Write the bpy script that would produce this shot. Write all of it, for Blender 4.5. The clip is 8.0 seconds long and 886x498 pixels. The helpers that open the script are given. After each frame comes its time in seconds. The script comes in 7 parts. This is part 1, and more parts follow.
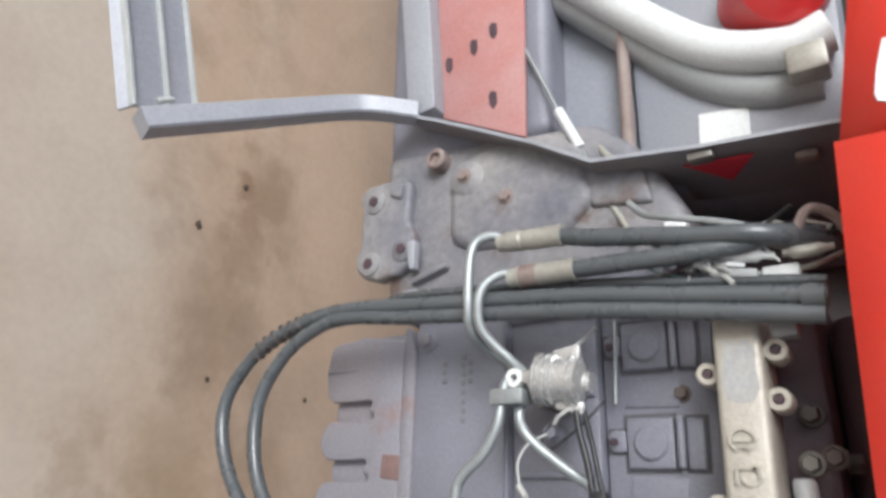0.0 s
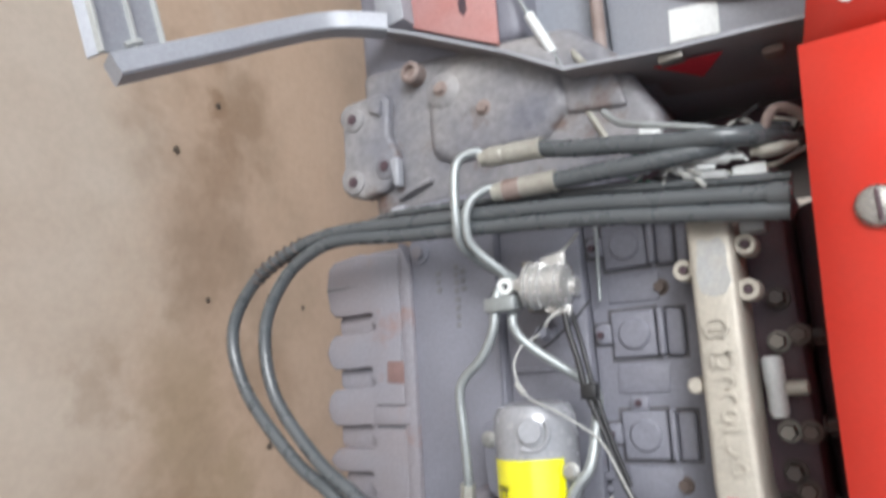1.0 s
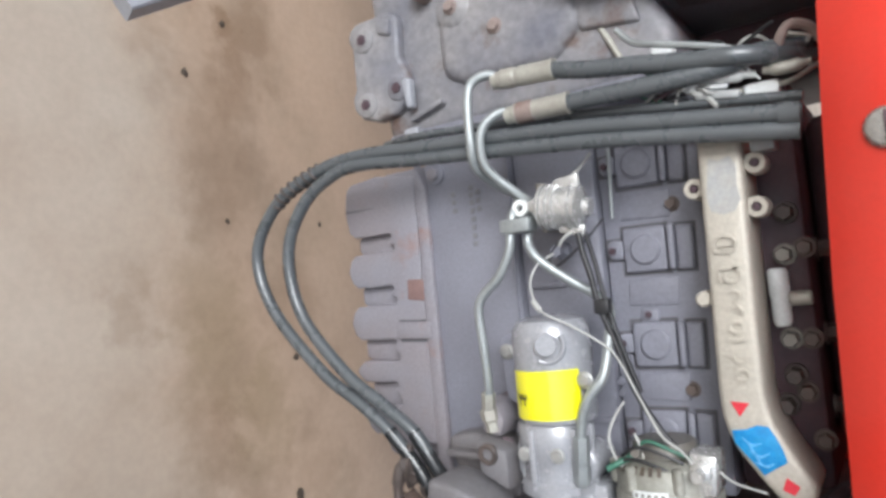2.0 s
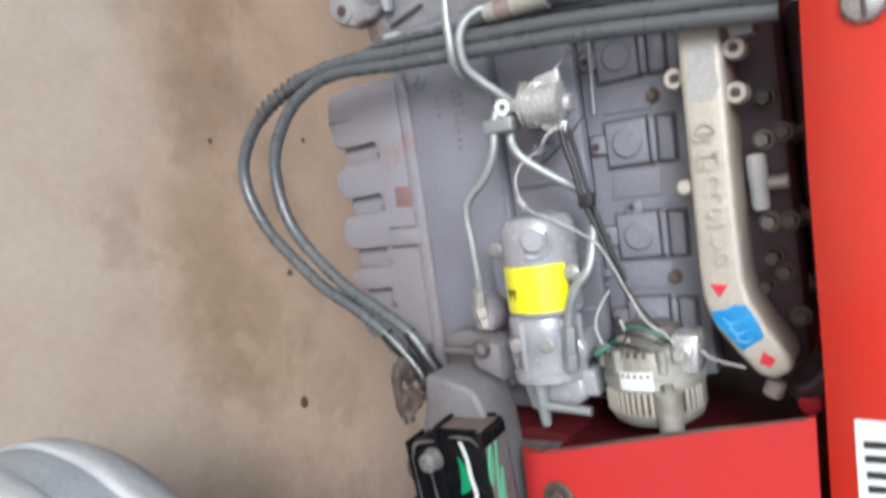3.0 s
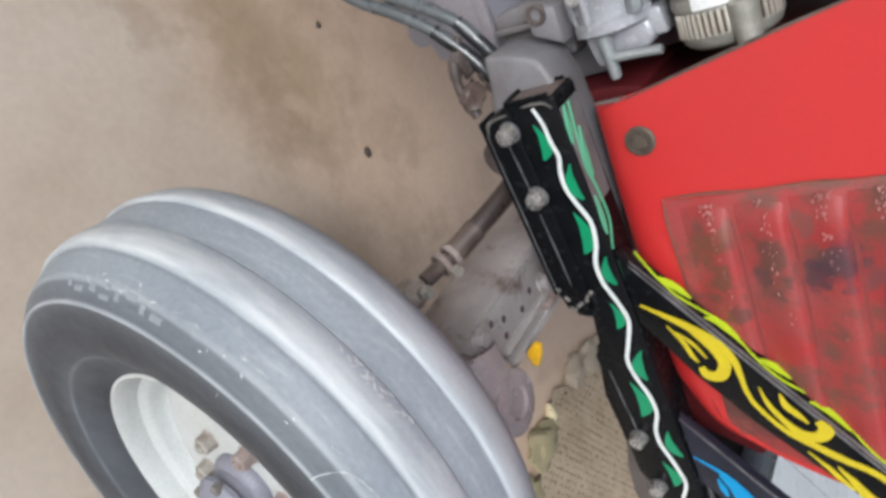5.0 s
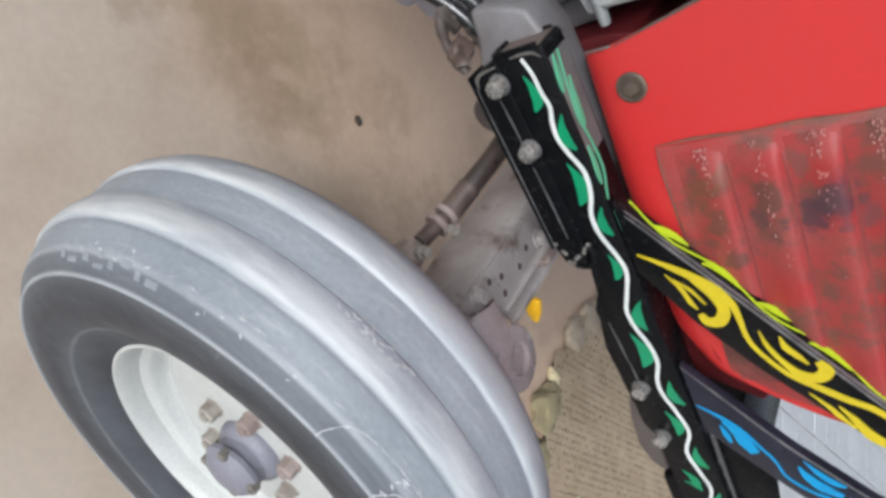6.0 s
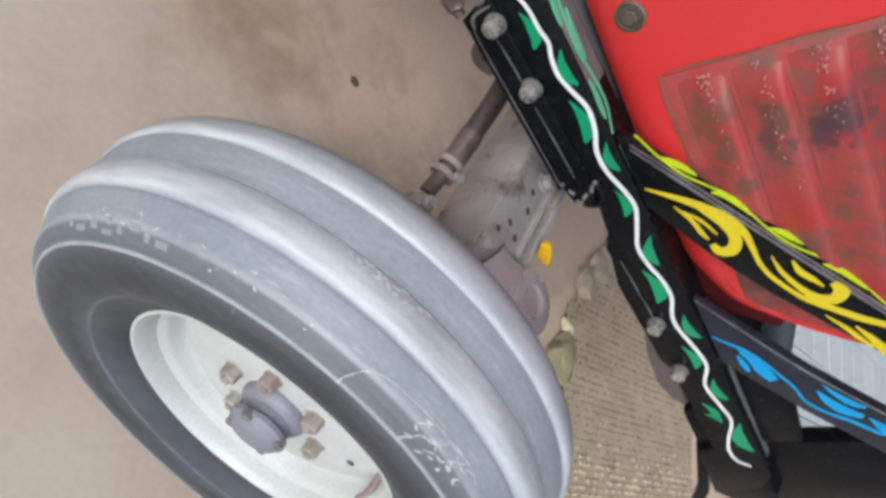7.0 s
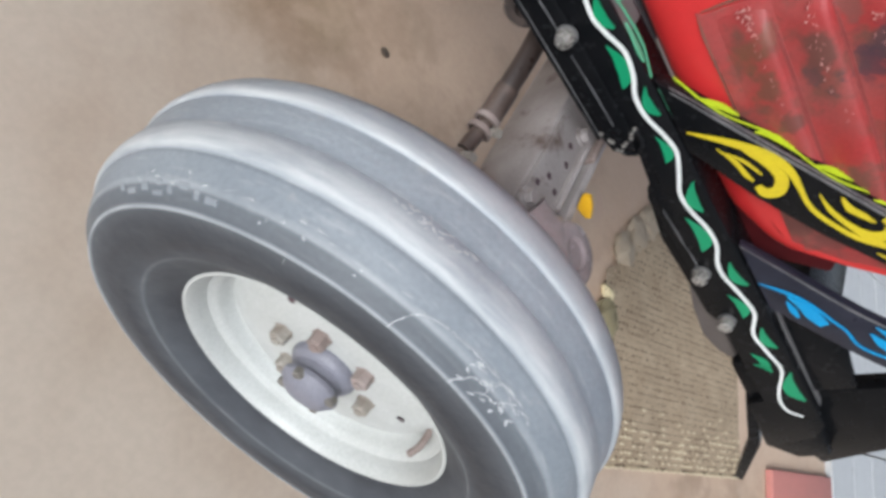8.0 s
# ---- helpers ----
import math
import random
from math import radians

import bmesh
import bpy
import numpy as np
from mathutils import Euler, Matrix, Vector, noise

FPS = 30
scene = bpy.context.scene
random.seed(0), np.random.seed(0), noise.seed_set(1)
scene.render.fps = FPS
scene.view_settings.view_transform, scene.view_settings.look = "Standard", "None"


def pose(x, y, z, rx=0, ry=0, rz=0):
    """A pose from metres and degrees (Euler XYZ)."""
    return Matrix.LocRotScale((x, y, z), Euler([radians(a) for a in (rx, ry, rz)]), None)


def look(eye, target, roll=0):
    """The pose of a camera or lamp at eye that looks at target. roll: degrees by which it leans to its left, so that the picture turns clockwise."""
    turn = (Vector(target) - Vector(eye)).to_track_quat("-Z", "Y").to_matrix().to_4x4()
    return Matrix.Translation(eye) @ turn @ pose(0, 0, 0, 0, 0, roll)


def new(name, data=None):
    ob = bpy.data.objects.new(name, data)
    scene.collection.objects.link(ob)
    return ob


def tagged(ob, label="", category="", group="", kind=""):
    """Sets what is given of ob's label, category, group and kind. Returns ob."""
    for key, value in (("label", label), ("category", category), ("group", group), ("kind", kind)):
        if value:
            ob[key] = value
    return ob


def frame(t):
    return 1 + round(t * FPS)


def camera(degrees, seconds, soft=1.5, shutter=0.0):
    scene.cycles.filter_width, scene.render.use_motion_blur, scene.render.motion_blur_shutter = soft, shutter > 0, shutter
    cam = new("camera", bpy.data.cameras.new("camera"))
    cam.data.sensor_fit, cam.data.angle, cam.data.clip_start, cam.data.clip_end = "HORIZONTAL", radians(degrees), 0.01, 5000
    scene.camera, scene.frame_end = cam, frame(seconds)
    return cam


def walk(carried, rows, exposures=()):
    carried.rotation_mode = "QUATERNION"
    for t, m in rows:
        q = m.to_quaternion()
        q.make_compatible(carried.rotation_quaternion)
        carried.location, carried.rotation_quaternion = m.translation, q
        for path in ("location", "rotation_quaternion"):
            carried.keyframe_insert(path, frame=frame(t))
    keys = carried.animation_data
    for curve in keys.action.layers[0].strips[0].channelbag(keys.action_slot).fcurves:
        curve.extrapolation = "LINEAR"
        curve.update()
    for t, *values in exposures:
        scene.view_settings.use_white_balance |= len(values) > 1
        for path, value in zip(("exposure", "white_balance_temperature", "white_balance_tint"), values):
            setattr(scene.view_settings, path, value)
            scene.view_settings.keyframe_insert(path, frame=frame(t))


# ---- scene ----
cam = camera(65.5, 8.0, soft=3.3, shutter=0.5)
PATH = [
    (0, (-0.0597, -0.9811, 1.2142), (-0.7693, 0.5696, 0.1694), 78.19),
    (0.5, (-0.0532, -1.0101, 1.2231), (-0.6383, 0.5995, 0.1902), 79.29),
    (1, (-0.0940, -1.0267, 1.2318), (-0.4725, 0.6323, 0.1809), 79.24),
    (1.2, (-0.1032, -1.0395, 1.2331), (-0.3522, 0.6261, 0.1542), 80.76),
    (2.3, (-0.1209, -1.0595, 1.2466), (-0.1575, 0.6046, 0.1378), 83.16),
    (2.5, (-0.1216, -1.0622, 1.2490), (-0.0800, 0.6036, 0.1429), 84.06),
    (3, (-0.1019, -1.0709, 1.2504), (0.0446, 0.5890, 0.1443), 84.21),
    (3.5, (-0.0716, -1.0763, 1.2361), (0.3328, 0.5097, 0.0866), 85.07),
    (4, (-0.0351, -1.0939, 1.2233), (0.5635, 0.3873, 0.0201), 85.22),
    (4.5, (-0.0139, -1.1024, 1.2135), (0.6133, 0.3344, -0.0282), 84.19),
    (4.7, (-0.0078, -1.1069, 1.2138), (0.6620, 0.3028, -0.0368), 84.62),
    (5.8, (0.0191, -1.1140, 1.2101), (0.7934, 0.2233, -0.0596), 84.30),
    (6, (0.0228, -1.1182, 1.2104), (0.8052, 0.2212, -0.0521), 84.02),
    (6.5, (0.0326, -1.1244, 1.2096), (0.8602, 0.1816, -0.0591), 83.23),
    (7, (0.0429, -1.1323, 1.2040), (0.8950, 0.1410, -0.0815), 82.29),
    (7.5, (0.0540, -1.1397, 1.1979), (0.9222, 0.1021, -0.1076), 81.42),
    (8, (0.0649, -1.1649, 1.1939), (0.9060, 0.0341, -0.1681), 80.70),
]
walk(cam, [(t, look(eye, target, roll)) for t, eye, target, roll in PATH],
     exposures=[(0.0, 0.2, 6020, 9), (2.5, 0.30, 5920, 9), (3.5, 0.34, 5930, 9), (4.5, 0.19, 5960, 9), (8.0, 0.12, 5930, 9)])

# ---- world and light: bright hazy daylight ----
world = bpy.data.worlds.new("World")
scene.world = world
world.use_nodes = True
wt = world.node_tree
bg = wt.nodes["Background"]
sky = wt.nodes.new("ShaderNodeTexSky")
sky.sky_type = 'NISHITA'
sky.sun_disc = False
sky.sun_elevation = radians(32.7)
sky.sun_rotation = radians(206.6)
sky.air_density, sky.dust_density, sky.ozone_density = 1.0, 5.0, 1.0
haze = wt.nodes.new("ShaderNodeHueSaturation")
haze.inputs["Saturation"].default_value = 0.32
wt.links.new(sky.outputs[0], haze.inputs["Color"])
wt.links.new(haze.outputs[0], bg.inputs[0])
bg.inputs[1].default_value = 0.125
sun = new("sun", bpy.data.lights.new("sun", 'SUN'))
sun.data.energy, sun.data.angle, sun.data.color = 2.1, radians(26), (1.0, 0.97, 0.93)
sun.matrix_world = look((-2.3, -4.6, 3.3), (0, 0, 0))


# ---- materials ----
def material(name, color, rough=0.6, metal=0.0, second=None, amount=0.5, scale=6.0, grain=0.15, fine=220.0, bump=0.15,
             bump_scale=120.0, coat=0.0, spec=0.5, stain=None, stain_at=0.62, stain_scale=3.0, vary=0.0):
    """A procedural surface: base and second colour mixed by broad noise, fine grain, stains, bump."""
    m = bpy.data.materials.new(name)
    m.use_nodes = True
    nt = m.node_tree
    b = nt.nodes["Principled BSDF"]
    geo = nt.nodes.new("ShaderNodeTexCoord")
    pos = geo.outputs["Object"]

    def noise_node(s, detail=4.0, rough_=0.55):
        n = nt.nodes.new("ShaderNodeTexNoise")
        n.inputs["Scale"].default_value, n.inputs["Detail"].default_value = s, detail
        n.inputs["Roughness"].default_value = rough_
        nt.links.new(pos, n.inputs["Vector"])
        return n.outputs["Fac"]

    def ramp(fac, lo, hi):
        r = nt.nodes.new("ShaderNodeMapRange")
        r.inputs["From Min"].default_value, r.inputs["From Max"].default_value = lo, hi
        nt.links.new(fac, r.inputs["Value"])
        return r.outputs["Result"]

    def mix(fac, a, c, blend='MIX'):
        x = nt.nodes.new("ShaderNodeMix")
        x.data_type, x.blend_type = 'RGBA', blend
        if isinstance(fac, float):
            x.inputs[0].default_value = fac
        else:
            nt.links.new(fac, x.inputs[0])
        for sock, v in ((x.inputs[6], a), (x.inputs[7], c)):
            if isinstance(v, tuple):
                sock.default_value = (*v, 1.0)
            else:
                nt.links.new(v, sock)
        return x.outputs[2]

    second = second or tuple(c * 0.75 for c in color)
    broad = ramp(noise_node(scale, 5.0), 0.35, 0.68)
    sc = nt.nodes.new("ShaderNodeMath")
    sc.operation = 'MULTIPLY'
    sc.inputs[1].default_value = amount
    nt.links.new(broad, sc.inputs[0])
    col = mix(sc.outputs[0], color, second)
    if stain:
        col = mix(ramp(noise_node(stain_scale, 6.0, 0.6), stain_at, stain_at + 0.12), col, stain)
    g = ramp(noise_node(fine, 2.0), 0.3, 0.7)
    dark = mix(g, tuple([1 - grain] * 3), (1.0, 1.0, 1.0))
    col = mix(1.0, col, dark, 'MULTIPLY')
    if vary:
        info = nt.nodes.new("ShaderNodeObjectInfo")
        v = ramp(info.outputs["Random"], 0.0, 1.0)
        col = mix(1.0, col, mix(v, tuple([1 - vary] * 3), (1.0, 1.0, 1.0)), 'MULTIPLY')
    nt.links.new(col, b.inputs["Base Color"])
    rr = nt.nodes.new("ShaderNodeMapRange")
    rr.inputs["To Min"].default_value, rr.inputs["To Max"].default_value = max(rough - 0.1, 0.03), min(rough + 0.12, 1.0)
    nt.links.new(noise_node(scale * 4, 4.0), rr.inputs["Value"])
    nt.links.new(rr.outputs["Result"], b.inputs["Roughness"])
    b.inputs["Metallic"].default_value = metal
    b.inputs["Coat Weight"].default_value = coat
    b.inputs["Specular IOR Level"].default_value = spec
    b.inputs["Coat Roughness"].default_value = 0.15
    if bump:
        bp = nt.nodes.new("ShaderNodeBump")
        bp.inputs["Strength"].default_value, bp.inputs["Distance"].default_value = bump, 0.002
        nt.links.new(noise_node(bump_scale, 4.0), bp.inputs["Height"])
        nt.links.new(bp.outputs[0], b.inputs["Normal"])
    return m




def floor_material():
    """Beige concrete with a blotchy brown band where oil and rust dripped beside the tractor, and faint grey trails."""
    m = bpy.data.materials.new("stained_concrete")
    m.use_nodes = True
    nt = m.node_tree
    b = nt.nodes["Principled BSDF"]
    pos = nt.nodes.new("ShaderNodeTexCoord").outputs["Object"]

    def node(kind, **inputs):
        n = nt.nodes.new(kind)
        for k, v in inputs.items():
            k = k.replace("_", " ")
            if hasattr(v, "is_output"):
                nt.links.new(v, n.inputs[k])
            else:
                n.inputs[k].default_value = v
        return n

    def calc(op, a, c):
        n = nt.nodes.new("ShaderNodeMath")
        n.operation = op
        for s, v in zip(n.inputs, (a, c)):
            if hasattr(v, "is_output"):
                nt.links.new(v, s)
            else:
                s.default_value = v
        return n.outputs[0]

    def noise_at(scale, detail=5.0):
        return node("ShaderNodeTexNoise", Vector=pos, Scale=scale, Detail=detail, Roughness=0.6).outputs["Fac"]

    def span(v, a, c, lo=0.0, hi=1.0):
        n = node("ShaderNodeMapRange", Value=v, From_Min=a, From_Max=c, To_Min=lo, To_Max=hi)
        n.interpolation_type = 'SMOOTHSTEP'
        return n.outputs["Result"]

    def mix(f, a, c):
        x = nt.nodes.new("ShaderNodeMix")
        x.data_type = 'RGBA'
        for s, v in ((x.inputs[0], f), (x.inputs[6], a), (x.inputs[7], c)):
            if hasattr(v, "is_output"):
                nt.links.new(v, s)
            else:
                s.default_value = v if isinstance(v, float) else (*v, 1.0)
        return x.outputs[2]

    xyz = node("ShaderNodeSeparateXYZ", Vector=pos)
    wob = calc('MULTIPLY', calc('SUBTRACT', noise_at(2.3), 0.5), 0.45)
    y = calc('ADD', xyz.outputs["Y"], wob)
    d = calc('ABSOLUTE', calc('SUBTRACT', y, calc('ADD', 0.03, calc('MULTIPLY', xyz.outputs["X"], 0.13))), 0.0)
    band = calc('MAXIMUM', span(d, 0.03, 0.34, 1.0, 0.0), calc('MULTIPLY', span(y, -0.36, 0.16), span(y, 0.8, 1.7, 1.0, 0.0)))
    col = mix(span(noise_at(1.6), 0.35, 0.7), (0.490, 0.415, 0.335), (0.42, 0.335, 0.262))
    # band colour lightened, more towards the front, to offset shade under the tractor
    warm_lift = mix(span(xyz.outputs["X"], 0.05, 0.6), (0.43, 0.292, 0.195), (0.52, 0.372, 0.262))
    col = mix(calc('MULTIPLY', band, 0.75), col, warm_lift)
    blot = calc('MULTIPLY', span(noise_at(5.5, 7.0), 0.43, 0.68), span(d, 0.08, 0.42, 1.0, 0.0))
    col = mix(calc('MULTIPLY', blot, 0.42), col, (0.225, 0.150, 0.097))
    trail = calc('MULTIPLY', calc('MULTIPLY', span(noise_at(3.1, 6.0), 0.50, 0.68), 0.36), span(y, -0.55, -0.2, 0.3, 1.0))
    col = mix(trail, col, (0.30, 0.230, 0.160))
    # single oil patches: place, radius, depth, tint
    ragged = calc('MULTIPLY', calc('SUBTRACT', noise_at(9.0, 7.0), 0.5), 0.26)
    brown, olive = (0.205, 0.122, 0.066), (0.235, 0.165, 0.090)
    for px, py, r, k, tint in ((-0.75, 0.05, 0.10, 0.55, brown), (-0.60, 0.01, 0.08, 0.34, brown), (-0.44, -0.05, 0.12, 0.3, brown), (-0.14, -0.12, 0.09, 0.36, olive), (0.0, -0.08, 0.10, 0.36, olive), (-0.30, -0.08, 0.07, 0.25, brown),
                               (0.16, -0.12, 0.08, 0.4, brown), (0.13, 0.0, 0.10, 0.5, olive), (0.30, 0.16, 0.09, 0.25, brown), (-0.10, 0.12, 0.09, 0.3, brown), (-0.13, -0.30, 0.05, 0.3, brown), (-0.76, -0.02, 0.035, 0.5, brown)):
        dx, dy = calc('SUBTRACT', xyz.outputs["X"], px), calc('SUBTRACT', xyz.outputs["Y"], py)
        away = calc('ADD', calc('SQRT', calc('ADD', calc('MULTIPLY', calc('MULTIPLY', dx, dx), 0.6), calc('MULTIPLY', dy, dy)), 0.0), ragged)
        col = mix(calc('MULTIPLY', span(away, r * 0.25, r * 1.35, 1.0, 0.0), k), col, tint)
    grain = span(noise_at(55.0, 3.0), 0.3, 0.7, 0.955, 1.02)
    g = nt.nodes.new("ShaderNodeVectorMath")
    g.operation = 'SCALE'
    nt.links.new(col, g.inputs[0])
    nt.links.new(grain, g.inputs["Scale"])
    nt.links.new(g.outputs[0], b.inputs["Base Color"])
    nt.links.new(span(noise_at(9.0), 0.3, 0.7, 0.62, 0.85), b.inputs["Roughness"])
    bp = node("ShaderNodeBump", Strength=0.2, Distance=0.002, Height=noise_at(60.0, 4.0))
    nt.links.new(bp.outputs[0], b.inputs["Normal"])
    return m


def tyre_material():
    """Dusty rubber, pale where the ribs are worn or given a painted highlight, dark on the lower sidewall; the mesh
    carries paleness, depth and the way round.
    """
    m = material("dusty_tyre_rubber", (0.235, 0.264, 0.292), 0.48, second=(0.288, 0.319, 0.345), amount=0.9, scale=9, bump=0.4, bump_scale=140,
                 stain=(0.34, 0.345, 0.35), stain_at=0.64, stain_scale=18, grain=0.12, fine=150, spec=0.3)
    nt = m.node_tree
    b = nt.nodes["Principled BSDF"]
    last = b.inputs["Base Color"].links[0].from_socket
    flow = nt.nodes.new("ShaderNodeAttribute")
    flow.attribute_name = "flow"

    def streaks(scale, lo, hi, a, c, detail=6.0):
        n = nt.nodes.new("ShaderNodeTexNoise")
        n.inputs["Scale"].default_value, n.inputs["Detail"].default_value = scale, detail
        nt.links.new(flow.outputs["Vector"], n.inputs["Vector"])
        r = nt.nodes.new("ShaderNodeMapRange")
        r.inputs["From Min"].default_value, r.inputs["From Max"].default_value = lo, hi
        r.inputs["To Min"].default_value, r.inputs["To Max"].default_value = a, c
        nt.links.new(n.outputs["Fac"], r.inputs["Value"])
        return r.outputs["Result"]

    def blend(fac, colour):
        x = nt.nodes.new("ShaderNodeMix")
        x.data_type = 'RGBA'
        nt.links.new(fac, x.inputs[0])
        nt.links.new(last, x.inputs[6])
        x.inputs[7].default_value = (*colour, 1.0)
        return x.outputs[2]

    def times(p, q):
        k = nt.nodes.new("ShaderNodeMath")
        k.operation = 'MULTIPLY'
        nt.links.new(p, k.inputs[0])
        nt.links.new(q, k.inputs[1])
        return k.outputs[0]

    last = blend(streaks(7.0, 0.5, 0.72, 0.0, 0.45), (0.20, 0.215, 0.235))
    last = blend(streaks(22.0, 0.56, 0.74, 0.0, 0.5), (0.40, 0.415, 0.43))
    for name, colour, scale, low in (("dark", (0.034, 0.037, 0.044), 9.0, 0.92), ("wear_sheen", (0.465, 0.482, 0.485), 11.0, 0.35)):
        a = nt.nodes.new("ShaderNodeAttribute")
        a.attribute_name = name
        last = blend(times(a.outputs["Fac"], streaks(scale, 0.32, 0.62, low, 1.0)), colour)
    nt.links.new(last, b.inputs["Base Color"])
    return m


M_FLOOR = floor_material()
M_CAST = material("grey_engine_paint", (0.205, 0.207, 0.245), 0.48, second=(0.165, 0.163, 0.192), amount=0.7, scale=9, bump=0.35, bump_scale=180,
                  stain=(0.26, 0.21, 0.20), stain_at=0.66, stain_scale=5)
M_SUMP = material("grey_paint_with_rust", (0.215, 0.207, 0.232), 0.55, second=(0.22, 0.19, 0.195), amount=0.8, scale=7, bump=0.35, bump_scale=160,
                  stain=(0.225, 0.135, 0.118), stain_at=0.575, stain_scale=9)
M_RUST = material("rusty_steel", (0.22, 0.165, 0.145), 0.7, second=(0.33, 0.28, 0.26), amount=0.8, scale=14, bump=0.5, bump_scale=150,
                  stain=(0.14, 0.085, 0.065), stain_at=0.55, stain_scale=12)
M_DARK = material("dark_reddish_metal", (0.062, 0.045, 0.055), 0.45, second=(0.115, 0.066, 0.072), amount=0.8, scale=12, spec=0.25)
M_MANI = material("bare_cast_aluminium", (0.47, 0.435, 0.37), 0.45, 0.2, second=(0.37, 0.345, 0.295), amount=0.7, scale=12, bump=0.5, bump_scale=260)
M_STEEL = material("zinc_plated_steel", (0.55, 0.55, 0.53), 0.32, 0.75, second=(0.40, 0.40, 0.38), amount=0.6, scale=25, bump=0.1)
M_PIPE = material("silver_painted_pipe", (0.36, 0.385, 0.385), 0.42, 0.5, second=(0.26, 0.275, 0.275), amount=0.6, scale=20, bump=0.1)
M_BRIGHT = material("bright_machined_steel", (0.64, 0.64, 0.625), 0.24, 0.62, second=(0.46, 0.46, 0.45), amount=0.7, scale=40, bump=0.15, bump_scale=200)
M_CHALK = material("chalky_dust_on_joint", (0.42, 0.37, 0.32), 0.75, second=(0.20, 0.15, 0.12), amount=0.9, scale=40, bump=0.5)
M_RUSTPATCH = material("rust_brown_patch", (0.20, 0.125, 0.115), 0.65, second=(0.15, 0.09, 0.085), amount=0.8, scale=30, bump=0.3)
M_FITTING = material("weathered_hose_ferrule", (0.44, 0.44, 0.385), 0.4, 0.35, second=(0.34, 0.31, 0.27), amount=0.8, scale=30)
M_RUBBER = material("black_rubber_hose", (0.070, 0.078, 0.083), 0.27, spec=0.6, second=(0.100, 0.108, 0.113), amount=0.7, scale=7, bump=0.1, bump_scale=400, grain=0.08)
M_HOSESHADE = material("clean_shaded_black_hose", (0.016, 0.017, 0.018), 0.22, second=(0.03, 0.032, 0.034), amount=0.7, scale=20, spec=0.6)
M_WIRE = material("black_wire_sleeve", (0.02, 0.02, 0.022), 0.4)
M_WIREW = material("white_wire", (0.42, 0.42, 0.40), 0.45)
M_RED = material("faded_red_paint", (0.47, 0.024, 0.024), 0.34, second=(0.42, 0.024, 0.022), amount=0.8, scale=4, bump=0.06, bump_scale=60, coat=0.1,
                 grain=0.06)
M_REDTOP = material("orange_red_bonnet_paint", (0.74, 0.034, 0.017), 0.34, second=(0.70, 0.055, 0.036), amount=0.9, scale=5, bump=0.05, bump_scale=60,
                    coat=0.25, grain=0.05)
def stained_shaded_red():
    """Scuffed red paint with a few dark greasy blotches and painted strut shade, each with a place of its own."""
    m = material("scuffed_dirty_shaded_red_paint", (0.30, 0.027, 0.027), 0.42, second=(0.25, 0.062, 0.055), amount=0.9, scale=11, bump=0.3, bump_scale=110,
                 stain=(0.155, 0.055, 0.042), stain_at=0.50, stain_scale=19, spec=0.4)
    nt = m.node_tree
    b = nt.nodes["Principled BSDF"]
    last = b.inputs["Base Color"].links[0].from_socket
    pos = nt.nodes.new("ShaderNodeTexCoord").outputs["Object"]
    n = nt.nodes.new("ShaderNodeTexNoise")
    n.inputs["Scale"].default_value, n.inputs["Detail"].default_value = 45.0, 6.0
    nt.links.new(pos, n.inputs["Vector"])
    # the blotches at x 0.70 and 0.735 paint the upper strut's shadow
    for x, z, r, colour in ((0.432, 0.927, 0.022, (0.13, 0.06, 0.035)), (0.486, 0.922, 0.020, (0.12, 0.055, 0.035)), (0.462, 0.994, 0.026, (0.085, 0.045, 0.035)), (0.492, 0.980, 0.018, (0.075, 0.04, 0.04)),
                            (0.466, 1.066, 0.029, (0.05, 0.03, 0.04)), (0.488, 1.036, 0.020, (0.05, 0.03, 0.04)), (0.493, 1.10, 0.018, (0.14, 0.05, 0.05)), (0.539, 0.937, 0.014, (0.10, 0.045, 0.035)), (0.70, 0.905, 0.03, (0.10, 0.035, 0.03)), (0.735, 0.932, 0.03, (0.11, 0.035, 0.03)), (0.42, 0.95, 0.012, (0.17, 0.07, 0.05)), (0.41, 1.03, 0.014, (0.17, 0.06, 0.05))):
        d = nt.nodes.new("ShaderNodeVectorMath")
        d.operation = 'DISTANCE'
        nt.links.new(pos, d.inputs[0])
        d.inputs[1].default_value = (x, -0.338, z)
        a = nt.nodes.new("ShaderNodeMath")
        a.operation = 'MULTIPLY_ADD'
        nt.links.new(n.outputs["Fac"], a.inputs[0])
        a.inputs[1].default_value = 0.085
        nt.links.new(d.outputs["Value"], a.inputs[2])
        k = nt.nodes.new("ShaderNodeMapRange")
        k.interpolation_type = 'SMOOTHSTEP'
        k.inputs["From Min"].default_value, k.inputs["From Max"].default_value = 0.042 + r * 1.3, 0.042 + r * 0.45
        k.inputs["To Max"].default_value = 0.78
        nt.links.new(a.outputs[0], k.inputs["Value"])
        x_ = nt.nodes.new("ShaderNodeMix")
        x_.data_type = 'RGBA'
        nt.links.new(k.outputs["Result"], x_.inputs[0])
        nt.links.new(last, x_.inputs[6])
        x_.inputs[7].default_value = (*colour, 1.0)
        last = x_.outputs[2]
    nt.links.new(last, b.inputs["Base Color"])
    return m


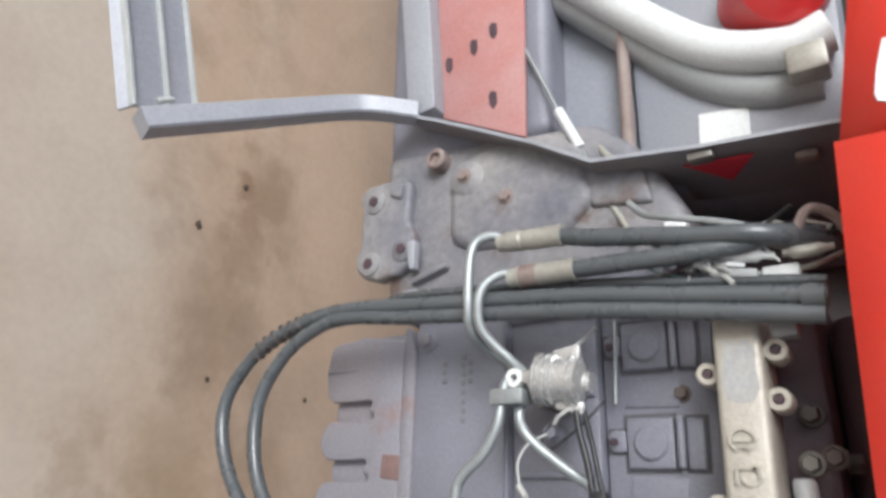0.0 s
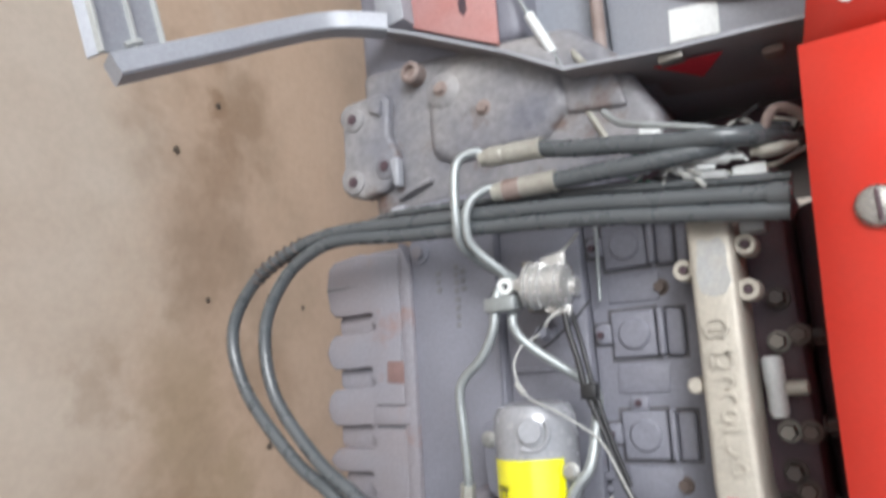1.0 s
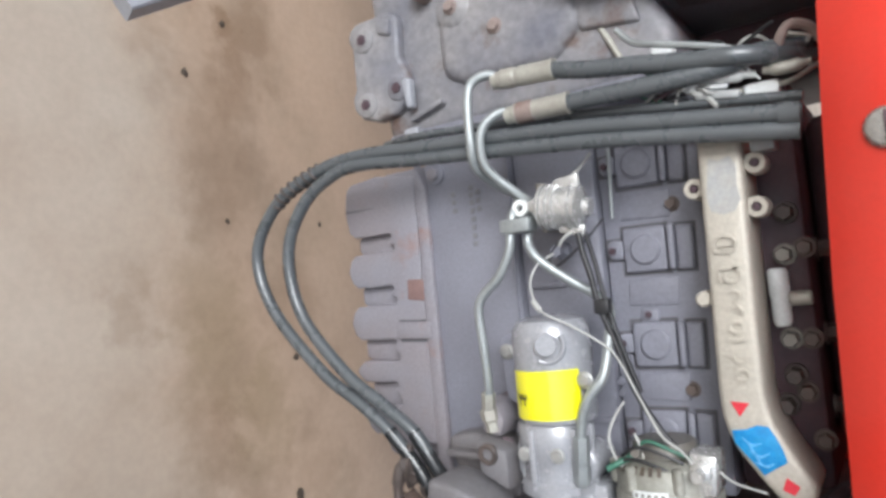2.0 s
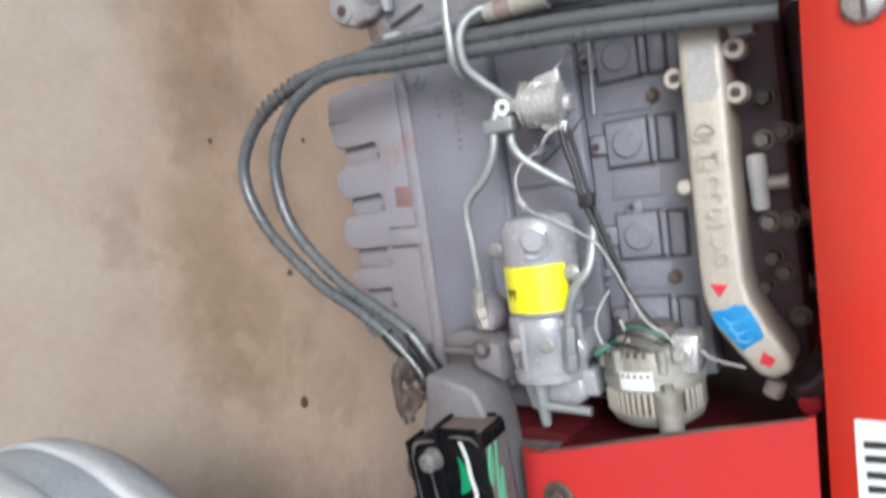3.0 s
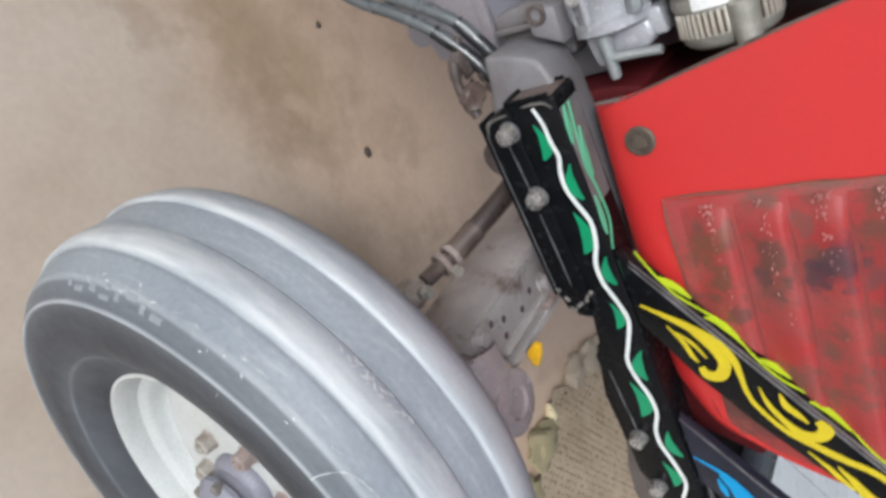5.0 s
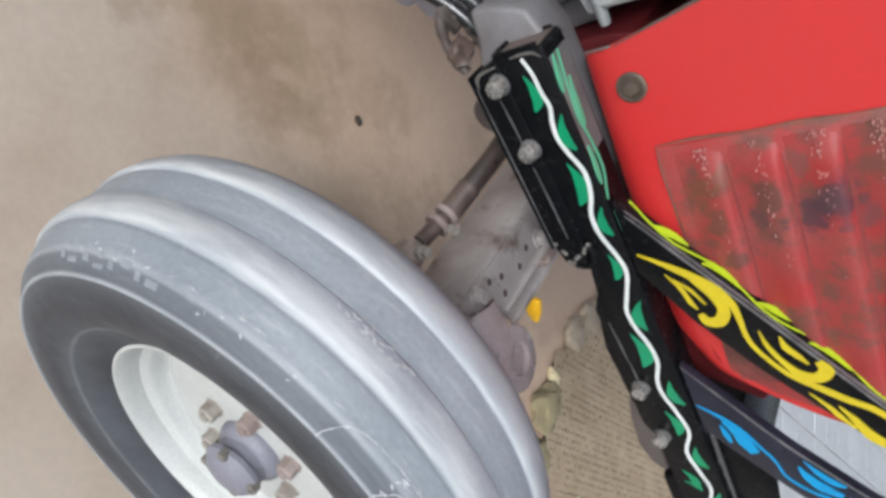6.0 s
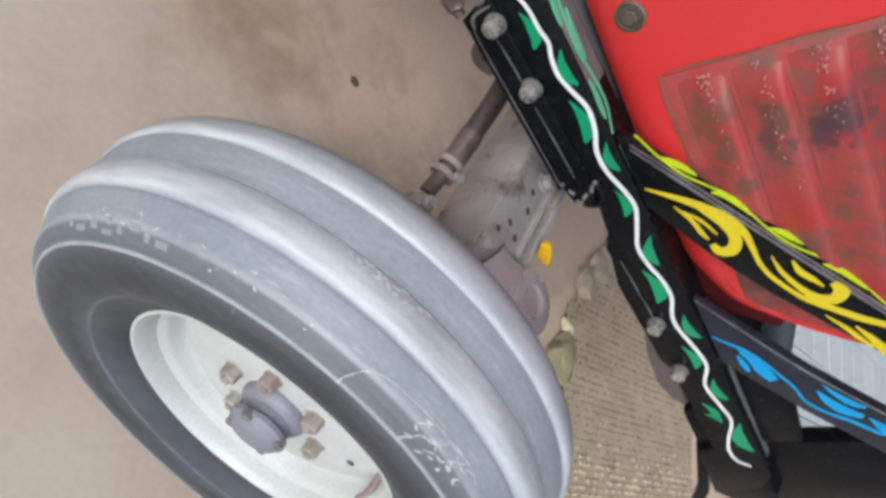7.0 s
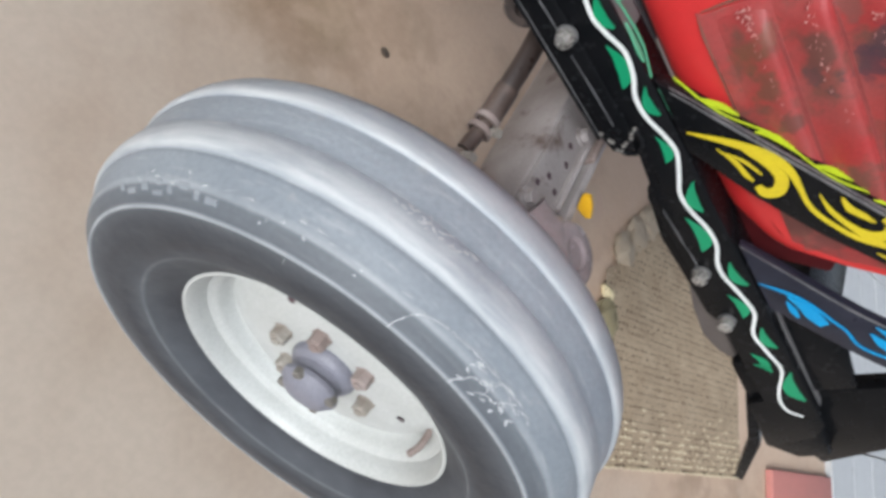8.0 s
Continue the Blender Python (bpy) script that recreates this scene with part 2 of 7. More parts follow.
M_REDDIRTSHADE = stained_shaded_red()
M_BLACK = material("glossy_black_paint", (0.0045, 0.0050, 0.0058), 0.24, second=(0.009, 0.009, 0.010), amount=0.8, scale=16, bump=0.2, bump_scale=60, spec=0.13)
M_GREEN = material("green_sign_paint", (0.010, 0.25, 0.105), 0.4, second=(0.016, 0.21, 0.11), scale=30, bump=0.05)
M_GREENPALE = material("dusty_green_sign_paint", (0.09, 0.40, 0.22), 0.5, second=(0.14, 0.36, 0.24), scale=40, bump=0.1)
M_YELLOW = material("yellow_sign_paint", (0.57, 0.455, 0.010), 0.4, second=(0.50, 0.385, 0.01), scale=30, bump=0.05)
M_ORANGE = material("orange_yellow_paint_dab", (0.72, 0.40, 0.01), 0.4, second=(0.66, 0.34, 0.01), scale=30, bump=0.1)
M_LIME = material("lime_yellow_sign_paint", (0.47, 0.63, 0.012), 0.4, second=(0.41, 0.54, 0.016), scale=30, bump=0.05)
M_BLUE = material("blue_sign_paint", (0.006, 0.27, 0.55), 0.4, second=(0.008, 0.22, 0.50), scale=30, bump=0.05)
M_WHITE = material("white_sign_paint", (0.72, 0.74, 0.72), 0.4, second=(0.6, 0.62, 0.6), scale=30, bump=0.05)
M_LABEL = material("yellow_paper_label", (0.80, 0.76, 0.0), 0.13, second=(0.78, 0.7, 0.0), scale=20, bump=0.03, coat=1.0, spec=1.0, grain=0.03)
M_BLUETAG = material("blue_plastic_tape", (0.008, 0.19, 0.46), 0.3, second=(0.03, 0.28, 0.56), amount=0.9, scale=60, bump=0.6, bump_scale=70)
M_TAPECREASE = material("whitened_tape_crease", (0.16, 0.40, 0.66), 0.4, second=(0.06, 0.30, 0.58), scale=60)
M_REDTAG = material("red_paint_mark", (0.62, 0.03, 0.05), 0.5)
M_TYRE = tyre_material()
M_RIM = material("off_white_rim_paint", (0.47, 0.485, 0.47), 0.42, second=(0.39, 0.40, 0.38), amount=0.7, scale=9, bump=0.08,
                 stain=(0.36, 0.31, 0.25), stain_at=0.70, stain_scale=12)
M_ALT = material("cast_aluminium_alternator", (0.40, 0.395, 0.35), 0.48, 0.35, second=(0.19, 0.185, 0.155), amount=0.8, scale=22, bump=0.5, bump_scale=200)
M_STEP = material("silver_grey_step_paint", (0.36, 0.37, 0.40), 0.4, 0.2, second=(0.30, 0.31, 0.34), amount=0.6, scale=10, bump=0.1)
M_PRIMER = material("red_primer_plate", (0.42, 0.17, 0.15), 0.55, second=(0.44, 0.26, 0.25), amount=0.9, scale=9, bump=0.2)
M_PANEL = material("grey_panel_paint", (0.26, 0.275, 0.31), 0.5, second=(0.31, 0.31, 0.33), amount=0.7, scale=6, bump=0.15)
M_PALE = material("white_plastic", (0.68, 0.70, 0.69), 0.35, second=(0.58, 0.6, 0.6), scale=8, bump=0.05)
M_JUTE = material("jute_fibre", (0.075, 0.05, 0.032), 0.9, second=(0.15, 0.10, 0.06), amount=0.8, scale=12, bump=0.6, bump_scale=300, grain=0.3, fine=400)
M_MUD = material("dry_mud", (0.40, 0.33, 0.245), 0.9, second=(0.30, 0.24, 0.17), scale=20, bump=0.6, bump_scale=90)

M_HOUSING = material("dusty_housing_paint", (0.15, 0.152, 0.178), 0.5, second=(0.31, 0.295, 0.288), amount=0.95, scale=7.5, bump=0.4, bump_scale=120,
                     stain=(0.12, 0.08, 0.065), stain_at=0.57, stain_scale=13, grain=0.25, fine=90)
M_MARK = material("grimy_cast_mark", (0.15, 0.15, 0.162), 0.6, second=(0.19, 0.188, 0.2), amount=0.9, scale=30)
M_PUMP = material("glossy_grey_pump_paint", (0.31, 0.315, 0.335), 0.24, second=(0.26, 0.262, 0.28), amount=0.8, scale=14, bump=0.12, bump_scale=150, coat=0.6, spec=0.8)
M_REDGRIME = material("grime_along_red_edge", (0.22, 0.07, 0.05), 0.7, second=(0.13, 0.065, 0.045), amount=0.9, scale=40, bump=0.4)
M_REDSHADE = material("dark_red_shade_line", (0.17, 0.026, 0.024), 0.6, second=(0.22, 0.04, 0.035), amount=0.9, scale=30)
M_CHIPPED = material("chipped_pale_paint", (0.50, 0.28, 0.25), 0.6, second=(0.42, 0.17, 0.15), amount=0.9, scale=60, bump=0.4)
M_CASTING = material("grimy_support_casting", (0.165, 0.160, 0.168), 0.5, second=(0.115, 0.103, 0.10), amount=0.9, scale=14, bump=0.4, bump_scale=120)
M_LINK = material("brown_greasy_joint", (0.055, 0.038, 0.031), 0.35, second=(0.13, 0.095, 0.08), amount=0.9, scale=30, bump=0.4)
M_GROOVE = material("dark_casting_groove", (0.10, 0.098, 0.108), 0.6, second=(0.07, 0.065, 0.07), amount=0.8, scale=20)
M_DUCT = material("grey_duct_plastic", (0.30, 0.31, 0.31), 0.45, second=(0.24, 0.245, 0.24), scale=9)
M_SCUFF = material("pale_rubber_scuff", (0.48, 0.49, 0.50), 0.8, second=(0.28, 0.29, 0.30), amount=0.9, scale=60, bump=0.4)
M_FLANGE = material("dust_caked_brown_flange", (0.075, 0.062, 0.057), 0.7, second=(0.12, 0.10, 0.09), amount=0.8, scale=12, bump=0.3)
M_GRIME = material("grease_caked_linkage", (0.045, 0.036, 0.032), 0.5, second=(0.11, 0.085, 0.075), amount=0.9, scale=40, bump=0.7, bump_scale=90)
M_EDGELIT = material("worn_lit_paint_edge", (0.25, 0.25, 0.255), 0.4, 0.4, second=(0.10, 0.10, 0.105), amount=0.9, scale=35, bump=0.2)
M_BOLTHEAD = material("bare_bolt_steel", (0.42, 0.405, 0.38), 0.26, 0.6, second=(0.22, 0.205, 0.185), amount=0.8, scale=50, bump=0.2)
M_FIREWALL = material("dark_firewall_paint", (0.20, 0.19, 0.20), 0.5, second=(0.25, 0.22, 0.22), amount=0.8, scale=9, bump=0.2)
M_DUSTBLACK = material("dust_on_black_paint", (0.085, 0.085, 0.088), 0.5, second=(0.16, 0.155, 0.15), amount=0.9, scale=20, bump=0.15)
M_HOLE = material("rusty_dark_recess", (0.065, 0.05, 0.04), 0.5, 0.3, second=(0.15, 0.12, 0.09), amount=0.9, scale=60)
M_GREENWIRE = material("green_wire", (0.045, 0.15, 0.10), 0.45)
# deep maroon holds the shade and red bounce of the nose interior
M_MAROON = material("dark_maroon_shade", (0.080, 0.010, 0.012), 0.55, second=(0.05, 0.009, 0.010), scale=12, spec=0.12)
M_DULL = material("dull_steel", (0.26, 0.245, 0.22), 0.42, 0.6, second=(0.17, 0.16, 0.145), amount=0.8, scale=40, bump=0.2)
M_BLACKBLUE = material("blue_black_paint", (0.009, 0.010, 0.018), 0.3, second=(0.024, 0.026, 0.040), amount=0.8, scale=16, bump=0.2, bump_scale=60, spec=0.3)
M_NUT = material("pale_painted_nut", (0.36, 0.34, 0.30), 0.5, 0.1, second=(0.22, 0.18, 0.15), amount=0.9, scale=40, bump=0.2)
M_AXLE = material("dirty_grey_axle_paint", (0.265, 0.235, 0.226), 0.40, second=(0.40, 0.37, 0.36), amount=0.9, scale=12, bump=0.4, bump_scale=120,
                  stain=(0.12, 0.085, 0.072), stain_at=0.57, stain_scale=16)
M_WIPED = material("grey_wiped_metal", (0.36, 0.365, 0.36), 0.5, 0.15, second=(0.40, 0.385, 0.35), amount=0.8, scale=60, bump=0.3)
M_RUSTDARK = material("dark_rusty_beam", (0.095, 0.070, 0.060), 0.55, second=(0.16, 0.125, 0.11), amount=0.9, scale=14, bump=0.5, bump_scale=120)
M_KING = material("mauve_grey_casting", (0.43, 0.37, 0.375), 0.24, coat=0.4, second=(0.28, 0.22, 0.22), amount=0.8, scale=10, bump=0.2)
M_DARKROD = material("dark_greasy_rod", (0.020, 0.015, 0.014), 0.3, second=(0.05, 0.036, 0.031), amount=0.8, scale=14)
M_JUTE2 = material("jute_weave", (0.45, 0.35, 0.235), 0.9, second=(0.34, 0.255, 0.165), amount=0.9, scale=10, bump=0.3, grain=0.3, fine=300)
M_JUTEPALE = material("pale_jute_stitching", (0.62, 0.53, 0.36), 0.85, second=(0.50, 0.41, 0.27), amount=0.9, scale=40, bump=0.3)
M_MUDGREEN = material("greenish_mud", (0.29, 0.245, 0.14), 0.9, second=(0.20, 0.17, 0.095), scale=20, bump=0.6, bump_scale=90)
M_CHIP = material("pale_wood_chip", (0.72, 0.62, 0.38), 0.8, second=(0.6, 0.5, 0.3), scale=40, bump=0.4)
M_CRUMB = material("oily_crumb", (0.07, 0.05, 0.035), 0.6, second=(0.12, 0.09, 0.06), scale=60, bump=0.4)
M_TILE = material("white_glazed_tile", (0.54, 0.55, 0.55), 0.3, second=(0.46, 0.47, 0.47), scale=4, bump=0.03, vary=0.12)
M_PINK = material("faded_pink_paint", (0.50, 0.20, 0.17), 0.7, second=(0.42, 0.19, 0.16), scale=12, bump=0.3)


# ---- mesh helpers ----
def obj(name, bm, mat, parent=None, label="", smooth=False, recalc=True):
    if recalc:
        bmesh.ops.recalc_face_normals(bm, faces=bm.faces)
    me = bpy.data.meshes.new(name)
    bm.to_mesh(me)
    bm.free()
    for m in (mat if isinstance(mat, (list, tuple)) else [mat]):
        me.materials.append(m)
    if smooth:
        me.polygons.foreach_set("use_smooth", [True] * len(me.polygons))
        me.set_sharp_from_angle(angle=radians(38))
    ob = new(name, me)
    ob.parent = parent
    return ob


def part(name, bm, mat, parent, label="", smooth=True):
    ob = obj(name, bm, mat, parent, smooth=smooth)
    return tagged(ob, label) if label else ob


def repeat(ob, m):
    """Another piece on the same mesh."""
    o = ob.copy()
    scene.collection.objects.link(o)
    o.matrix_basis = m
    return o


def bevel(bm, w, seg=2, angle=30):
    es = [e for e in bm.edges if len(e.link_faces) == 2 and e.calc_face_angle(0) > radians(angle)]
    bmesh.ops.bevel(bm, geom=es, offset=w, segments=seg, profile=0.5, affect='EDGES', clamp_overlap=True)


def box(x0, x1, y0, y1, z0, z1, w=0.004, seg=2, bm=None):
    b = bmesh.new()
    bmesh.ops.create_cube(b, size=1.0, matrix=Matrix.Translation(((x0 + x1) / 2, (y0 + y1) / 2, (z0 + z1) / 2)) @ Matrix.Diagonal((x1 - x0, y1 - y0, z1 - z0, 1)))
    if w:
        bevel(b, w, seg)
    return join(bm, b)


def join(bm, b):
    if bm is None:
        return b
    me = bpy.data.meshes.new("tmp")
    b.to_mesh(me)
    b.free()
    bm.from_mesh(me)
    bpy.data.meshes.remove(me)
    return bm


def basis(origin, n, up=(0, 0, 1)):
    """A frame at origin whose z is n and whose y leans to up."""
    n = Vector(n).normalized()
    u = Vector(up)
    x = u.cross(n)
    if x.length < 1e-5:
        x = Vector((1, 0, 0)).cross(n)
    x.normalize()
    y = n.cross(x)
    return Matrix.Translation(origin) @ Matrix((x, y, n)).transposed().to_4x4()


def lathe(profile, m=None, seg=24, bm=None, closed=False, cap=True):
    """Turns (radius, height) pairs round the frame m's z."""
    b = bmesh.new()
    m = m or Matrix()
    rings = []
    for r, h in profile:
        if r < 1e-6:
            rings.append([b.verts.new(m @ Vector((0, 0, h)))])
        else:
            rings.append([b.verts.new(m @ Vector((r * math.cos(2 * math.pi * k / seg), r * math.sin(2 * math.pi * k / seg), h))) for k in range(seg)])
    pairs = list(zip(rings, rings[1:])) + ([(rings[-1], rings[0])] if closed else [])
    for a, c in pairs:
        for k in range(seg):
            k2 = (k + 1) % seg
            f = [a[k % len(a)], a[k2 % len(a)], c[k2 % len(c)], c[k % len(c)]]
            f = list(dict.fromkeys(f))
            if len(f) > 2:
                b.faces.new(f)
    if cap and not closed:
        for ring in (rings[0], rings[-1]):
            if len(ring) > 2:
                b.faces.new(ring)
    return join(bm, b)


def cyl(p0, p1, r0, r1=None, seg=20, w=0.002, bm=None):
    """A round bar between two points with softened ends."""
    p0, p1 = Vector(p0), Vector(p1)
    h = (p1 - p0).length
    r1 = r0 if r1 is None else r1
    w = min(w, h / 3, r0 / 2, r1 / 2)
    return lathe([(r0 - w, 0), (r0, w), (r1, h - w), (r1 - w, h)], basis(p0, p1 - p0), seg, bm)


def smooth_line(pts, n=8):
    """Catmull-Rom through the points."""
    p = [Vector(q) for q in pts]
    p = [2 * p[0] - p[1]] + p + [2 * p[-1] - p[-2]]
    out = []
    for i in range(1, len(p) - 2):
        a, b, c, d = p[i - 1:i + 3]
        for k in range(n):
            t = k / n
            out.append(0.5 * (2 * b + (c - a) * t + (2 * a - 5 * b + 4 * c - d) * t * t + (3 * b - a - 3 * c + d) * t ** 3))
    out.append(p[-2])
    return out


def tube(pts, r, seg=12, n=8, bm=None, squash=None):
    """A round tube along a smooth line; r may vary along it. squash gives (width, height) of a box section instead."""
    line = smooth_line(pts, n) if n else [Vector(q) for q in pts]
    b = bmesh.new()
    tangent = [(line[min(i + 1, len(line) - 1)] - line[max(i - 1, 0)]).normalized() for i in range(len(line))]
    side = tangent[0].orthogonal().normalized() if not squash else Vector((0, 0, 1)).cross(tangent[0]).normalized()
    rings = []
    for i, (p, t) in enumerate(zip(line, tangent)):
        side = (side - t * side.dot(t)).normalized()
        o = t.cross(side)
        rad = r[min(i * len(r) // len(line), len(r) - 1)] if isinstance(r, (list, tuple)) else r
        if squash:
            a, c = squash
            k = 0.09 * min(a, c)
            ring = [(a / 2 - k, c / 2), (a / 2, c / 2 - k), (a / 2, -c / 2 + k), (a / 2 - k, -c / 2), (-a / 2 + k, -c / 2), (-a / 2, -c / 2 + k), (-a / 2, c / 2 - k), (-a / 2 + k, c / 2)]
            rings.append([b.verts.new(p + side * u + o * v) for u, v in ring])
        else:
            rings.append([b.verts.new(p + rad * (side * math.cos(2 * math.pi * k / seg) + o * math.sin(2 * math.pi * k / seg))) for k in range(seg)])
    for a, c in zip(rings, rings[1:]):
        for k in range(len(a)):
            b.faces.new((a[k], a[(k + 1) % len(a)], c[(k + 1) % len(a)], c[k]))
    b.faces.new(rings[0])
    b.faces.new(rings[-1])
    return join(bm, b)


def slab(pts, frame_m, h0, h1, w=0.0, bm=None, seg=2):
    """A 2D outline in the frame's xy, thick from h0 to h1 along its z."""
    b = bmesh.new()
    lo = [b.verts.new(frame_m @ Vector((u, v, h0))) for u, v in pts]
    hi = [b.verts.new(frame_m @ Vector((u, v, h1))) for u, v in pts]
    n = len(pts)
    b.faces.new(lo[::-1])
    b.faces.new(hi)
    for k in range(n):
        b.faces.new((lo[k], lo[(k + 1) % n], hi[(k + 1) % n], hi[k]))
    bmesh.ops.recalc_face_normals(b, faces=b.faces)
    if w:
        bevel(b, w, seg)
    big = [f for f in b.faces if len(f.verts) > 4]
    bmesh.ops.triangulate(b, faces=big)
    return join(bm, b)


# the side frame: u is forward, v is up, z points out of the tractor's right side
SIDE = Matrix(((1, 0, 0, 0), (0, 0, -1, 0), (0, 1, 0, 0), (0, 0, 0, 1)))


def side(pts, y_out, y_in, w=0.0, bm=None, seg=2):
    """An outline in x and z, from y_in out to y_out (more negative is further out)."""
    return slab(pts, SIDE, -y_in, -y_out, w, bm, seg)


def arc(cx, cz, r, a0, a1, n=8):
    return [(cx + r * math.cos(radians(a0 + (a1 - a0) * k / n)), cz + r * math.sin(radians(a0 + (a1 - a0) * k / n))) for k in range(n + 1)]


def bolt_mesh(r=0.011, h=0.009, washer=True):
    """A hex bolt head on a washer, along z."""
    bm = bmesh.new()
    if washer:
        lathe([(r * 1.45, 0), (r * 1.45, h * 0.22), (r * 1.38, h * 0.27), (0, h * 0.27)], None, 20, bm)
    lathe([(r * 1.1, h * 0.27), (r * 1.1, h * 0.95), (r * 0.92, h * 1.15), (0, h * 1.15)], None, 6, bm)
    return bm


def bolts(name, places, n, r, h, mat, parent, label="", washer=True):
    first = None
    for k, p in enumerate(places):
        m = basis(p, n) @ pose(0, 0, 0, 0, 0, 17 * k)
        if first is None:
            first = part(name, bolt_mesh(r, h, washer), mat, parent, label, smooth=True)
            first.matrix_basis = m
        else:
            repeat(first, m)
    return first


OUT = (0, -1, 0)

# ---- ground ----
bm = bmesh.new()
bmesh.ops.create_grid(bm, x_segments=8, y_segments=8, size=60.0)
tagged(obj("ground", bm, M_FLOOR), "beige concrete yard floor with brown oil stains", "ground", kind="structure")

def ribbon(pts, w, n=6):
    """An outline of a brush stroke along a smooth line; w is a width or a taper list."""
    line = smooth_line([(u, v, 0) for u, v in pts], n)
    left, right = [], []
    for i, p in enumerate(line):
        t = (line[min(i + 1, len(line) - 1)] - line[max(i - 1, 0)]).normalized()
        f = i / (len(line) - 1)
        if isinstance(w, (list, tuple)):
            g = f * (len(w) - 1)
            j = min(int(g), len(w) - 2)
            ww = w[j] + (w[j + 1] - w[j]) * (g - j)
        else:
            ww = w
        left.append((p.x - t.y * ww / 2, p.y + t.x * ww / 2))
        right.append((p.x + t.y * ww / 2, p.y - t.x * ww / 2))
    return left + right[::-1]


def strip(pts, w, m, h0, h1, n=6):
    """A brush stroke as a thin strip of quads."""
    o = ribbon(pts, w, n)
    half = len(o) // 2
    b = bmesh.new()
    lo = [[b.verts.new(m @ Vector((*o[i], h))) for i in range(len(o))] for h in (h0, h1)]
    for i in range(half - 1):
        j = len(o) - 1 - i
        b.faces.new((lo[1][i], lo[1][i + 1], lo[1][j - 1], lo[1][j]))
        b.faces.new((lo[0][i], lo[0][i + 1], lo[1][i + 1], lo[1][i]))
        b.faces.new((lo[0][j], lo[0][j - 1], lo[1][j - 1], lo[1][j]))
    return b


# ---- the tractor ----
tractor = tagged(new("tractor"), "red tractor with grey engine, open side and painted black front guard", "tractor")
AX = (1, 0, 0)

# engine block: crankcase wall below, walls above stepping inwards
block = part("engine_block", box(-0.315, 0.175, -0.205, 0.205, 0.652, 0.795, 0.006), M_CAST, tractor, "grey painted cast iron engine block")
part("middle_wall", box(-0.318, 0.172, -0.196, 0.196, 0.797, 0.913, 0.005), M_CAST, block)
part("upper_wall", box(-0.32, 0.17, -0.186, 0.186, 0.915, 1.045, 0.006), M_CAST, block)
part("cylinder_head", box(-0.32, 0.16, -0.17, 0.17, 1.049, 1.15, 0.01), M_DARK, tractor, "dark reddish cylinder head")
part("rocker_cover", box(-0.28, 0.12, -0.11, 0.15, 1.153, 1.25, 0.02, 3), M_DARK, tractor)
bolts("head_bolt", [(x, -0.170, z) for x, z in ((-0.161, 1.131), (0.026, 1.122), (0.06, 1.11))], OUT, 0.009, 0.022, M_GRIME, block)
bolts("head_bolt", [(x, -0.170, z) for x, z in ((-0.113, 1.125), (-0.016, 1.122))], OUT, 0.0088, 0.020, M_DULL, block)
bolts("rocker_nut", [(x, -0.172, z) for x, z in ((-0.119, 1.146), (-0.015, 1.143), (0.046, 1.132), (0.10, 1.144))], OUT, 0.0085, 0.011, M_RUSTDARK, block)
bolts("wall_plug", [(x + 0.057, -0.186, 1.007) for x in (-0.246, -0.016)], OUT, 0.0068, 0.008, M_RUSTDARK, block)
bolts("head_nut", [(x, -0.125, 1.152) for x in (-0.116, -0.015, 0.07)], (0, 0, 1), 0.010, 0.014, M_GRIME, block)
part("injector_cap", lathe([(0.009, 0), (0.0115, 0.004), (0.0115, 0.030), (0.0105, 0.032), (0.0105, 0.060), (0.008, 0.066), (0, 0.066)], basis((-0.098, -0.188, 1.117), AX), 20), M_PALE, block, "white plastic injector cap")
part("injector_stem", cyl((-0.0625, -0.188, 1.126), (-0.0625, -0.188, 1.150), 0.0085), M_FITTING, block)

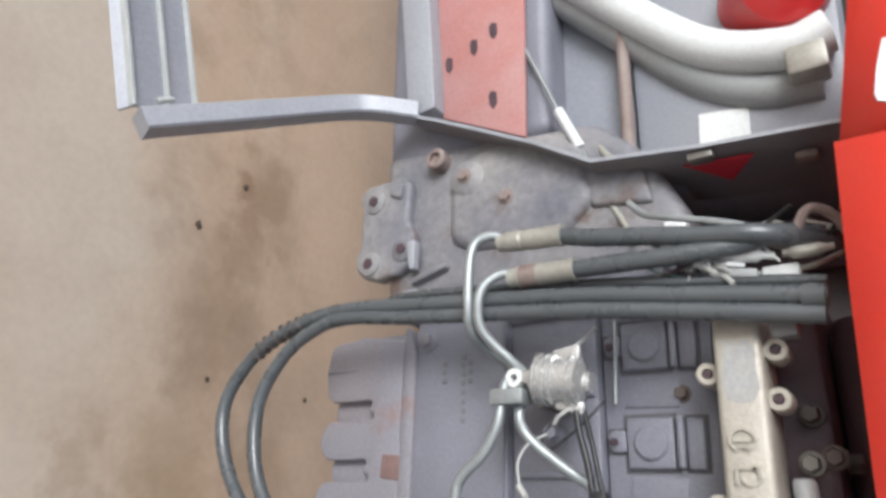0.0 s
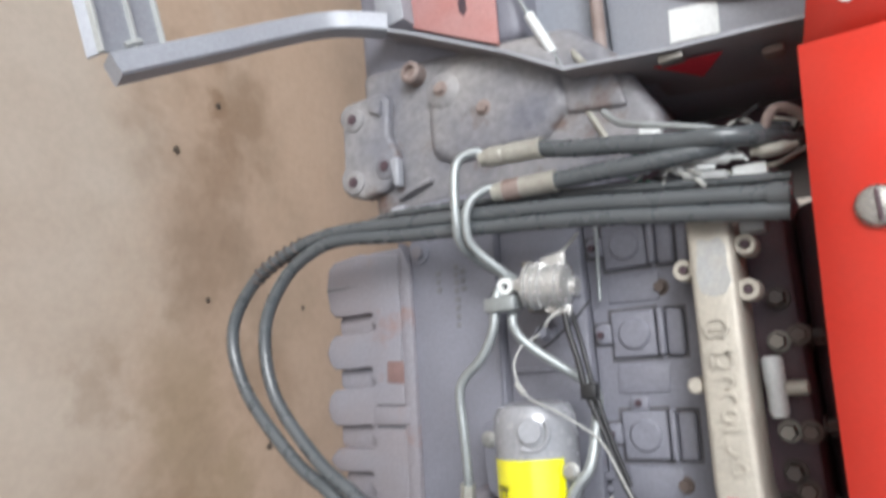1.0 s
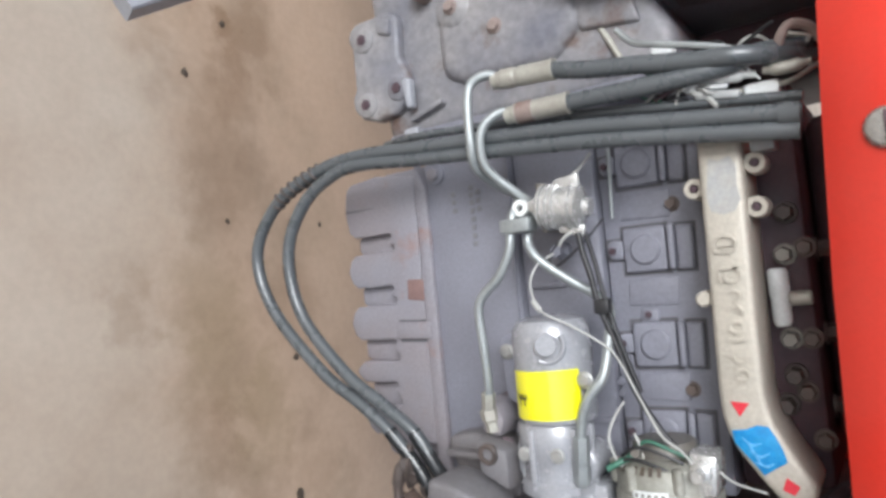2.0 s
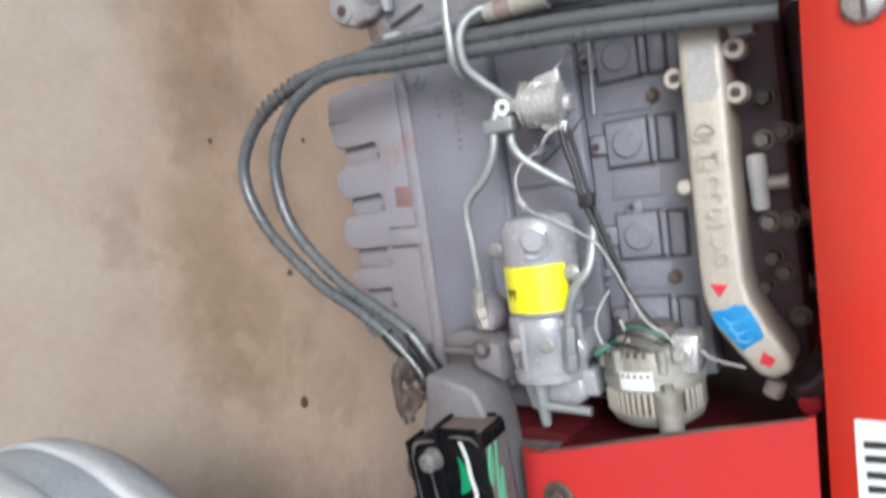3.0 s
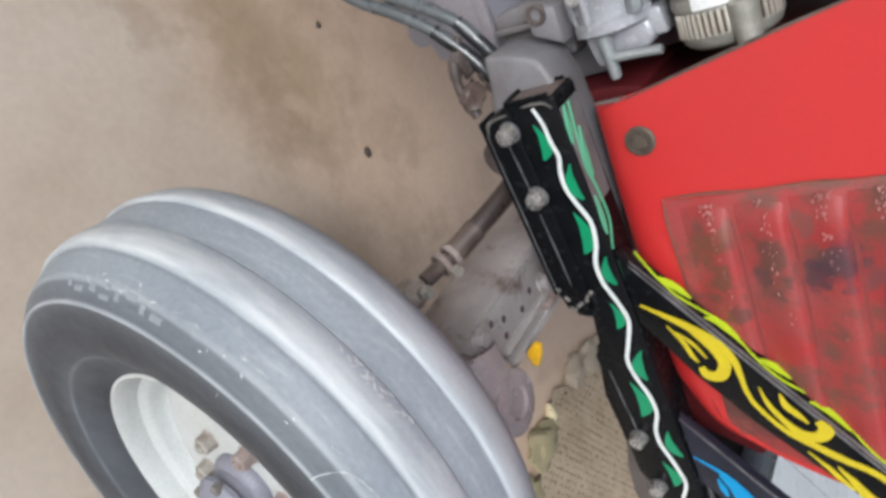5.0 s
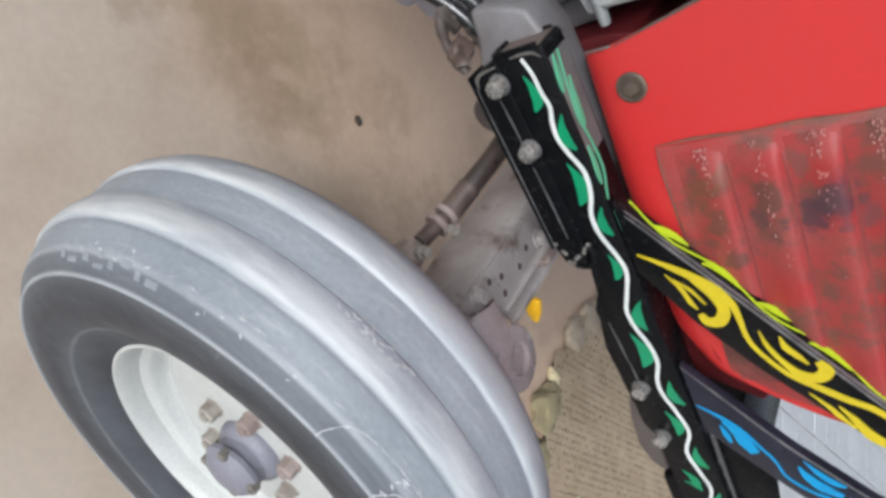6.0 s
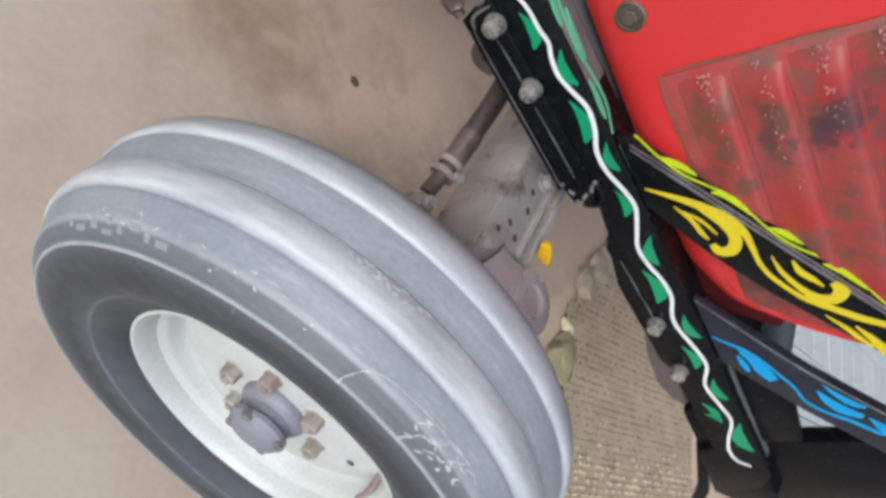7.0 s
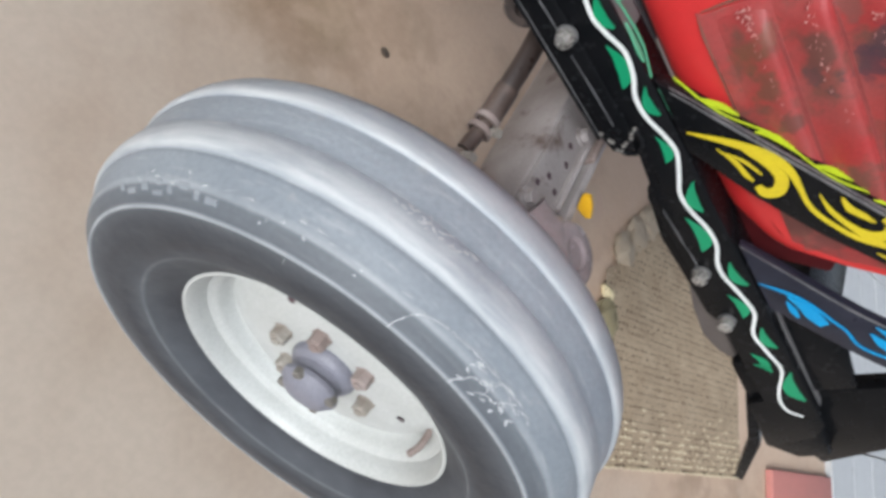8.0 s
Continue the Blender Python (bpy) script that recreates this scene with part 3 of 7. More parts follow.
# side ports of the block
for x in (-0.249, -0.139, -0.019, 0.092):
    x, z = x + 0.003, 0.970
    part("port_gasket", side([(x - 0.0325, z - 0.0325), (x + 0.0325, z - 0.0325), (x + 0.0325, z + 0.029), (x - 0.0325, z + 0.029)], -0.1866, -0.185), M_GROOVE, block)
    b = side([(x - 0.0285, z - 0.0285), (x + 0.0285, z - 0.0285), (x + 0.0285, z + 0.0265), (x - 0.0285, z + 0.0265)], -0.1935, -0.185, 0.004, seg=3)
    part("port_cover", b, M_CAST, block)
    part("port_boss", lathe([(0.0195, 0), (0.0195, 0.002), (0.0165, 0.0045), (0, 0.005)], basis((x, -0.1935, z), OUT), 28), M_CAST, block)
    part("port_lip", side([(x - 0.029, z + 0.0300), (x + 0.028, z + 0.0285), (x + 0.029, z + 0.0370), (x - 0.027, z + 0.0385)], -0.2005, -0.185, 0.0035, seg=3), M_CAST, block)
    part("port_rib", side([(x - 0.027, z + 0.0395), (x + 0.029, z + 0.038), (x + 0.030, z + 0.058), (x - 0.025, z + 0.060)], -0.1955, -0.185, 0.004, seg=3), M_CAST, block)
    part("rib_seam", side([(x - 0.030, z + 0.0365), (x + 0.032, z + 0.0350), (x + 0.033, z + 0.061), (x - 0.029, z + 0.063)], -0.1864, -0.185), M_GROOVE, block)
    part("tab_seam", side([(x - 0.0175, z - 0.0525), (x + 0.0125, z - 0.0525), (x + 0.0125, z - 0.030), (x - 0.0175, z - 0.030)], -0.1866, -0.185), M_GROOVE, block)
    b = side([(x - 0.015, z - 0.044), (x - 0.010, z - 0.050), (x + 0.004, z - 0.050), (x + 0.010, z - 0.044), (x + 0.010, z - 0.029), (x - 0.015, z - 0.029)], -0.1930, -0.185, 0.003)
    part("port_tab", b, M_CAST, block)
    part("wall_panel", side([(x + 0.036, z - 0.026), (x + 0.070, z - 0.030), (x + 0.072, z + 0.034), (x + 0.037, z + 0.037)], -0.1890, -0.185, 0.003, seg=2), M_CAST, block)
bolts("port_screw", [(x + 0.001, -0.1925, 0.928) for x in (-0.249, -0.139, -0.019, 0.092)], OUT, 0.0045, 0.005, M_DARK, block, washer=False)
bolts("core_plug", [(x + 0.006 + d, -0.186, 0.918) for x in (-0.02,) for d in (0.045, 0.06)], OUT, 0.005, 0.004, M_CAST, block, washer=False)
part("port_tab", side([(-0.062, 0.955), (-0.044, 0.953), (-0.044, 0.977), (-0.060, 0.977)], -0.1915, -0.185, 0.003), M_CAST, block)
bolts("port_screw", [(-0.054, -0.1915, 0.965)], OUT, 0.004, 0.004, M_DARK, block, washer=False)
# ribs and pads of the middle and lower walls
for x0, x1, z0, z1 in ((-0.31, -0.29, 0.80, 0.91), (-0.20, -0.19, 0.80, 0.91), (-0.105, -0.098, 0.81, 0.905), (0.075, 0.083, 0.80, 0.91)):
    part("wall_rib", side([(x0, z0), (x1, z0), (x1, z1), (x0, z1)], -0.202, -0.195, 0.002), M_CAST, block)
part("filter_pad", side([(-0.05, 0.785), (0.055, 0.785), (0.055, 0.812), (-0.05, 0.812)] , -0.222, -0.19, 0.006), M_CAST, block)
part("wall_seam", side([(-0.312, 0.7925), (0.172, 0.780), (0.172, 0.784), (-0.312, 0.7965)], -0.209, -0.203, 0.0015), M_CAST, block)
part("bolt_pad", side(arc(-0.281, 0.671, 0.017, 0, 330, 11), -0.209, -0.203, 0.002), M_CAST, block)
bolts("plug", [(-0.281, -0.209, 0.671)], OUT, 0.009, 0.006, M_SUMP, block, washer=False)
# cast marking, unreadable: plain bars
for z, xs in ((0.697, (-0.250, -0.238, -0.226)), (0.727, (-0.256, -0.245, -0.234, -0.222, -0.210, -0.198, -0.186, -0.174)), (0.738, (-0.248, -0.236, -0.224))):
    for k, x in enumerate(xs):
        part("cast_mark", side([(x, z), (x + 0.0075, z), (x + 0.0075, z + 0.0075 - 0.002 * (k % 2)), (x, z + 0.0075)], -0.2065, -0.204, 0.0006), M_MARK, block)

# sump with ribs
b = side([(-0.302, 0.65), (0.155, 0.65), (0.165, 0.57), (0.128, 0.53), (0.05, 0.515), (-0.02, 0.506), (-0.27, 0.508), (-0.302, 0.56)], -0.186, 0.186, 0.006)
sump = part("sump", b, M_SUMP, tractor, "grey cast sump with rust stains")
part("sump_rail", side([(-0.305, 0.635), (-0.265, 0.655), (0.16, 0.652), (0.165, 0.634), (0.11, 0.63), (-0.265, 0.634)], -0.212, -0.186, 0.004), M_SUMP, sump)
TEETH = ((-0.290, -0.205, 0.492), (-0.175, -0.124, 0.489), (-0.092, -0.040, 0.486), (-0.005, 0.027, 0.488), (0.065, 0.108, 0.500))
comb = [(-0.297, 0.56), (-0.285, 0.632), (0.12, 0.630), (0.128, 0.56)]
for k, (x0, x1, zb) in reversed(list(enumerate(TEETH))):
    zs = 0.586 - 0.004 * k
    comb += [(x1 + 0.002, zb + 0.05), (x1 + 0.001, zb + 0.014), (x1 - 0.008, zb + 0.003), ((x0 + x1) / 2, zb - 0.003), (x0 + 0.008, zb + 0.003), (x0 - 0.001, zb + 0.014)]
    if k:
        g = TEETH[k - 1][1]
        comb += [(x0 - 0.001, zs - 0.004), (x0 - 0.004, zs + 0.002), (x0 - 0.010, zs + 0.002), (x0 - 0.012, zs - 0.004), (g + 0.012, zs - 0.010), (g + 0.010, zs - 0.003), (g + 0.004, zs - 0.002), (g + 0.001, zs - 0.008)]
part("sump_band", side(comb, -0.2095, -0.176, 0.0035, seg=3), M_SUMP, sump)
part("tooth_line", strip([(-0.2475, 0.492), (-0.2470, 0.52), (-0.2475, 0.552)], [0.003, 0.0022, 0.0006], SIDE, 0.2090, 0.2099), M_GROOVE, sump, smooth=False)
part("band_tab", side([(-0.065, 0.578), (-0.063, 0.642), (-0.037, 0.645), (-0.039, 0.577)], -0.2140, -0.20, 0.003), M_SUMP, sump)
part("band_groove", side([(-0.0685, 0.582), (-0.0665, 0.634), (-0.0635, 0.634), (-0.0655, 0.582)], -0.2103, -0.20), M_GROOVE, sump)
part("band_groove", side([(-0.0385, 0.582), (-0.0365, 0.634), (-0.0325, 0.634), (-0.0345, 0.582)], -0.2103, -0.20), M_GROOVE, sump)
part("rust_pad", side([(-0.130, 0.604), (-0.127, 0.642), (-0.094, 0.640), (-0.098, 0.602)], -0.2115, -0.203, 0.003), M_RUSTPATCH, sump, "rusty brown pad")
for x0, x1, zb in ((-0.207, -0.173, 0.501), (-0.126, -0.090, 0.499), (-0.042, -0.003, 0.496), (0.025, 0.067, 0.503)):
    part("sump_web", side([(x0, 0.580), (x1, 0.580), (x1 - 0.003, zb + 0.006), (x1 - 0.008, zb), (x0 + 0.006, zb), (x0 + 0.002, zb + 0.006)], -0.194, -0.176, 0.004, seg=2), M_SUMP, sump)
part("sump_foot", side([(0.075, 0.52), (0.135, 0.545), (0.16, 0.60), (0.10, 0.60)], -0.215, -0.18, 0.006), M_SUMP, sump)

# clutch housing, gearbox and mounting flange behind the engine
b = side([(-0.345, 0.585), (-0.345, 1.03), (-0.40, 1.04), (-0.50, 0.99), (-0.56, 0.93), (-0.60, 0.568)], -0.20, 0.20, 0.02, seg=4)
housing = part("clutch_housing", b, M_HOUSING, tractor, "dusty grey cast clutch housing")
b = side([(-0.42, 0.70), (-0.40, 0.74), (-0.395, 0.88), (-0.44, 0.93), (-0.52, 0.92), (-0.56, 0.86), (-0.56, 0.74), (-0.50, 0.70)], -0.213, -0.17, 0.03, seg=5)
part("housing_bulge", b, M_HOUSING, housing)
part("inspection_cover", side([(-0.50, 0.90), (-0.43, 0.92), (-0.42, 1.0), (-0.49, 0.985)], -0.207, -0.19, 0.006, seg=3), M_HOUSING, housing)
b = side([(-0.57, 0.566), (-0.57, 0.86), (-2.3, 0.86), (-2.3, 0.55), (-0.9, 0.557)], -0.19, 0.19, 0.02, seg=3)
part("gearbox", b, M_CAST, tractor, "grey cast gearbox housing")
b = side([(-0.545, 0.552), (-0.535, 0.537), (-0.52, 0.534), (-0.505, 0.541), (-0.44, 0.541), (-0.425, 0.533), (-0.405, 0.535), (-0.390, 0.55), (-0.380, 0.58), (-0.386, 0.622), (-0.402, 0.643), (-0.44, 0.648), (-0.47, 0.632), (-0.53, 0.636), (-0.546, 0.622)], -0.2165, -0.19, 0.008, seg=4)
flange = part("mounting_flange", b, M_HOUSING, tractor, "dusty grey flange with rusty bolt holes")
for x, z in ((-0.512, 0.568), (-0.409, 0.565), (-0.422, 0.627)):
    part("bolt_pad", lathe([(0.019, 0), (0.019, 0.003), (0.016, 0.005), (0, 0.005)], basis((x, -0.2160, z), OUT), 22), M_HOUSING, flange)
bolts("flange_bolt", [(-0.512, -0.2208, 0.568), (-0.409, -0.2208, 0.565), (-0.422, -0.2208, 0.627)], OUT, 0.008, 0.003, M_DARK, flange, washer=False)
part("flange_pad", side([(-0.537, 0.598), (-0.515, 0.60), (-0.505, 0.622), (-0.53, 0.626)], -0.2235, -0.21, 0.004), M_HOUSING, flange)
part("housing_rib", side([(-0.375, 0.640), (-0.392, 0.700), (-0.383, 0.702), (-0.366, 0.642)], -0.214, -0.19, 0.004), M_HOUSING, housing)
part("housing_boss", lathe([(0.03, 0), (0.028, 0.010), (0.020, 0.016), (0, 0.017)], basis((-0.515, -0.203, 0.735), OUT), 24), M_HOUSING, housing)
bolts("housing_bolt", [(-0.515, -0.2195, 0.735), (-0.47, -0.2125, 0.80)], OUT, 0.008, 0.007, M_RUST, housing)
part("hole_rim", lathe([(0.017, -0.02), (0.017, 0.006), (0.014, 0.009), (0.010, 0.009), (0.009, 0.002), (0, 0.002)], basis((-0.558, -0.215, 0.683), OUT), 24), M_RUST, flange)
part("flange_lug", side([(-0.43, 0.64), (-0.385, 0.645), (-0.385, 0.655), (-0.43, 0.655)], -0.226, -0.21, 0.003), M_STEP, flange)
part("flange_lug", side([(-0.355, 0.635), (-0.325, 0.635), (-0.325, 0.66), (-0.355, 0.66)], -0.224, -0.2, 0.003), M_STEP, flange)
part("back_plate", box(-0.352, -0.322, -0.215, 0.215, 0.60, 1.05, 0.005), M_CAST, tractor)

# firewall: a bent sheet whose near edge shows bright
line = [(-0.632, 0.645), (-0.606, 0.70), (-0.525, 0.853), (-0.474, 0.935), (-0.457, 1.07), (-0.452, 1.15), (-0.445, 1.235)]
b = side(line + [(x - 0.0035, z + 0.002) for x, z in reversed(line)], -0.240, -0.085, 0.0008)
firewall = part("firewall", b, M_FIREWALL, tractor, "dark grey bent firewall sheet with worn edge")
b = side([(x + 0.0005, z) for x, z in line] + [(x - 0.004, z + 0.002) for x, z in reversed(line)], -0.2425, -0.2405, 0.0)
part("worn_edge", b, M_STEP, firewall)
TRI = basis((-0.4535, -0.19, 1.078), (1, 0, -0.12), (0, 0, 1))
part("warning_sticker", slab([(-0.026, 0.042), (0.040, 0.006), (-0.018, -0.040)], TRI, 0.001, 0.002), M_REDTAG, firewall, "red triangular sticker")
part("clip", box(-0.458, -0.447, -0.236, -0.216, 1.050, 1.079, 0.003), M_DULL, firewall)
part("square_nut", box(-0.447, -0.437, -0.20, -0.175, 1.158, 1.182, 0.004), M_RUST, firewall)

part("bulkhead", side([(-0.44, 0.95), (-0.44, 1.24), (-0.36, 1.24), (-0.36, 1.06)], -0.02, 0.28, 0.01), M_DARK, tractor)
part("control_rod", tube([(-0.392, -0.275, 0.99), (-0.372, -0.28, 1.008), (-0.362, -0.285, 1.03), (-0.343, -0.285, 1.09), (-0.325, -0.28, 1.136)], 0.004, 8, 5), M_PIPE, tractor)
part("control_rod", tube([(-0.325, -0.26, 1.15), (-0.35, -0.26, 1.165), (-0.345, -0.25, 1.185), (-0.32, -0.24, 1.20)], 0.0055, 8, 5), M_RUST, tractor)
part("control_rod", tube([(-0.46, -0.19, 0.925), (-0.42, -0.2, 0.95), (-0.37, -0.21, 0.975)], 0.004, 8, 4), M_FITTING, tractor)
rw = random.Random(5)
for k in range(9):
    x, z = -0.325 + rw.uniform(-0.03, 0.03), 0.99 + 0.022 * k
    pts = [(x + rw.uniform(-0.03, 0.03), -0.235 + rw.uniform(-0.03, 0.02), z + d * 0.03 + rw.uniform(-0.012, 0.012)) for d in range(4)]
    part("harness_wire", tube(pts, rw.choice((0.002, 0.003, 0.004)), 6, 5), (M_WIRE, M_WIREW, M_FITTING)[k % 3], tractor)
for k in range(12):
    x, z = rw.uniform(-0.338, -0.305), rw.uniform(0.99, 1.10)
    a = rw.uniform(0.6, 2.4)
    pts = [(x + d * 0.014 * math.cos(a) + rw.uniform(-0.004, 0.004), -0.272 + rw.uniform(-0.01, 0.012), z + d * 0.014 * math.sin(a)) for d in range(4)]
    part("loose_wire", tube(pts, rw.choice((0.0014, 0.002, 0.0028)), 6, 4), (M_WIREW, M_PALE, M_GREENWIRE, M_FITTING, M_WIRE)[k % 5], tractor)
part("connector", box(-0.335, -0.315, -0.262, -0.24, 1.03, 1.065, 0.003), M_PALE, tractor, "white wiring connector")
part("connector", box(-0.30, -0.283, -0.255, -0.235, 1.115, 1.15, 0.003), M_PALE, tractor, "white wiring connector")
part("connector", box(-0.372, -0.356, -0.25, -0.23, 1.02, 1.045, 0.003), M_PALE, tractor, "white wiring connector")

part("loom_wrap", side([(-0.301, 1.069), (-0.291, 1.067), (-0.283, 1.113), (-0.293, 1.115)], -0.275, -0.245, 0.003), M_DUCT, tractor)
part("white_sleeve", tube([(-0.309, -0.262, 1.067), (-0.312, -0.266, 1.085), (-0.311, -0.266, 1.105), (-0.307, -0.262, 1.13)], [0.004, 0.007, 0.009, 0.008, 0.004], 10, 5), M_PALE, tractor, "white cloth-wrapped cable joint")
part("white_sleeve", tube([(-0.310, -0.26, 1.138), (-0.307, -0.262, 1.155), (-0.308, -0.26, 1.183)], [0.005, 0.007, 0.007, 0.004], 10, 5), M_FITTING, tractor)
part("white_sleeve", tube([(-0.314, -0.265, 1.033), (-0.317, -0.268, 1.045), (-0.322, -0.265, 1.057)], [0.003, 0.005, 0.004], 8, 5), M_FITTING, tractor)
part("white_plug", box(-0.311, -0.300, -0.275, -0.255, 1.058, 1.071, 0.003), M_PALE, tractor)
part("tie_wire", tube([(-0.300, -0.268, 1.011), (-0.308, -0.272, 1.026), (-0.316, -0.268, 1.038)], 0.0016, 6, 4), M_WIREW, tractor)
part("tie_wire", tube([(-0.291, -0.272, 1.047), (-0.302, -0.276, 1.052), (-0.314, -0.27, 1.06)], 0.0016, 6, 4), M_WIREW, tractor)
part("cross_rod", tube([(-0.30, -0.27, 1.025), (-0.314, -0.275, 1.06), (-0.325, -0.27, 1.09)], 0.003, 6, 4), M_DARK, tractor)
part("small_box", box(-0.25, -0.226, -0.26, -0.23, 1.115, 1.14, 0.003), M_DUCT, tractor)
part("hose_end", lathe([(0.012, 0), (0.0125, 0.003), (0.0125, 0.02), (0.009, 0.022), (0, 0.022)], basis((-0.2555, -0.285, 1.150), (0.1, 0, 1)), 14), M_RUBBER, tractor)
# foot plate bracket and console behind the firewall
b = side([(-1.05, 0.655), (-0.985, 0.83), (-0.56, 0.828), (-0.636, 0.684)], -0.206, -0.198, 0.002)
primer = part("bracket_plate", b, M_PRIMER, tractor, "bracket plate in faded red primer")
for x, z in ((-0.73, 0.695), (-0.747, 0.741), (-0.765, 0.776), (-0.639, 0.776)):
    part("slot", side([(x - 0.016, z - 0.004), (x - 0.008, z - 0.008), (x + 0.008, z - 0.006), (x + 0.016, z), (x + 0.008, z + 0.006), (x - 0.012, z + 0.005)], -0.2075, -0.2062), M_DARK, primer)
part("bracket_flange", side([(-1.05, 0.592), (-1.05, 0.652), (-0.640, 0.688), (-0.634, 0.638)], -0.235, -0.18, 0.003), M_STEP, tractor)
part("console_panel", side([(-1.05, 0.83), (-0.53, 0.83), (-0.49, 0.93), (-0.50, 0.965), (-1.05, 0.965)], -0.13, -0.10, 0.004), M_PANEL, tractor)
console = part("console", side([(-1.05, 0.968), (-0.465, 0.97), (-0.455, 1.22), (-1.05, 1.25)], -0.15, 0.15, 0.01), M_PANEL, tractor, "blue-grey sheet metal console")
part("instruction_label", side([(-0.553, 1.053), (-0.546, 1.113), (-0.502, 1.111), (-0.507, 1.05)], -0.152, -0.1505), M_PALE, console, "blank white paper label")
part("rusty_rail", tube([(-1.0, -0.17, 0.965), (-0.72, -0.165, 0.964), (-0.52, -0.165, 0.962)], 0.009, n=4), M_RUST, tractor, "rusty round rail")
part("throttle_cable", tube([(-0.78, -0.20, 0.80), (-0.723, -0.20, 0.823), (-0.65, -0.20, 0.853), (-0.586, -0.20, 0.878), (-0.526, -0.20, 0.905), (-0.48, -0.22, 0.928)], 0.003), M_PIPE, tractor)
part("cable_sleeve", tube([(-0.59, -0.20, 0.877), (-0.556, -0.20, 0.892), (-0.522, -0.20, 0.907)], 0.0075, n=3), M_PALE, tractor, "pale cable sleeve")
part("cable_sleeve", tube([(-0.535, -0.19, 0.925), (-0.505, -0.2, 0.94), (-0.488, -0.21, 0.952)], 0.005, n=3), M_FITTING, tractor)
part("steering_column_shroud", tube([(-0.86, -0.175, 0.87), (-0.74, -0.175, 0.972), (-0.635, -0.175, 1.074), (-0.597, -0.175, 1.165), (-0.605, -0.175, 1.215)], 0.027, seg=20), M_PALE, tractor, "white curved plastic duct")
part("lower_duct", tube([(-0.83, -0.15, 0.86), (-0.715, -0.15, 0.962), (-0.61, -0.15, 1.055), (-0.562, -0.15, 1.13), (-0.553, -0.15, 1.20)], 0.024, seg=18), M_DUCT, tractor, "grey plastic duct")
part("red_cap", lathe([(0.0, 0.05), (0.03, 0.046), (0.055, 0.03), (0.065, 0.0), (0.065, -0.05), (0, -0.05)], basis((-0.69, -0.17, 1.17), (0.3, -1, 0.4)), 28), M_RED, tractor)
part("duct_clamp", box(-0.585, -0.545, -0.20, -0.16, 1.165, 1.21, 0.006), M_FITTING, tractor)

# step frame hanging out from the gearbox
part("step_bar", tube([(-0.640, -0.232, 0.652), (-0.640, -0.270, 0.616), (-0.632, -0.31, 0.582), (-0.597, -0.38, 0.556), (-0.558, -0.45, 0.541), (-0.521, -0.52, 0.520), (-0.486, -0.585, 0.503)], 0.02, squash=(0.030, 0.032)), M_STEP, tractor, "silver-grey tubular step bar")
WAY = Vector((-0.961, -0.276, -0.02)) * 0.42
CH_IN, CH_MID, CH_OUT = Vector((-0.540, -0.514, 0.499)), Vector((-0.5155, -0.550, 0.499)), Vector((-0.505, -0.598, 0.499))


def sheet(corners, run, thick):
    """A straight sheet-metal strip: the two corners of its end, swept along run."""
    b = bmesh.new()
    p, q = corners
    n = (q - p).cross(run).normalized() * thick
    rows = [[b.verts.new(v + o) for v in (p, q, q + n, p + n)] for o in (Vector(), run)]
    for k in range(4):
        b.faces.new((rows[0][k], rows[0][(k + 1) % 4], rows[1][(k + 1) % 4], rows[1][k]))
    for r in rows:
        b.faces.new(r)
    return b


channel = part("step_channel", sheet((CH_IN, CH_OUT), WAY, 0.005), M_STEP, tractor, "silver-grey channelled step tread", smooth=False)
part("channel_flange", sheet((CH_OUT, CH_OUT + Vector((0.006, -0.009, -0.014))), WAY, 0.005), M_STEP, channel, smooth=False)
# ribs take off-white so the lit edges are in their colour
for p in (CH_IN, CH_MID, CH_OUT):
    part("channel_rib", tube([p + Vector((0, 0, 0.001)), p + WAY + Vector((0, 0, 0.001))], 0.02, n=0, squash=(0.0045, 0.012)), M_RIM, channel, "off-white rib painted as a lit edge", smooth=False)
part("channel_weld", tube([(-0.519, -0.575, 0.512), (-0.524, -0.568, 0.514), (-0.531, -0.556, 0.514)], 0.004, 8, 4), M_RIM, channel)

# intake manifold
b = side([(-0.258, 1.061), (-0.258, 1.107), (-0.05, 1.102), (0.035, 1.101), (0.062, 1.106), (0.09, 1.119), (0.128, 1.141), (0.142, 1.140), (0.152, 1.122), (0.147, 1.105), (0.122, 1.086), (0.094, 1.067), (0.075, 1.059), (0.055, 1.055), (0.03, 1.054), (-0.05, 1.056)], -0.262, -0.175, 0.009, seg=3)
manifold = part("intake_manifold", b, M_MANI, tractor, "bare aluminium intake manifold with raised marking")
for x, z in ((-0.216, 1.116), (-0.197, 1.050), (-0.168, 1.113)):
    part("bolt_boss", lathe([(0.0120, -0.028), (0.0120, 0.0), (0.0108, 0.002), (0.0058, 0.002), (0.0058, -0.003), (0, -0.003)], basis((x, -0.246, z), OUT), 24), M_MANI, manifold)
bolts("socket_bolt", [(x, -0.2435, z) for x, z in ((-0.216, 1.116), (-0.197, 1.050), (-0.168, 1.113))], OUT, 0.0045, 0.004, M_DARK, manifold, washer=False)
part("side_lug", lathe([(0.009, -0.03), (0.009, 0.0), (0.007, 0.002), (0, 0.002)], basis((-0.072, -0.252, 1.048), OUT), 16), M_MANI, manifold)
# raised maker's mark: plain shapes in the metal's colour
def loop(x, z, a, c, a0, a1, n=9):
    """Points of an open oval stroke round (x, z)."""
    return [(x + a * math.cos(radians(a0 + (a1 - a0) * k / n)), z + c * math.sin(radians(a0 + (a1 - a0) * k / n))) for k in range(n + 1)]


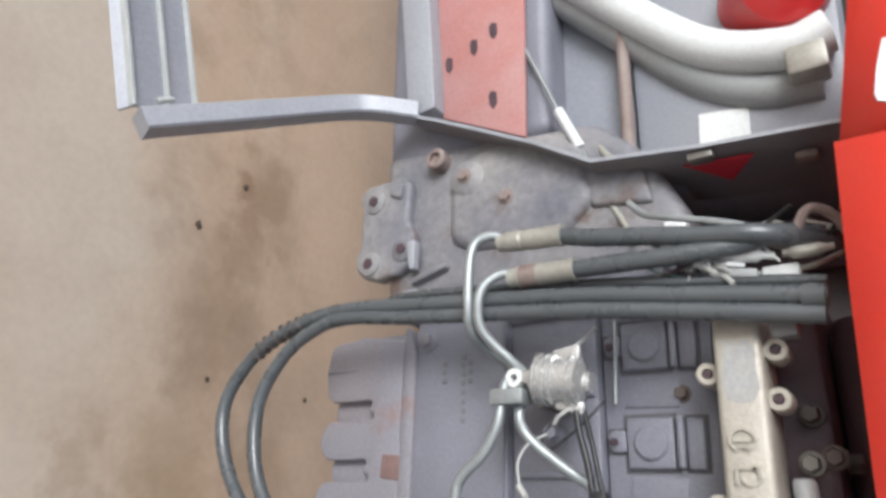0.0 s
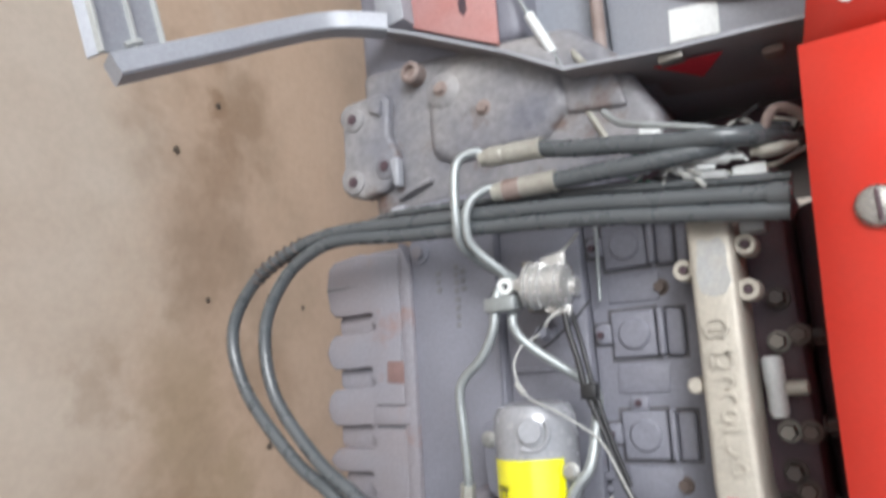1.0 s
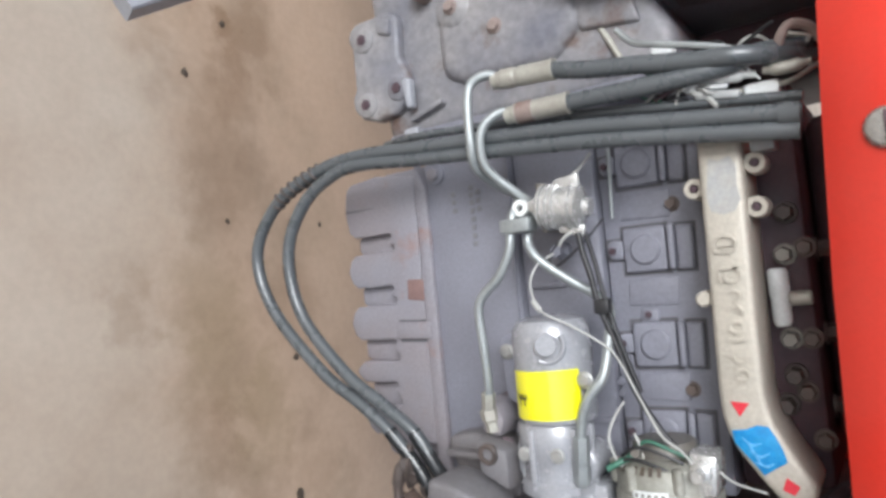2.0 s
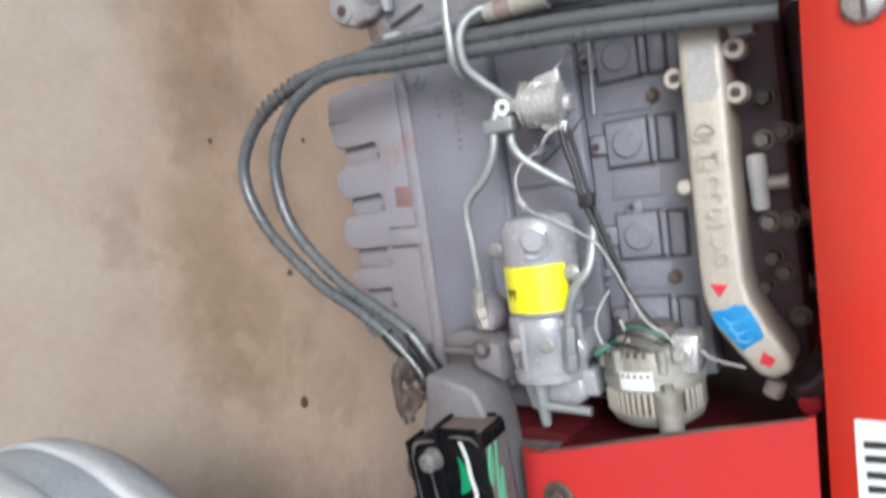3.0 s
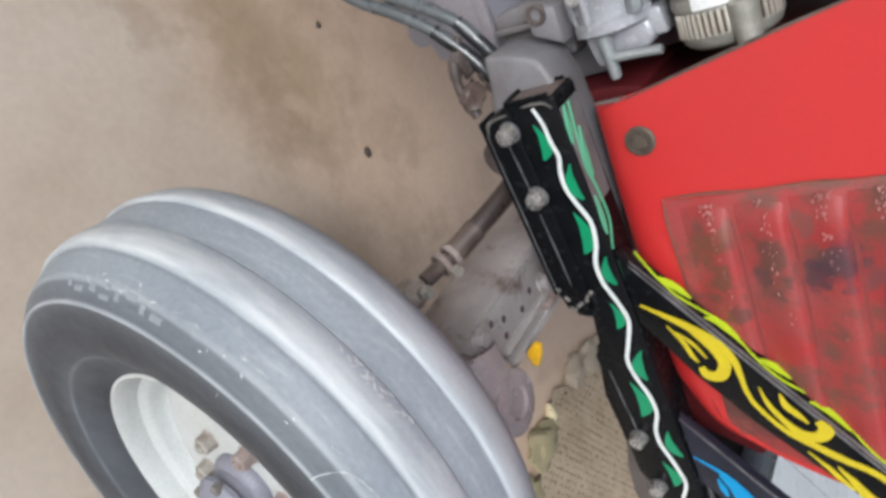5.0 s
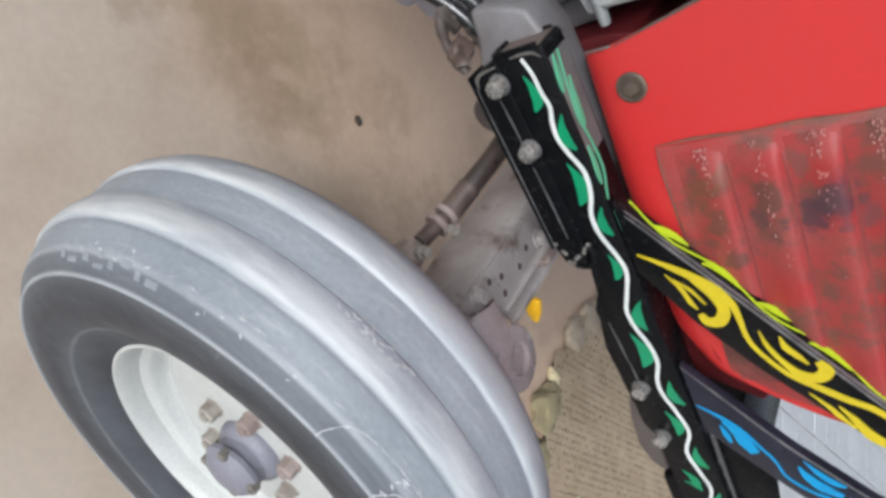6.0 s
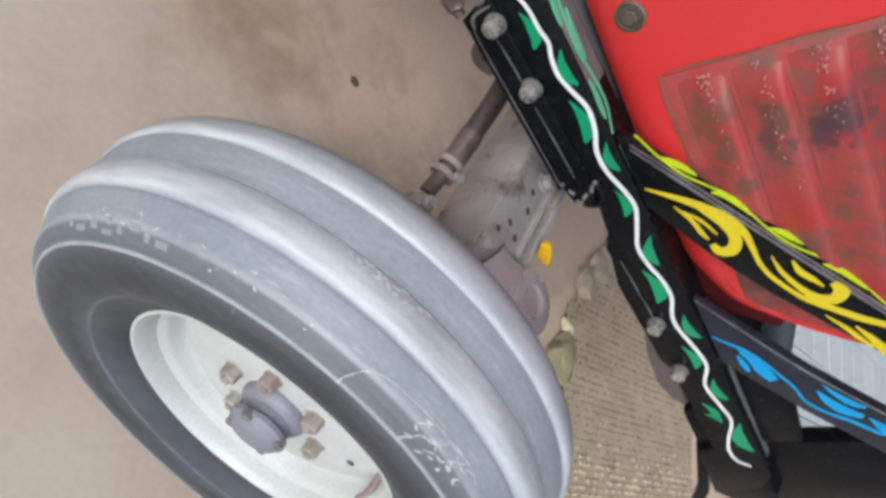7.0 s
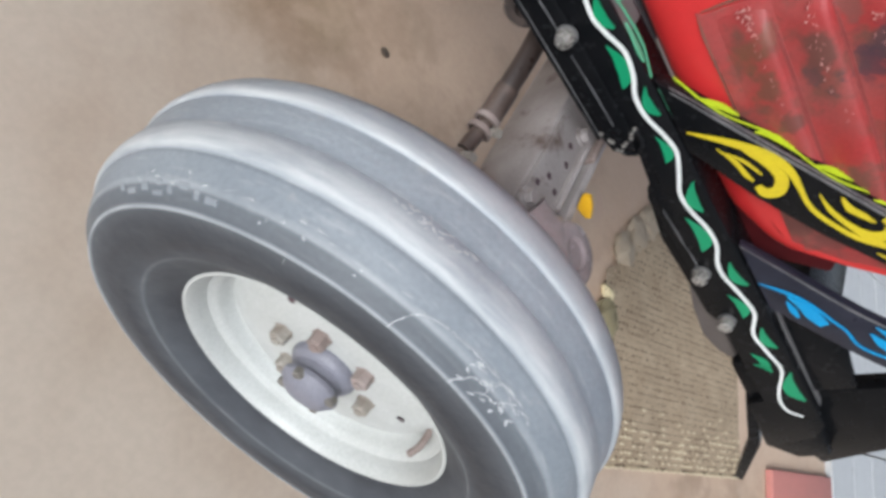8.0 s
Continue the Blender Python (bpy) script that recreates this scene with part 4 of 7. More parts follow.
MARKS = [loop(-0.1295, 1.079, 0.0105, 0.0115, 20, 330), [(-0.1295, 1.071), (-0.1295, 1.087)], [(-0.1235, 1.075), (-0.1235, 1.083)],
         [(-0.104, 1.070), (-0.089, 1.070)], [(-0.104, 1.070), (-0.104, 1.091)], loop(-0.097, 1.083, 0.0075, 0.0085, -80, 170)]
for k, x in enumerate((-0.074, -0.057, -0.040, -0.026, -0.008, 0.012)):
    MARKS.append(loop(x, 1.0815, 0.0058, 0.0072, 60 * k, 60 * k + (250, 190, 300)[k % 3]) if k != 3 else [(x, 1.073), (x, 1.090)])
for pts in MARKS:
    part("raised_mark", strip(pts, 0.0030, SIDE, 0.2605, 0.2655, 3), M_MANI, manifold, smooth=False)
part("wiped_patch", side([(-0.226, 1.072), (-0.222, 1.083), (-0.226, 1.094), (-0.214, 1.100), (-0.195, 1.098), (-0.178, 1.101), (-0.166, 1.094), (-0.163, 1.082), (-0.168, 1.069), (-0.185, 1.066), (-0.205, 1.069)], -0.2625, -0.2605), M_WIPED, manifold, "wiped grey patch")
part("paint_mark", side([(0.040, 1.066), (0.042, 1.085), (0.056, 1.074)], -0.2635, -0.2622), M_REDTAG, manifold, "red triangular paint mark")
part("blue_tape", side([(0.071, 1.064), (0.070, 1.078), (0.065, 1.090), (0.066, 1.101), (0.078, 1.108), (0.090, 1.113), (0.103, 1.116), (0.110, 1.104), (0.118, 1.092), (0.108, 1.085), (0.096, 1.075), (0.084, 1.066)], -0.2645, -0.262, 0.0006), M_BLUETAG, manifold, "crumpled blue tape")
for pts in ([(0.078, 1.074), (0.086, 1.083), (0.084, 1.093)], [(0.092, 1.080), (0.098, 1.090), (0.094, 1.100)], [(0.104, 1.085), (0.108, 1.096), (0.104, 1.104)], [(0.082, 1.078), (0.095, 1.085), (0.106, 1.090)]):
    part("tape_crease", strip(pts, [0.0008, 0.0024, 0.0008], SIDE, 0.2640, 0.2652), M_TAPECREASE, manifold, smooth=False)
part("paint_mark", side([(0.119, 1.113), (0.128, 1.125), (0.137, 1.119), (0.132, 1.108)], -0.2635, -0.2622), M_REDTAG, manifold)
part("elbow_stud", cyl((0.160, -0.235, 1.120), (0.178, -0.235, 1.112), 0.011), M_RUST, manifold)
part("elbow_clamp", lathe([(0.03, 0), (0.034, 0.004), (0.034, 0.014), (0.03, 0.018), (0.02, 0.018), (0.02, 0)], basis((0.155, -0.21, 1.15), (0.8, 0.2, 0.6)), 24, closed=True), M_DARK, manifold)
part("red_plug", lathe([(0.012, 0), (0.014, 0.004), (0.012, 0.014), (0, 0.018)], basis((0.187, -0.22, 1.150), OUT), 16), M_REDTAG, tractor)

# power steering pump with round reservoir
PC = (0, -0.262, 0.860)
pump = part("steering_pump", lathe([(0.0, -0.066), (0.028, -0.065), (0.042, -0.060), (0.048, -0.050), (0.0495, -0.036), (0.0495, 0.058), (0.047, 0.063), (0, 0.063)], basis(PC, AX), 48), M_PUMP, tractor, "grey steering pump with round reservoir")
part("pump_body", lathe([(0.044, 0.064), (0.047, 0.068), (0.047, 0.105), (0.044, 0.11), (0.044, 0.135), (0.05, 0.14), (0.05, 0.15), (0.035, 0.156), (0, 0.156)], basis((0, -0.258, 0.852), AX), 40), M_PUMP, pump)
part("pump_flange", side([(0.092, 0.80), (0.118, 0.79), (0.14, 0.80), (0.14, 0.90), (0.118, 0.91), (0.098, 0.90)], -0.268, -0.20, 0.008, seg=3), M_PUMP, pump)
part("pump_neck", side([(0.150, 0.832), (0.178, 0.84), (0.188, 0.85), (0.188, 0.89), (0.175, 0.905), (0.15, 0.90)], -0.275, -0.21, 0.008, seg=3), M_PUMP, pump)
part("pump_arm", tube([(0.184, -0.287, 0.847), (0.186, -0.287, 0.88), (0.189, -0.287, 0.912)], 0.0062, n=4), M_PIPE, pump)
part("pump_spigot", cyl((0.15, -0.288, 0.846), (0.212, -0.283, 0.846), 0.010, 0.007), M_PIPE, pump)
for d in (0.72, 1.9, 2.6):
    c = Vector((0.118, -0.258, 0.852)) + 0.046 * Vector((0, -math.cos(d - 1), math.sin(d - 1)))
    part("casting_rib", box(0.07, 0.15, c.y - 0.004, c.y + 0.004, c.z - 0.004, c.z + 0.004, 0.002), M_PUMP, pump)
bolts("pump_bolt", [(0.10, -0.302, 0.828), (0.10, -0.302, 0.872)], (0, -1, 0.1), 0.006, 0.007, M_STEEL, pump)
N1 = Vector((0, -math.cos(radians(18)), math.sin(radians(18))))
part("filler_cap", lathe([(0.0145, -0.004), (0.0145, 0.004), (0.0125, 0.006), (0, 0.006)], basis(Vector((-0.033, -0.262, 0.860)) + N1 * 0.0495, N1), 24), M_PUMP, pump)
part("cap_ring", tube([Vector((-0.033, -0.262, 0.860)) + N1 * 0.0505 + 0.021 * Vector((math.cos(a), 0.3 * math.sin(a), 0.95 * math.sin(a))) for a in [radians(q) for q in range(-30, 121, 25)]], 0.003, 8, 3), M_PUMP, pump)


# box-shaped lower casting with upright ribs
part("pump_foot", side([(0.150, 0.812), (0.196, 0.822), (0.196, 0.842), (0.150, 0.842)], -0.272, -0.205, 0.004), M_PUMP, pump)
part("pump_foot", side([(0.142, 0.872), (0.176, 0.876), (0.176, 0.918), (0.142, 0.914)], -0.268, -0.205, 0.004), M_PUMP, pump)
for z in (0.812, 0.832, 0.874, 0.894):
    part("pump_rib", side([(0.068, z - 0.003), (0.138, z - 0.003), (0.138, z + 0.003), (0.068, z + 0.003)], -0.303 + 4 * abs(z - 0.852) ** 1.6, -0.25, 0.002), M_PUMP, pump)


def shell(c, r, x0, x1, a0, a1, t=0.0006, n=24):
    """A thin label wrapped round a cylinder along x; angles from straight out, up positive."""
    b = bmesh.new()
    rows = []
    for k in range(n + 1):
        a = radians(a0 + (a1 - a0) * k / n)
        d = Vector((0, -math.cos(a), math.sin(a)))
        rows.append([b.verts.new(Vector((x, c[1], c[2])) + d * rr) for rr in (r, r + t) for x in (x0, x1)])
    for p, q in zip(rows, rows[1:]):
        b.faces.new((p[2], p[3], q[3], q[2]))
        b.faces.new((p[0], p[2], q[2], q[0]))
        b.faces.new((p[1], q[1], q[3], p[3]))
    return b


part("yellow_label", shell(PC, 0.0498, -0.002, 0.057, -66, 60), M_LABEL, pump, "glossy yellow sticker with a dark mark")
for a, x0, x1 in ((-38.0, 0.026, 0.032), (-35.0, 0.030, 0.040), (-32.0, 0.026, 0.033), (-27.5, 0.026, 0.033), (-24.5, 0.030, 0.040), (-21.5, 0.026, 0.032)):
    part("label_mark", shell(PC, 0.0505, x0, x1, a - 1.4, a + 1.4, n=3), M_WIRE, pump)
part("side_bracket", side([(-0.042, 0.787), (-0.034, 0.780), (0.042, 0.784), (0.05, 0.797), (0.05, 0.81), (-0.03, 0.81), (-0.042, 0.802)], -0.255, -0.19, 0.006), M_CAST, tractor)
bolts("bracket_bolt", [(0.012, -0.290, 0.912), (-0.02, -0.256, 0.792)], OUT, 0.007, 0.006, M_STEEL, pump)

# front timing case and support casting
part("timing_case", box(0.176, 0.225, -0.19, 0.19, 0.62, 0.80, 0.01), M_CASTING, tractor)
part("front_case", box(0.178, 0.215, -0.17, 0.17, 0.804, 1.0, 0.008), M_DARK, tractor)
b = side([(0.092, 0.72), (0.096, 0.75), (0.102, 0.782), (0.125, 0.79), (0.175, 0.785), (0.18, 0.70), (0.11, 0.675), (0.096, 0.68)], -0.245, -0.19, 0.008, seg=3)
support = part("front_support", b, M_CASTING, tractor, "grey cast front axle support")
b = side([(0.128, 0.705), (0.133, 0.735), (0.145, 0.77), (0.152, 0.782), (0.19, 0.795), (0.255, 0.80), (0.40, 0.80), (0.40, 0.70), (0.20, 0.69), (0.17, 0.70)], -0.345, -0.262, 0.008, seg=3)
part("support_beam", b, M_CASTING, support)
bolts("core_plug", [(0.155, -0.2455, 0.752)], OUT, 0.010, 0.006, M_DARK, support, washer=True)
part("support_rib", side([(0.112, 0.68), (0.122, 0.68), (0.128, 0.785), (0.118, 0.785)], -0.262, -0.24, 0.004), M_CASTING, support)
part("support_web", side([(0.085, 0.755), (0.13, 0.76), (0.15, 0.80), (0.10, 0.80)], -0.30, -0.24, 0.005), M_CASTING, support)
part("socket_rim", lathe([(0.014, -0.002), (0.014, 0.003), (0.012, 0.005), (0.008, 0.005), (0.0075, 0.0), (0, 0.0)], basis((0.104, -0.2995, 0.774), OUT), 22), M_GRIME, support)
bolts("support_bolt", [(0.108, -0.262, 0.778)], (0, -1, 0.25), 0.012, 0.012, M_DARK, support)
b = side([(0.040, 0.755), (0.085, 0.750), (0.09, 0.778), (0.07, 0.785), (0.045, 0.775)], -0.272, -0.2, 0.006)
part("hose_block", b, M_SUMP, tractor, "tan hydraulic union block")
# grimy linkage hanging under the support
def lump(name, c, r, mat, seed):
    """A small rough casting caked in grease."""
    b = bmesh.new()
    bmesh.ops.create_icosphere(b, subdivisions=3, radius=1.0)
    o = Vector((seed * 1.7, seed * 0.9, 2.0))
    for v in b.verts:
        k = 1 + 0.5 * noise.noise(v.co * 1.5 + o) + 0.25 * noise.noise(v.co * 4 + o)
        v.co = Vector(c) + Vector((v.co.x * r[0], v.co.y * r[1], v.co.z * r[2])) * k
    return part(name, b, mat, tractor)


part("linkage", tube([(0.10, -0.29, 0.645), (0.135, -0.30, 0.628), (0.175, -0.30, 0.622), (0.215, -0.295, 0.632)], [0.006, 0.009, 0.007, 0.008], n=7), M_GRIME, tractor, "greasy brown linkage rod")
lump("linkage_boss", (0.135, -0.29, 0.64), (0.022, 0.02, 0.014), M_GRIME, 1)
lump("linkage_boss", (0.185, -0.29, 0.632), (0.020, 0.02, 0.018), M_LINK, 2)
lump("linkage_boss", (0.165, -0.275, 0.665), (0.03, 0.02, 0.016), M_GRIME, 3)
part("pivot_lug", lathe([(0.03, 0), (0.03, 0.05), (0.024, 0.055), (0.012, 0.055), (0.012, 0.03), (0, 0.03)], basis((0.272, -0.27, 0.662), (0.1, -1, 0)), 24), M_GRIME, tractor)

# pipes of the steering pump
part("pressure_pipe", tube([(-0.367, -0.29, 0.842), (-0.376, -0.297, 0.826), (-0.368, -0.304, 0.806), (-0.340, -0.308, 0.800), (-0.285, -0.308, 0.799), (-0.262, -0.298, 0.797), (-0.247, -0.276, 0.802), (-0.234, -0.258, 0.814), (-0.224, -0.254, 0.828), (-0.210, -0.268, 0.836), (-0.195, -0.282, 0.834), (-0.172, -0.286, 0.831), (-0.147, -0.288, 0.826), (-0.118, -0.288, 0.808), (-0.098, -0.288, 0.784), (-0.078, -0.288, 0.774), (-0.03, -0.286, 0.775), (0.02, -0.282, 0.774), (0.05, -0.272, 0.766)], 0.0062, n=6), M_PIPE, tractor, "silver steel hydraulic pipe")
part("return_pipe", tube([(-0.320, -0.29, 0.856), (-0.325, -0.296, 0.840), (-0.314, -0.304, 0.822), (-0.295, -0.307, 0.813), (-0.265, -0.303, 0.812), (-0.245, -0.292, 0.822), (-0.222, -0.276, 0.842), (-0.207, -0.262, 0.853), (-0.190, -0.264, 0.853), (-0.165, -0.278, 0.850), (-0.148, -0.277, 0.853), (-0.132, -0.272, 0.864), (-0.108, -0.262, 0.892), (-0.088, -0.25, 0.918), (-0.07, -0.25, 0.936), (-0.045, -0.27, 0.941), (0.005, -0.29, 0.936), (0.03, -0.297, 0.918), (0.058, -0.296, 0.905), (0.095, -0.292, 0.898)], 0.0062, n=6), M_PIPE, tractor, "silver steel hydraulic pipe")
part("pipe_clamp", box(-0.190, -0.172, -0.297, -0.27, 0.821, 0.863, 0.003), M_PIPE, tractor)
part("pipe_nut", lathe([(0.0095, 0), (0.0095, 0.03), (0.008, 0.034), (0, 0.034)], basis((0.078, -0.294, 0.901), (1, 0.05, -0.1)), 6), M_PIPE, tractor)
part("pipe_nut", lathe([(0.010, 0), (0.010, 0.022), (0.007, 0.026), (0, 0.026)], basis((0.112, -0.29, 0.897), (1, 0.05, -0.1)), 6), M_PIPE, tractor)
part("pipe_nut", lathe([(0.0095, 0), (0.0095, 0.026), (0.008, 0.03), (0, 0.03)], basis((0.030, -0.279, 0.771), (1, 0.2, -0.2)), 6), M_FITTING, tractor)
part("pipe_union", lathe([(0.013, 0), (0.013, 0.014), (0.010, 0.017), (0.010, 0.03), (0, 0.03)], basis((0.052, -0.272, 0.765), (1, 0.1, 0.1)), 6), M_FITTING, tractor, "tan brass pipe union")


def ferrule(p, q, rust):
    p, q = Vector(p), Vector(q)
    h = (q - p).length
    f = part("hose_ferrule", lathe([(0.007, -0.012), (0.011, -0.010), (0.011, 0), (0.0128, 0.002), (0.0128, h * 0.28), (0.0116, h * 0.3), (0.0116, h * 0.36), (0.0128, h * 0.38), (0.0128, h - 0.006), (0.0136, h - 0.004), (0.0136, h), (0.011, h)], basis(p, q - p), 20), M_FITTING, tractor)
    if rust:
        part("rust_band", lathe([(0.0131, h * 0.08), (0.0134, h * 0.1), (0.0134, h * 0.36), (0.0131, h * 0.38)], basis(p, q - p), 20, cap=False), M_RUST, f)


ferrule((-0.367, -0.29, 0.842), (-0.362, -0.29, 0.916), False)
ferrule((-0.320, -0.29, 0.856), (-0.318, -0.29, 0.930), True)
part("steering_hose", tube([(-0.362, -0.29, 0.912), (-0.351, -0.29, 0.955), (-0.342, -0.29, 1.01), (-0.330, -0.288, 1.075), (-0.324, -0.28, 1.13), (-0.32, -0.2, 1.20)], 0.0106), M_RUBBER, tractor, "black rubber steering hose")
part("steering_hose", tube([(-0.318, -0.29, 0.926), (-0.316, -0.29, 0.985), (-0.315, -0.288, 1.045), (-0.318, -0.28, 1.10), (-0.328, -0.265, 1.14), (-0.335, -0.2, 1.20)], 0.0106), M_RUBBER, tractor, "black rubber steering hose")

# the two hoses that loop under the engine to the front
OUTER = [(-0.254, -0.285, 1.172), (-0.272, -0.287, 1.04), (-0.288, -0.29, 0.915), (-0.307, -0.29, 0.70), (-0.313, -0.297, 0.60), (-0.303, -0.30, 0.52), (-0.268, -0.30, 0.432), (-0.195, -0.30, 0.376), (-0.103, -0.30, 0.402), (-0.003, -0.30, 0.497), (0.04, -0.298, 0.56), (0.082, -0.295, 0.612), (0.125, -0.29, 0.647), (0.172, -0.28, 0.672), (0.21, -0.25, 0.69)]
INNER = [(-0.236, -0.285, 1.168), (-0.255, -0.287, 1.04), (-0.271, -0.29, 0.915), (-0.291, -0.29, 0.70), (-0.30, -0.297, 0.61), (-0.294, -0.30, 0.555), (-0.26, -0.30, 0.49), (-0.19, -0.30, 0.447), (-0.093, -0.30, 0.463), (-0.003, -0.30, 0.541), (0.04, -0.298, 0.60), (0.081, -0.295, 0.654), (0.12, -0.29, 0.677), (0.155, -0.28, 0.692), (0.20, -0.25, 0.70)]
outer_hose = part("loop_hose", tube(OUTER, 0.0096), M_RUBBER, tractor, "black rubber hydraulic hose in a loop")
inner_hose = part("loop_hose", tube(INNER, 0.0096), M_RUBBER, tractor, "black rubber hydraulic hose in a loop")
# front ends: less dust, and their shade put into a darker rubber
for hose, run in ((outer_hose, OUTER), (inner_hose, INNER)):
    part("hose_end", tube(run[11:], 0.0102), M_HOSESHADE, hose, "less dusty end of the hose with shade in its black")
part("loop_hose", tube([(x - 0.02, y + 0.02, z) for x, y, z in OUTER[:4]] + [(-0.33, -0.25, 0.62)], 0.006), M_RUBBER, tractor, "black rubber hydraulic hose")
# wire guard wound round a stretch of the outer hose
curve = smooth_line([Vector(p) for p in OUTER], 40)
stretch = [p for p in curve if 0.43 < p.z < 0.53 and p.x < -0.2]
helix = []
for k, p in enumerate(stretch):
    t = (stretch[min(k + 1, len(stretch) - 1)] - stretch[max(k - 1, 0)]).normalized()
    u = t.orthogonal().normalized()
    a = k * 0.95
    helix.append(p + 0.0108 * (u * math.cos(a) + t.cross(u) * math.sin(a)))
part("wire_guard", tube(helix, 0.0021, 5, 4), M_GRIME, outer_hose)

# stop solenoid and wiring
SOL = basis((-0.204, -0.276, 0.846), (0.13, 0.04, 1))
b = lathe([(0.0, 0.004), (0.006, 0.004), (0.006, 0.020), (0.016, 0.021), (0.016, 0.026), (0.026, 0.027), (0.028, 0.029), (0.028, 0.032), (0.025, 0.033), (0.025, 0.036), (0.029, 0.037), (0.029, 0.041), (0.026, 0.042), (0.026, 0.045), (0.028, 0.046), (0.028, 0.049), (0.025, 0.050), (0.025, 0.064), (0.028, 0.065), (0.028, 0.069), (0.025, 0.070), (0.025, 0.073), (0.027, 0.074), (0.027, 0.077), (0.022, 0.080), (0.012, 0.083), (0.011, 0.09), (0, 0.09)], SOL, 32)
sol = part("stop_solenoid", b, M_BRIGHT, tractor, "bright ribbed steel stop solenoid")
part("solenoid_eye", lathe([(0.0045, -0.004), (0.0105, -0.004), (0.011, 0.0), (0.0105, 0.004), (0.0045, 0.004)], basis((-0.203, -0.280, 0.846), OUT), 22, closed=True), M_WHITE, sol)
part("eye_shank", side([(-0.214, 0.872), (-0.208, 0.853), (-0.198, 0.853), (-0.192, 0.872)], -0.283, -0.274, 0.002), M_BRIGHT, sol)
part("solenoid_lug", side([(-0.232, 0.893), (-0.222, 0.888), (-0.214, 0.925), (-0.236, 0.925)], -0.279, -0.270, 0.003), M_BRIGHT, sol)
part("solenoid_lug", side([(-0.176, 0.893), (-0.166, 0.893), (-0.157, 0.925), (-0.172, 0.928)], -0.279, -0.270, 0.003), M_BRIGHT, sol)
part("solenoid_bracket", side([(-0.232, 0.866), (-0.168, 0.870), (-0.170, 0.882), (-0.230, 0.880)], -0.276, -0.20, 0.003), M_DULL, sol)
part("fuel_union", lathe([(0.012, 0), (0.012, 0.012), (0.008, 0.016), (0.008, 0.03), (0, 0.03)], basis((-0.145, -0.225, 0.875), OUT), 6), M_CAST, tractor)
part("engine_wire", tube([(-0.163, -0.278, 0.918), (-0.14, -0.278, 0.921), (-0.11, -0.278, 0.928), (-0.075, -0.278, 0.934), (-0.03, -0.275, 0.948), (0.03, -0.272, 0.966), (0.077, -0.27, 0.992), (0.100, -0.27, 1.012)], 0.0038), M_WIRE, tractor, "black sleeved engine wire")
part("engine_wire", tube([(-0.163, -0.274, 0.925), (-0.13, -0.27, 0.931), (-0.085, -0.27, 0.939), (-0.03, -0.27, 0.952), (0.03, -0.268, 0.97)], 0.003), M_WIRE, tractor)
part("white_wire", tube([(-0.142, -0.262, 0.876), (-0.130, -0.278, 0.860), (-0.112, -0.286, 0.852), (-0.095, -0.29, 0.854), (-0.078, -0.300, 0.865), (-0.068, -0.302, 0.877), (-0.054, -0.300, 0.905), (-0.036, -0.292, 0.930), (-0.017, -0.286, 0.950), (0.029, -0.284, 0.971), (0.075, -0.284, 0.993), (0.090, -0.284, 1.012), (0.108, -0.284, 1.026)], 0.0014), M_WIREW, tractor, "white engine wire")
part("wire_joint", tube([(-0.086, -0.297, 0.858), (-0.074, -0.302, 0.869)], 0.0036, n=3), M_WIREW, tractor)
part("white_wire", tube([(-0.165, -0.280, 0.912), (-0.158, -0.282, 0.900), (-0.150, -0.280, 0.893)], 0.0022), M_WIREW, tractor)
part("glow_wire", tube([(-0.262, -0.24, 0.93), (-0.246, -0.255, 0.922), (-0.232, -0.27, 0.912)], 0.0022), M_WIREW, tractor)
part("earth_strip", tube([(-0.30, -0.2, 0.938), (-0.259, -0.2, 0.938), (-0.18, -0.2, 0.934)], 0.0022, n=3), M_PIPE, tractor)
part("thin_cable", tube([(-0.163, -0.265, 0.90), (-0.15, -0.255, 0.875), (-0.135, -0.255, 0.866), (-0.125, -0.255, 0.874), (-0.15, -0.25, 0.91), (-0.178, -0.24, 0.936)], 0.0014), M_WIRE, tractor)
part("alternator_wire", tube([(0.040, -0.272, 0.950), (0.058, -0.278, 0.938), (0.079, -0.283, 0.931), (0.101, -0.286, 0.937), (0.112, -0.288, 0.946)], 0.0016), M_WIREW, tractor)
part("alternator_wire", tube([(0.074, -0.283, 0.962), (0.086, -0.285, 0.967), (0.097, -0.286, 0.962), (0.110, -0.29, 0.945)], 0.0018), M_WIREW, tractor)
part("alternator_wire", tube([(0.112, -0.27, 1.045), (0.126, -0.27, 1.062), (0.138, -0.26, 1.092)], 0.0012), M_WIREW, tractor)
part("wire_clip", box(-0.082, -0.064, -0.284, -0.268, 0.929, 0.948, 0.003), M_WIRE, tractor)

# alternator
AC = Vector((0.004, -0.245, 0.983))


def ring_dir(deg):
    a = radians(deg)
    return Vector((0, -math.cos(a), math.sin(a)))


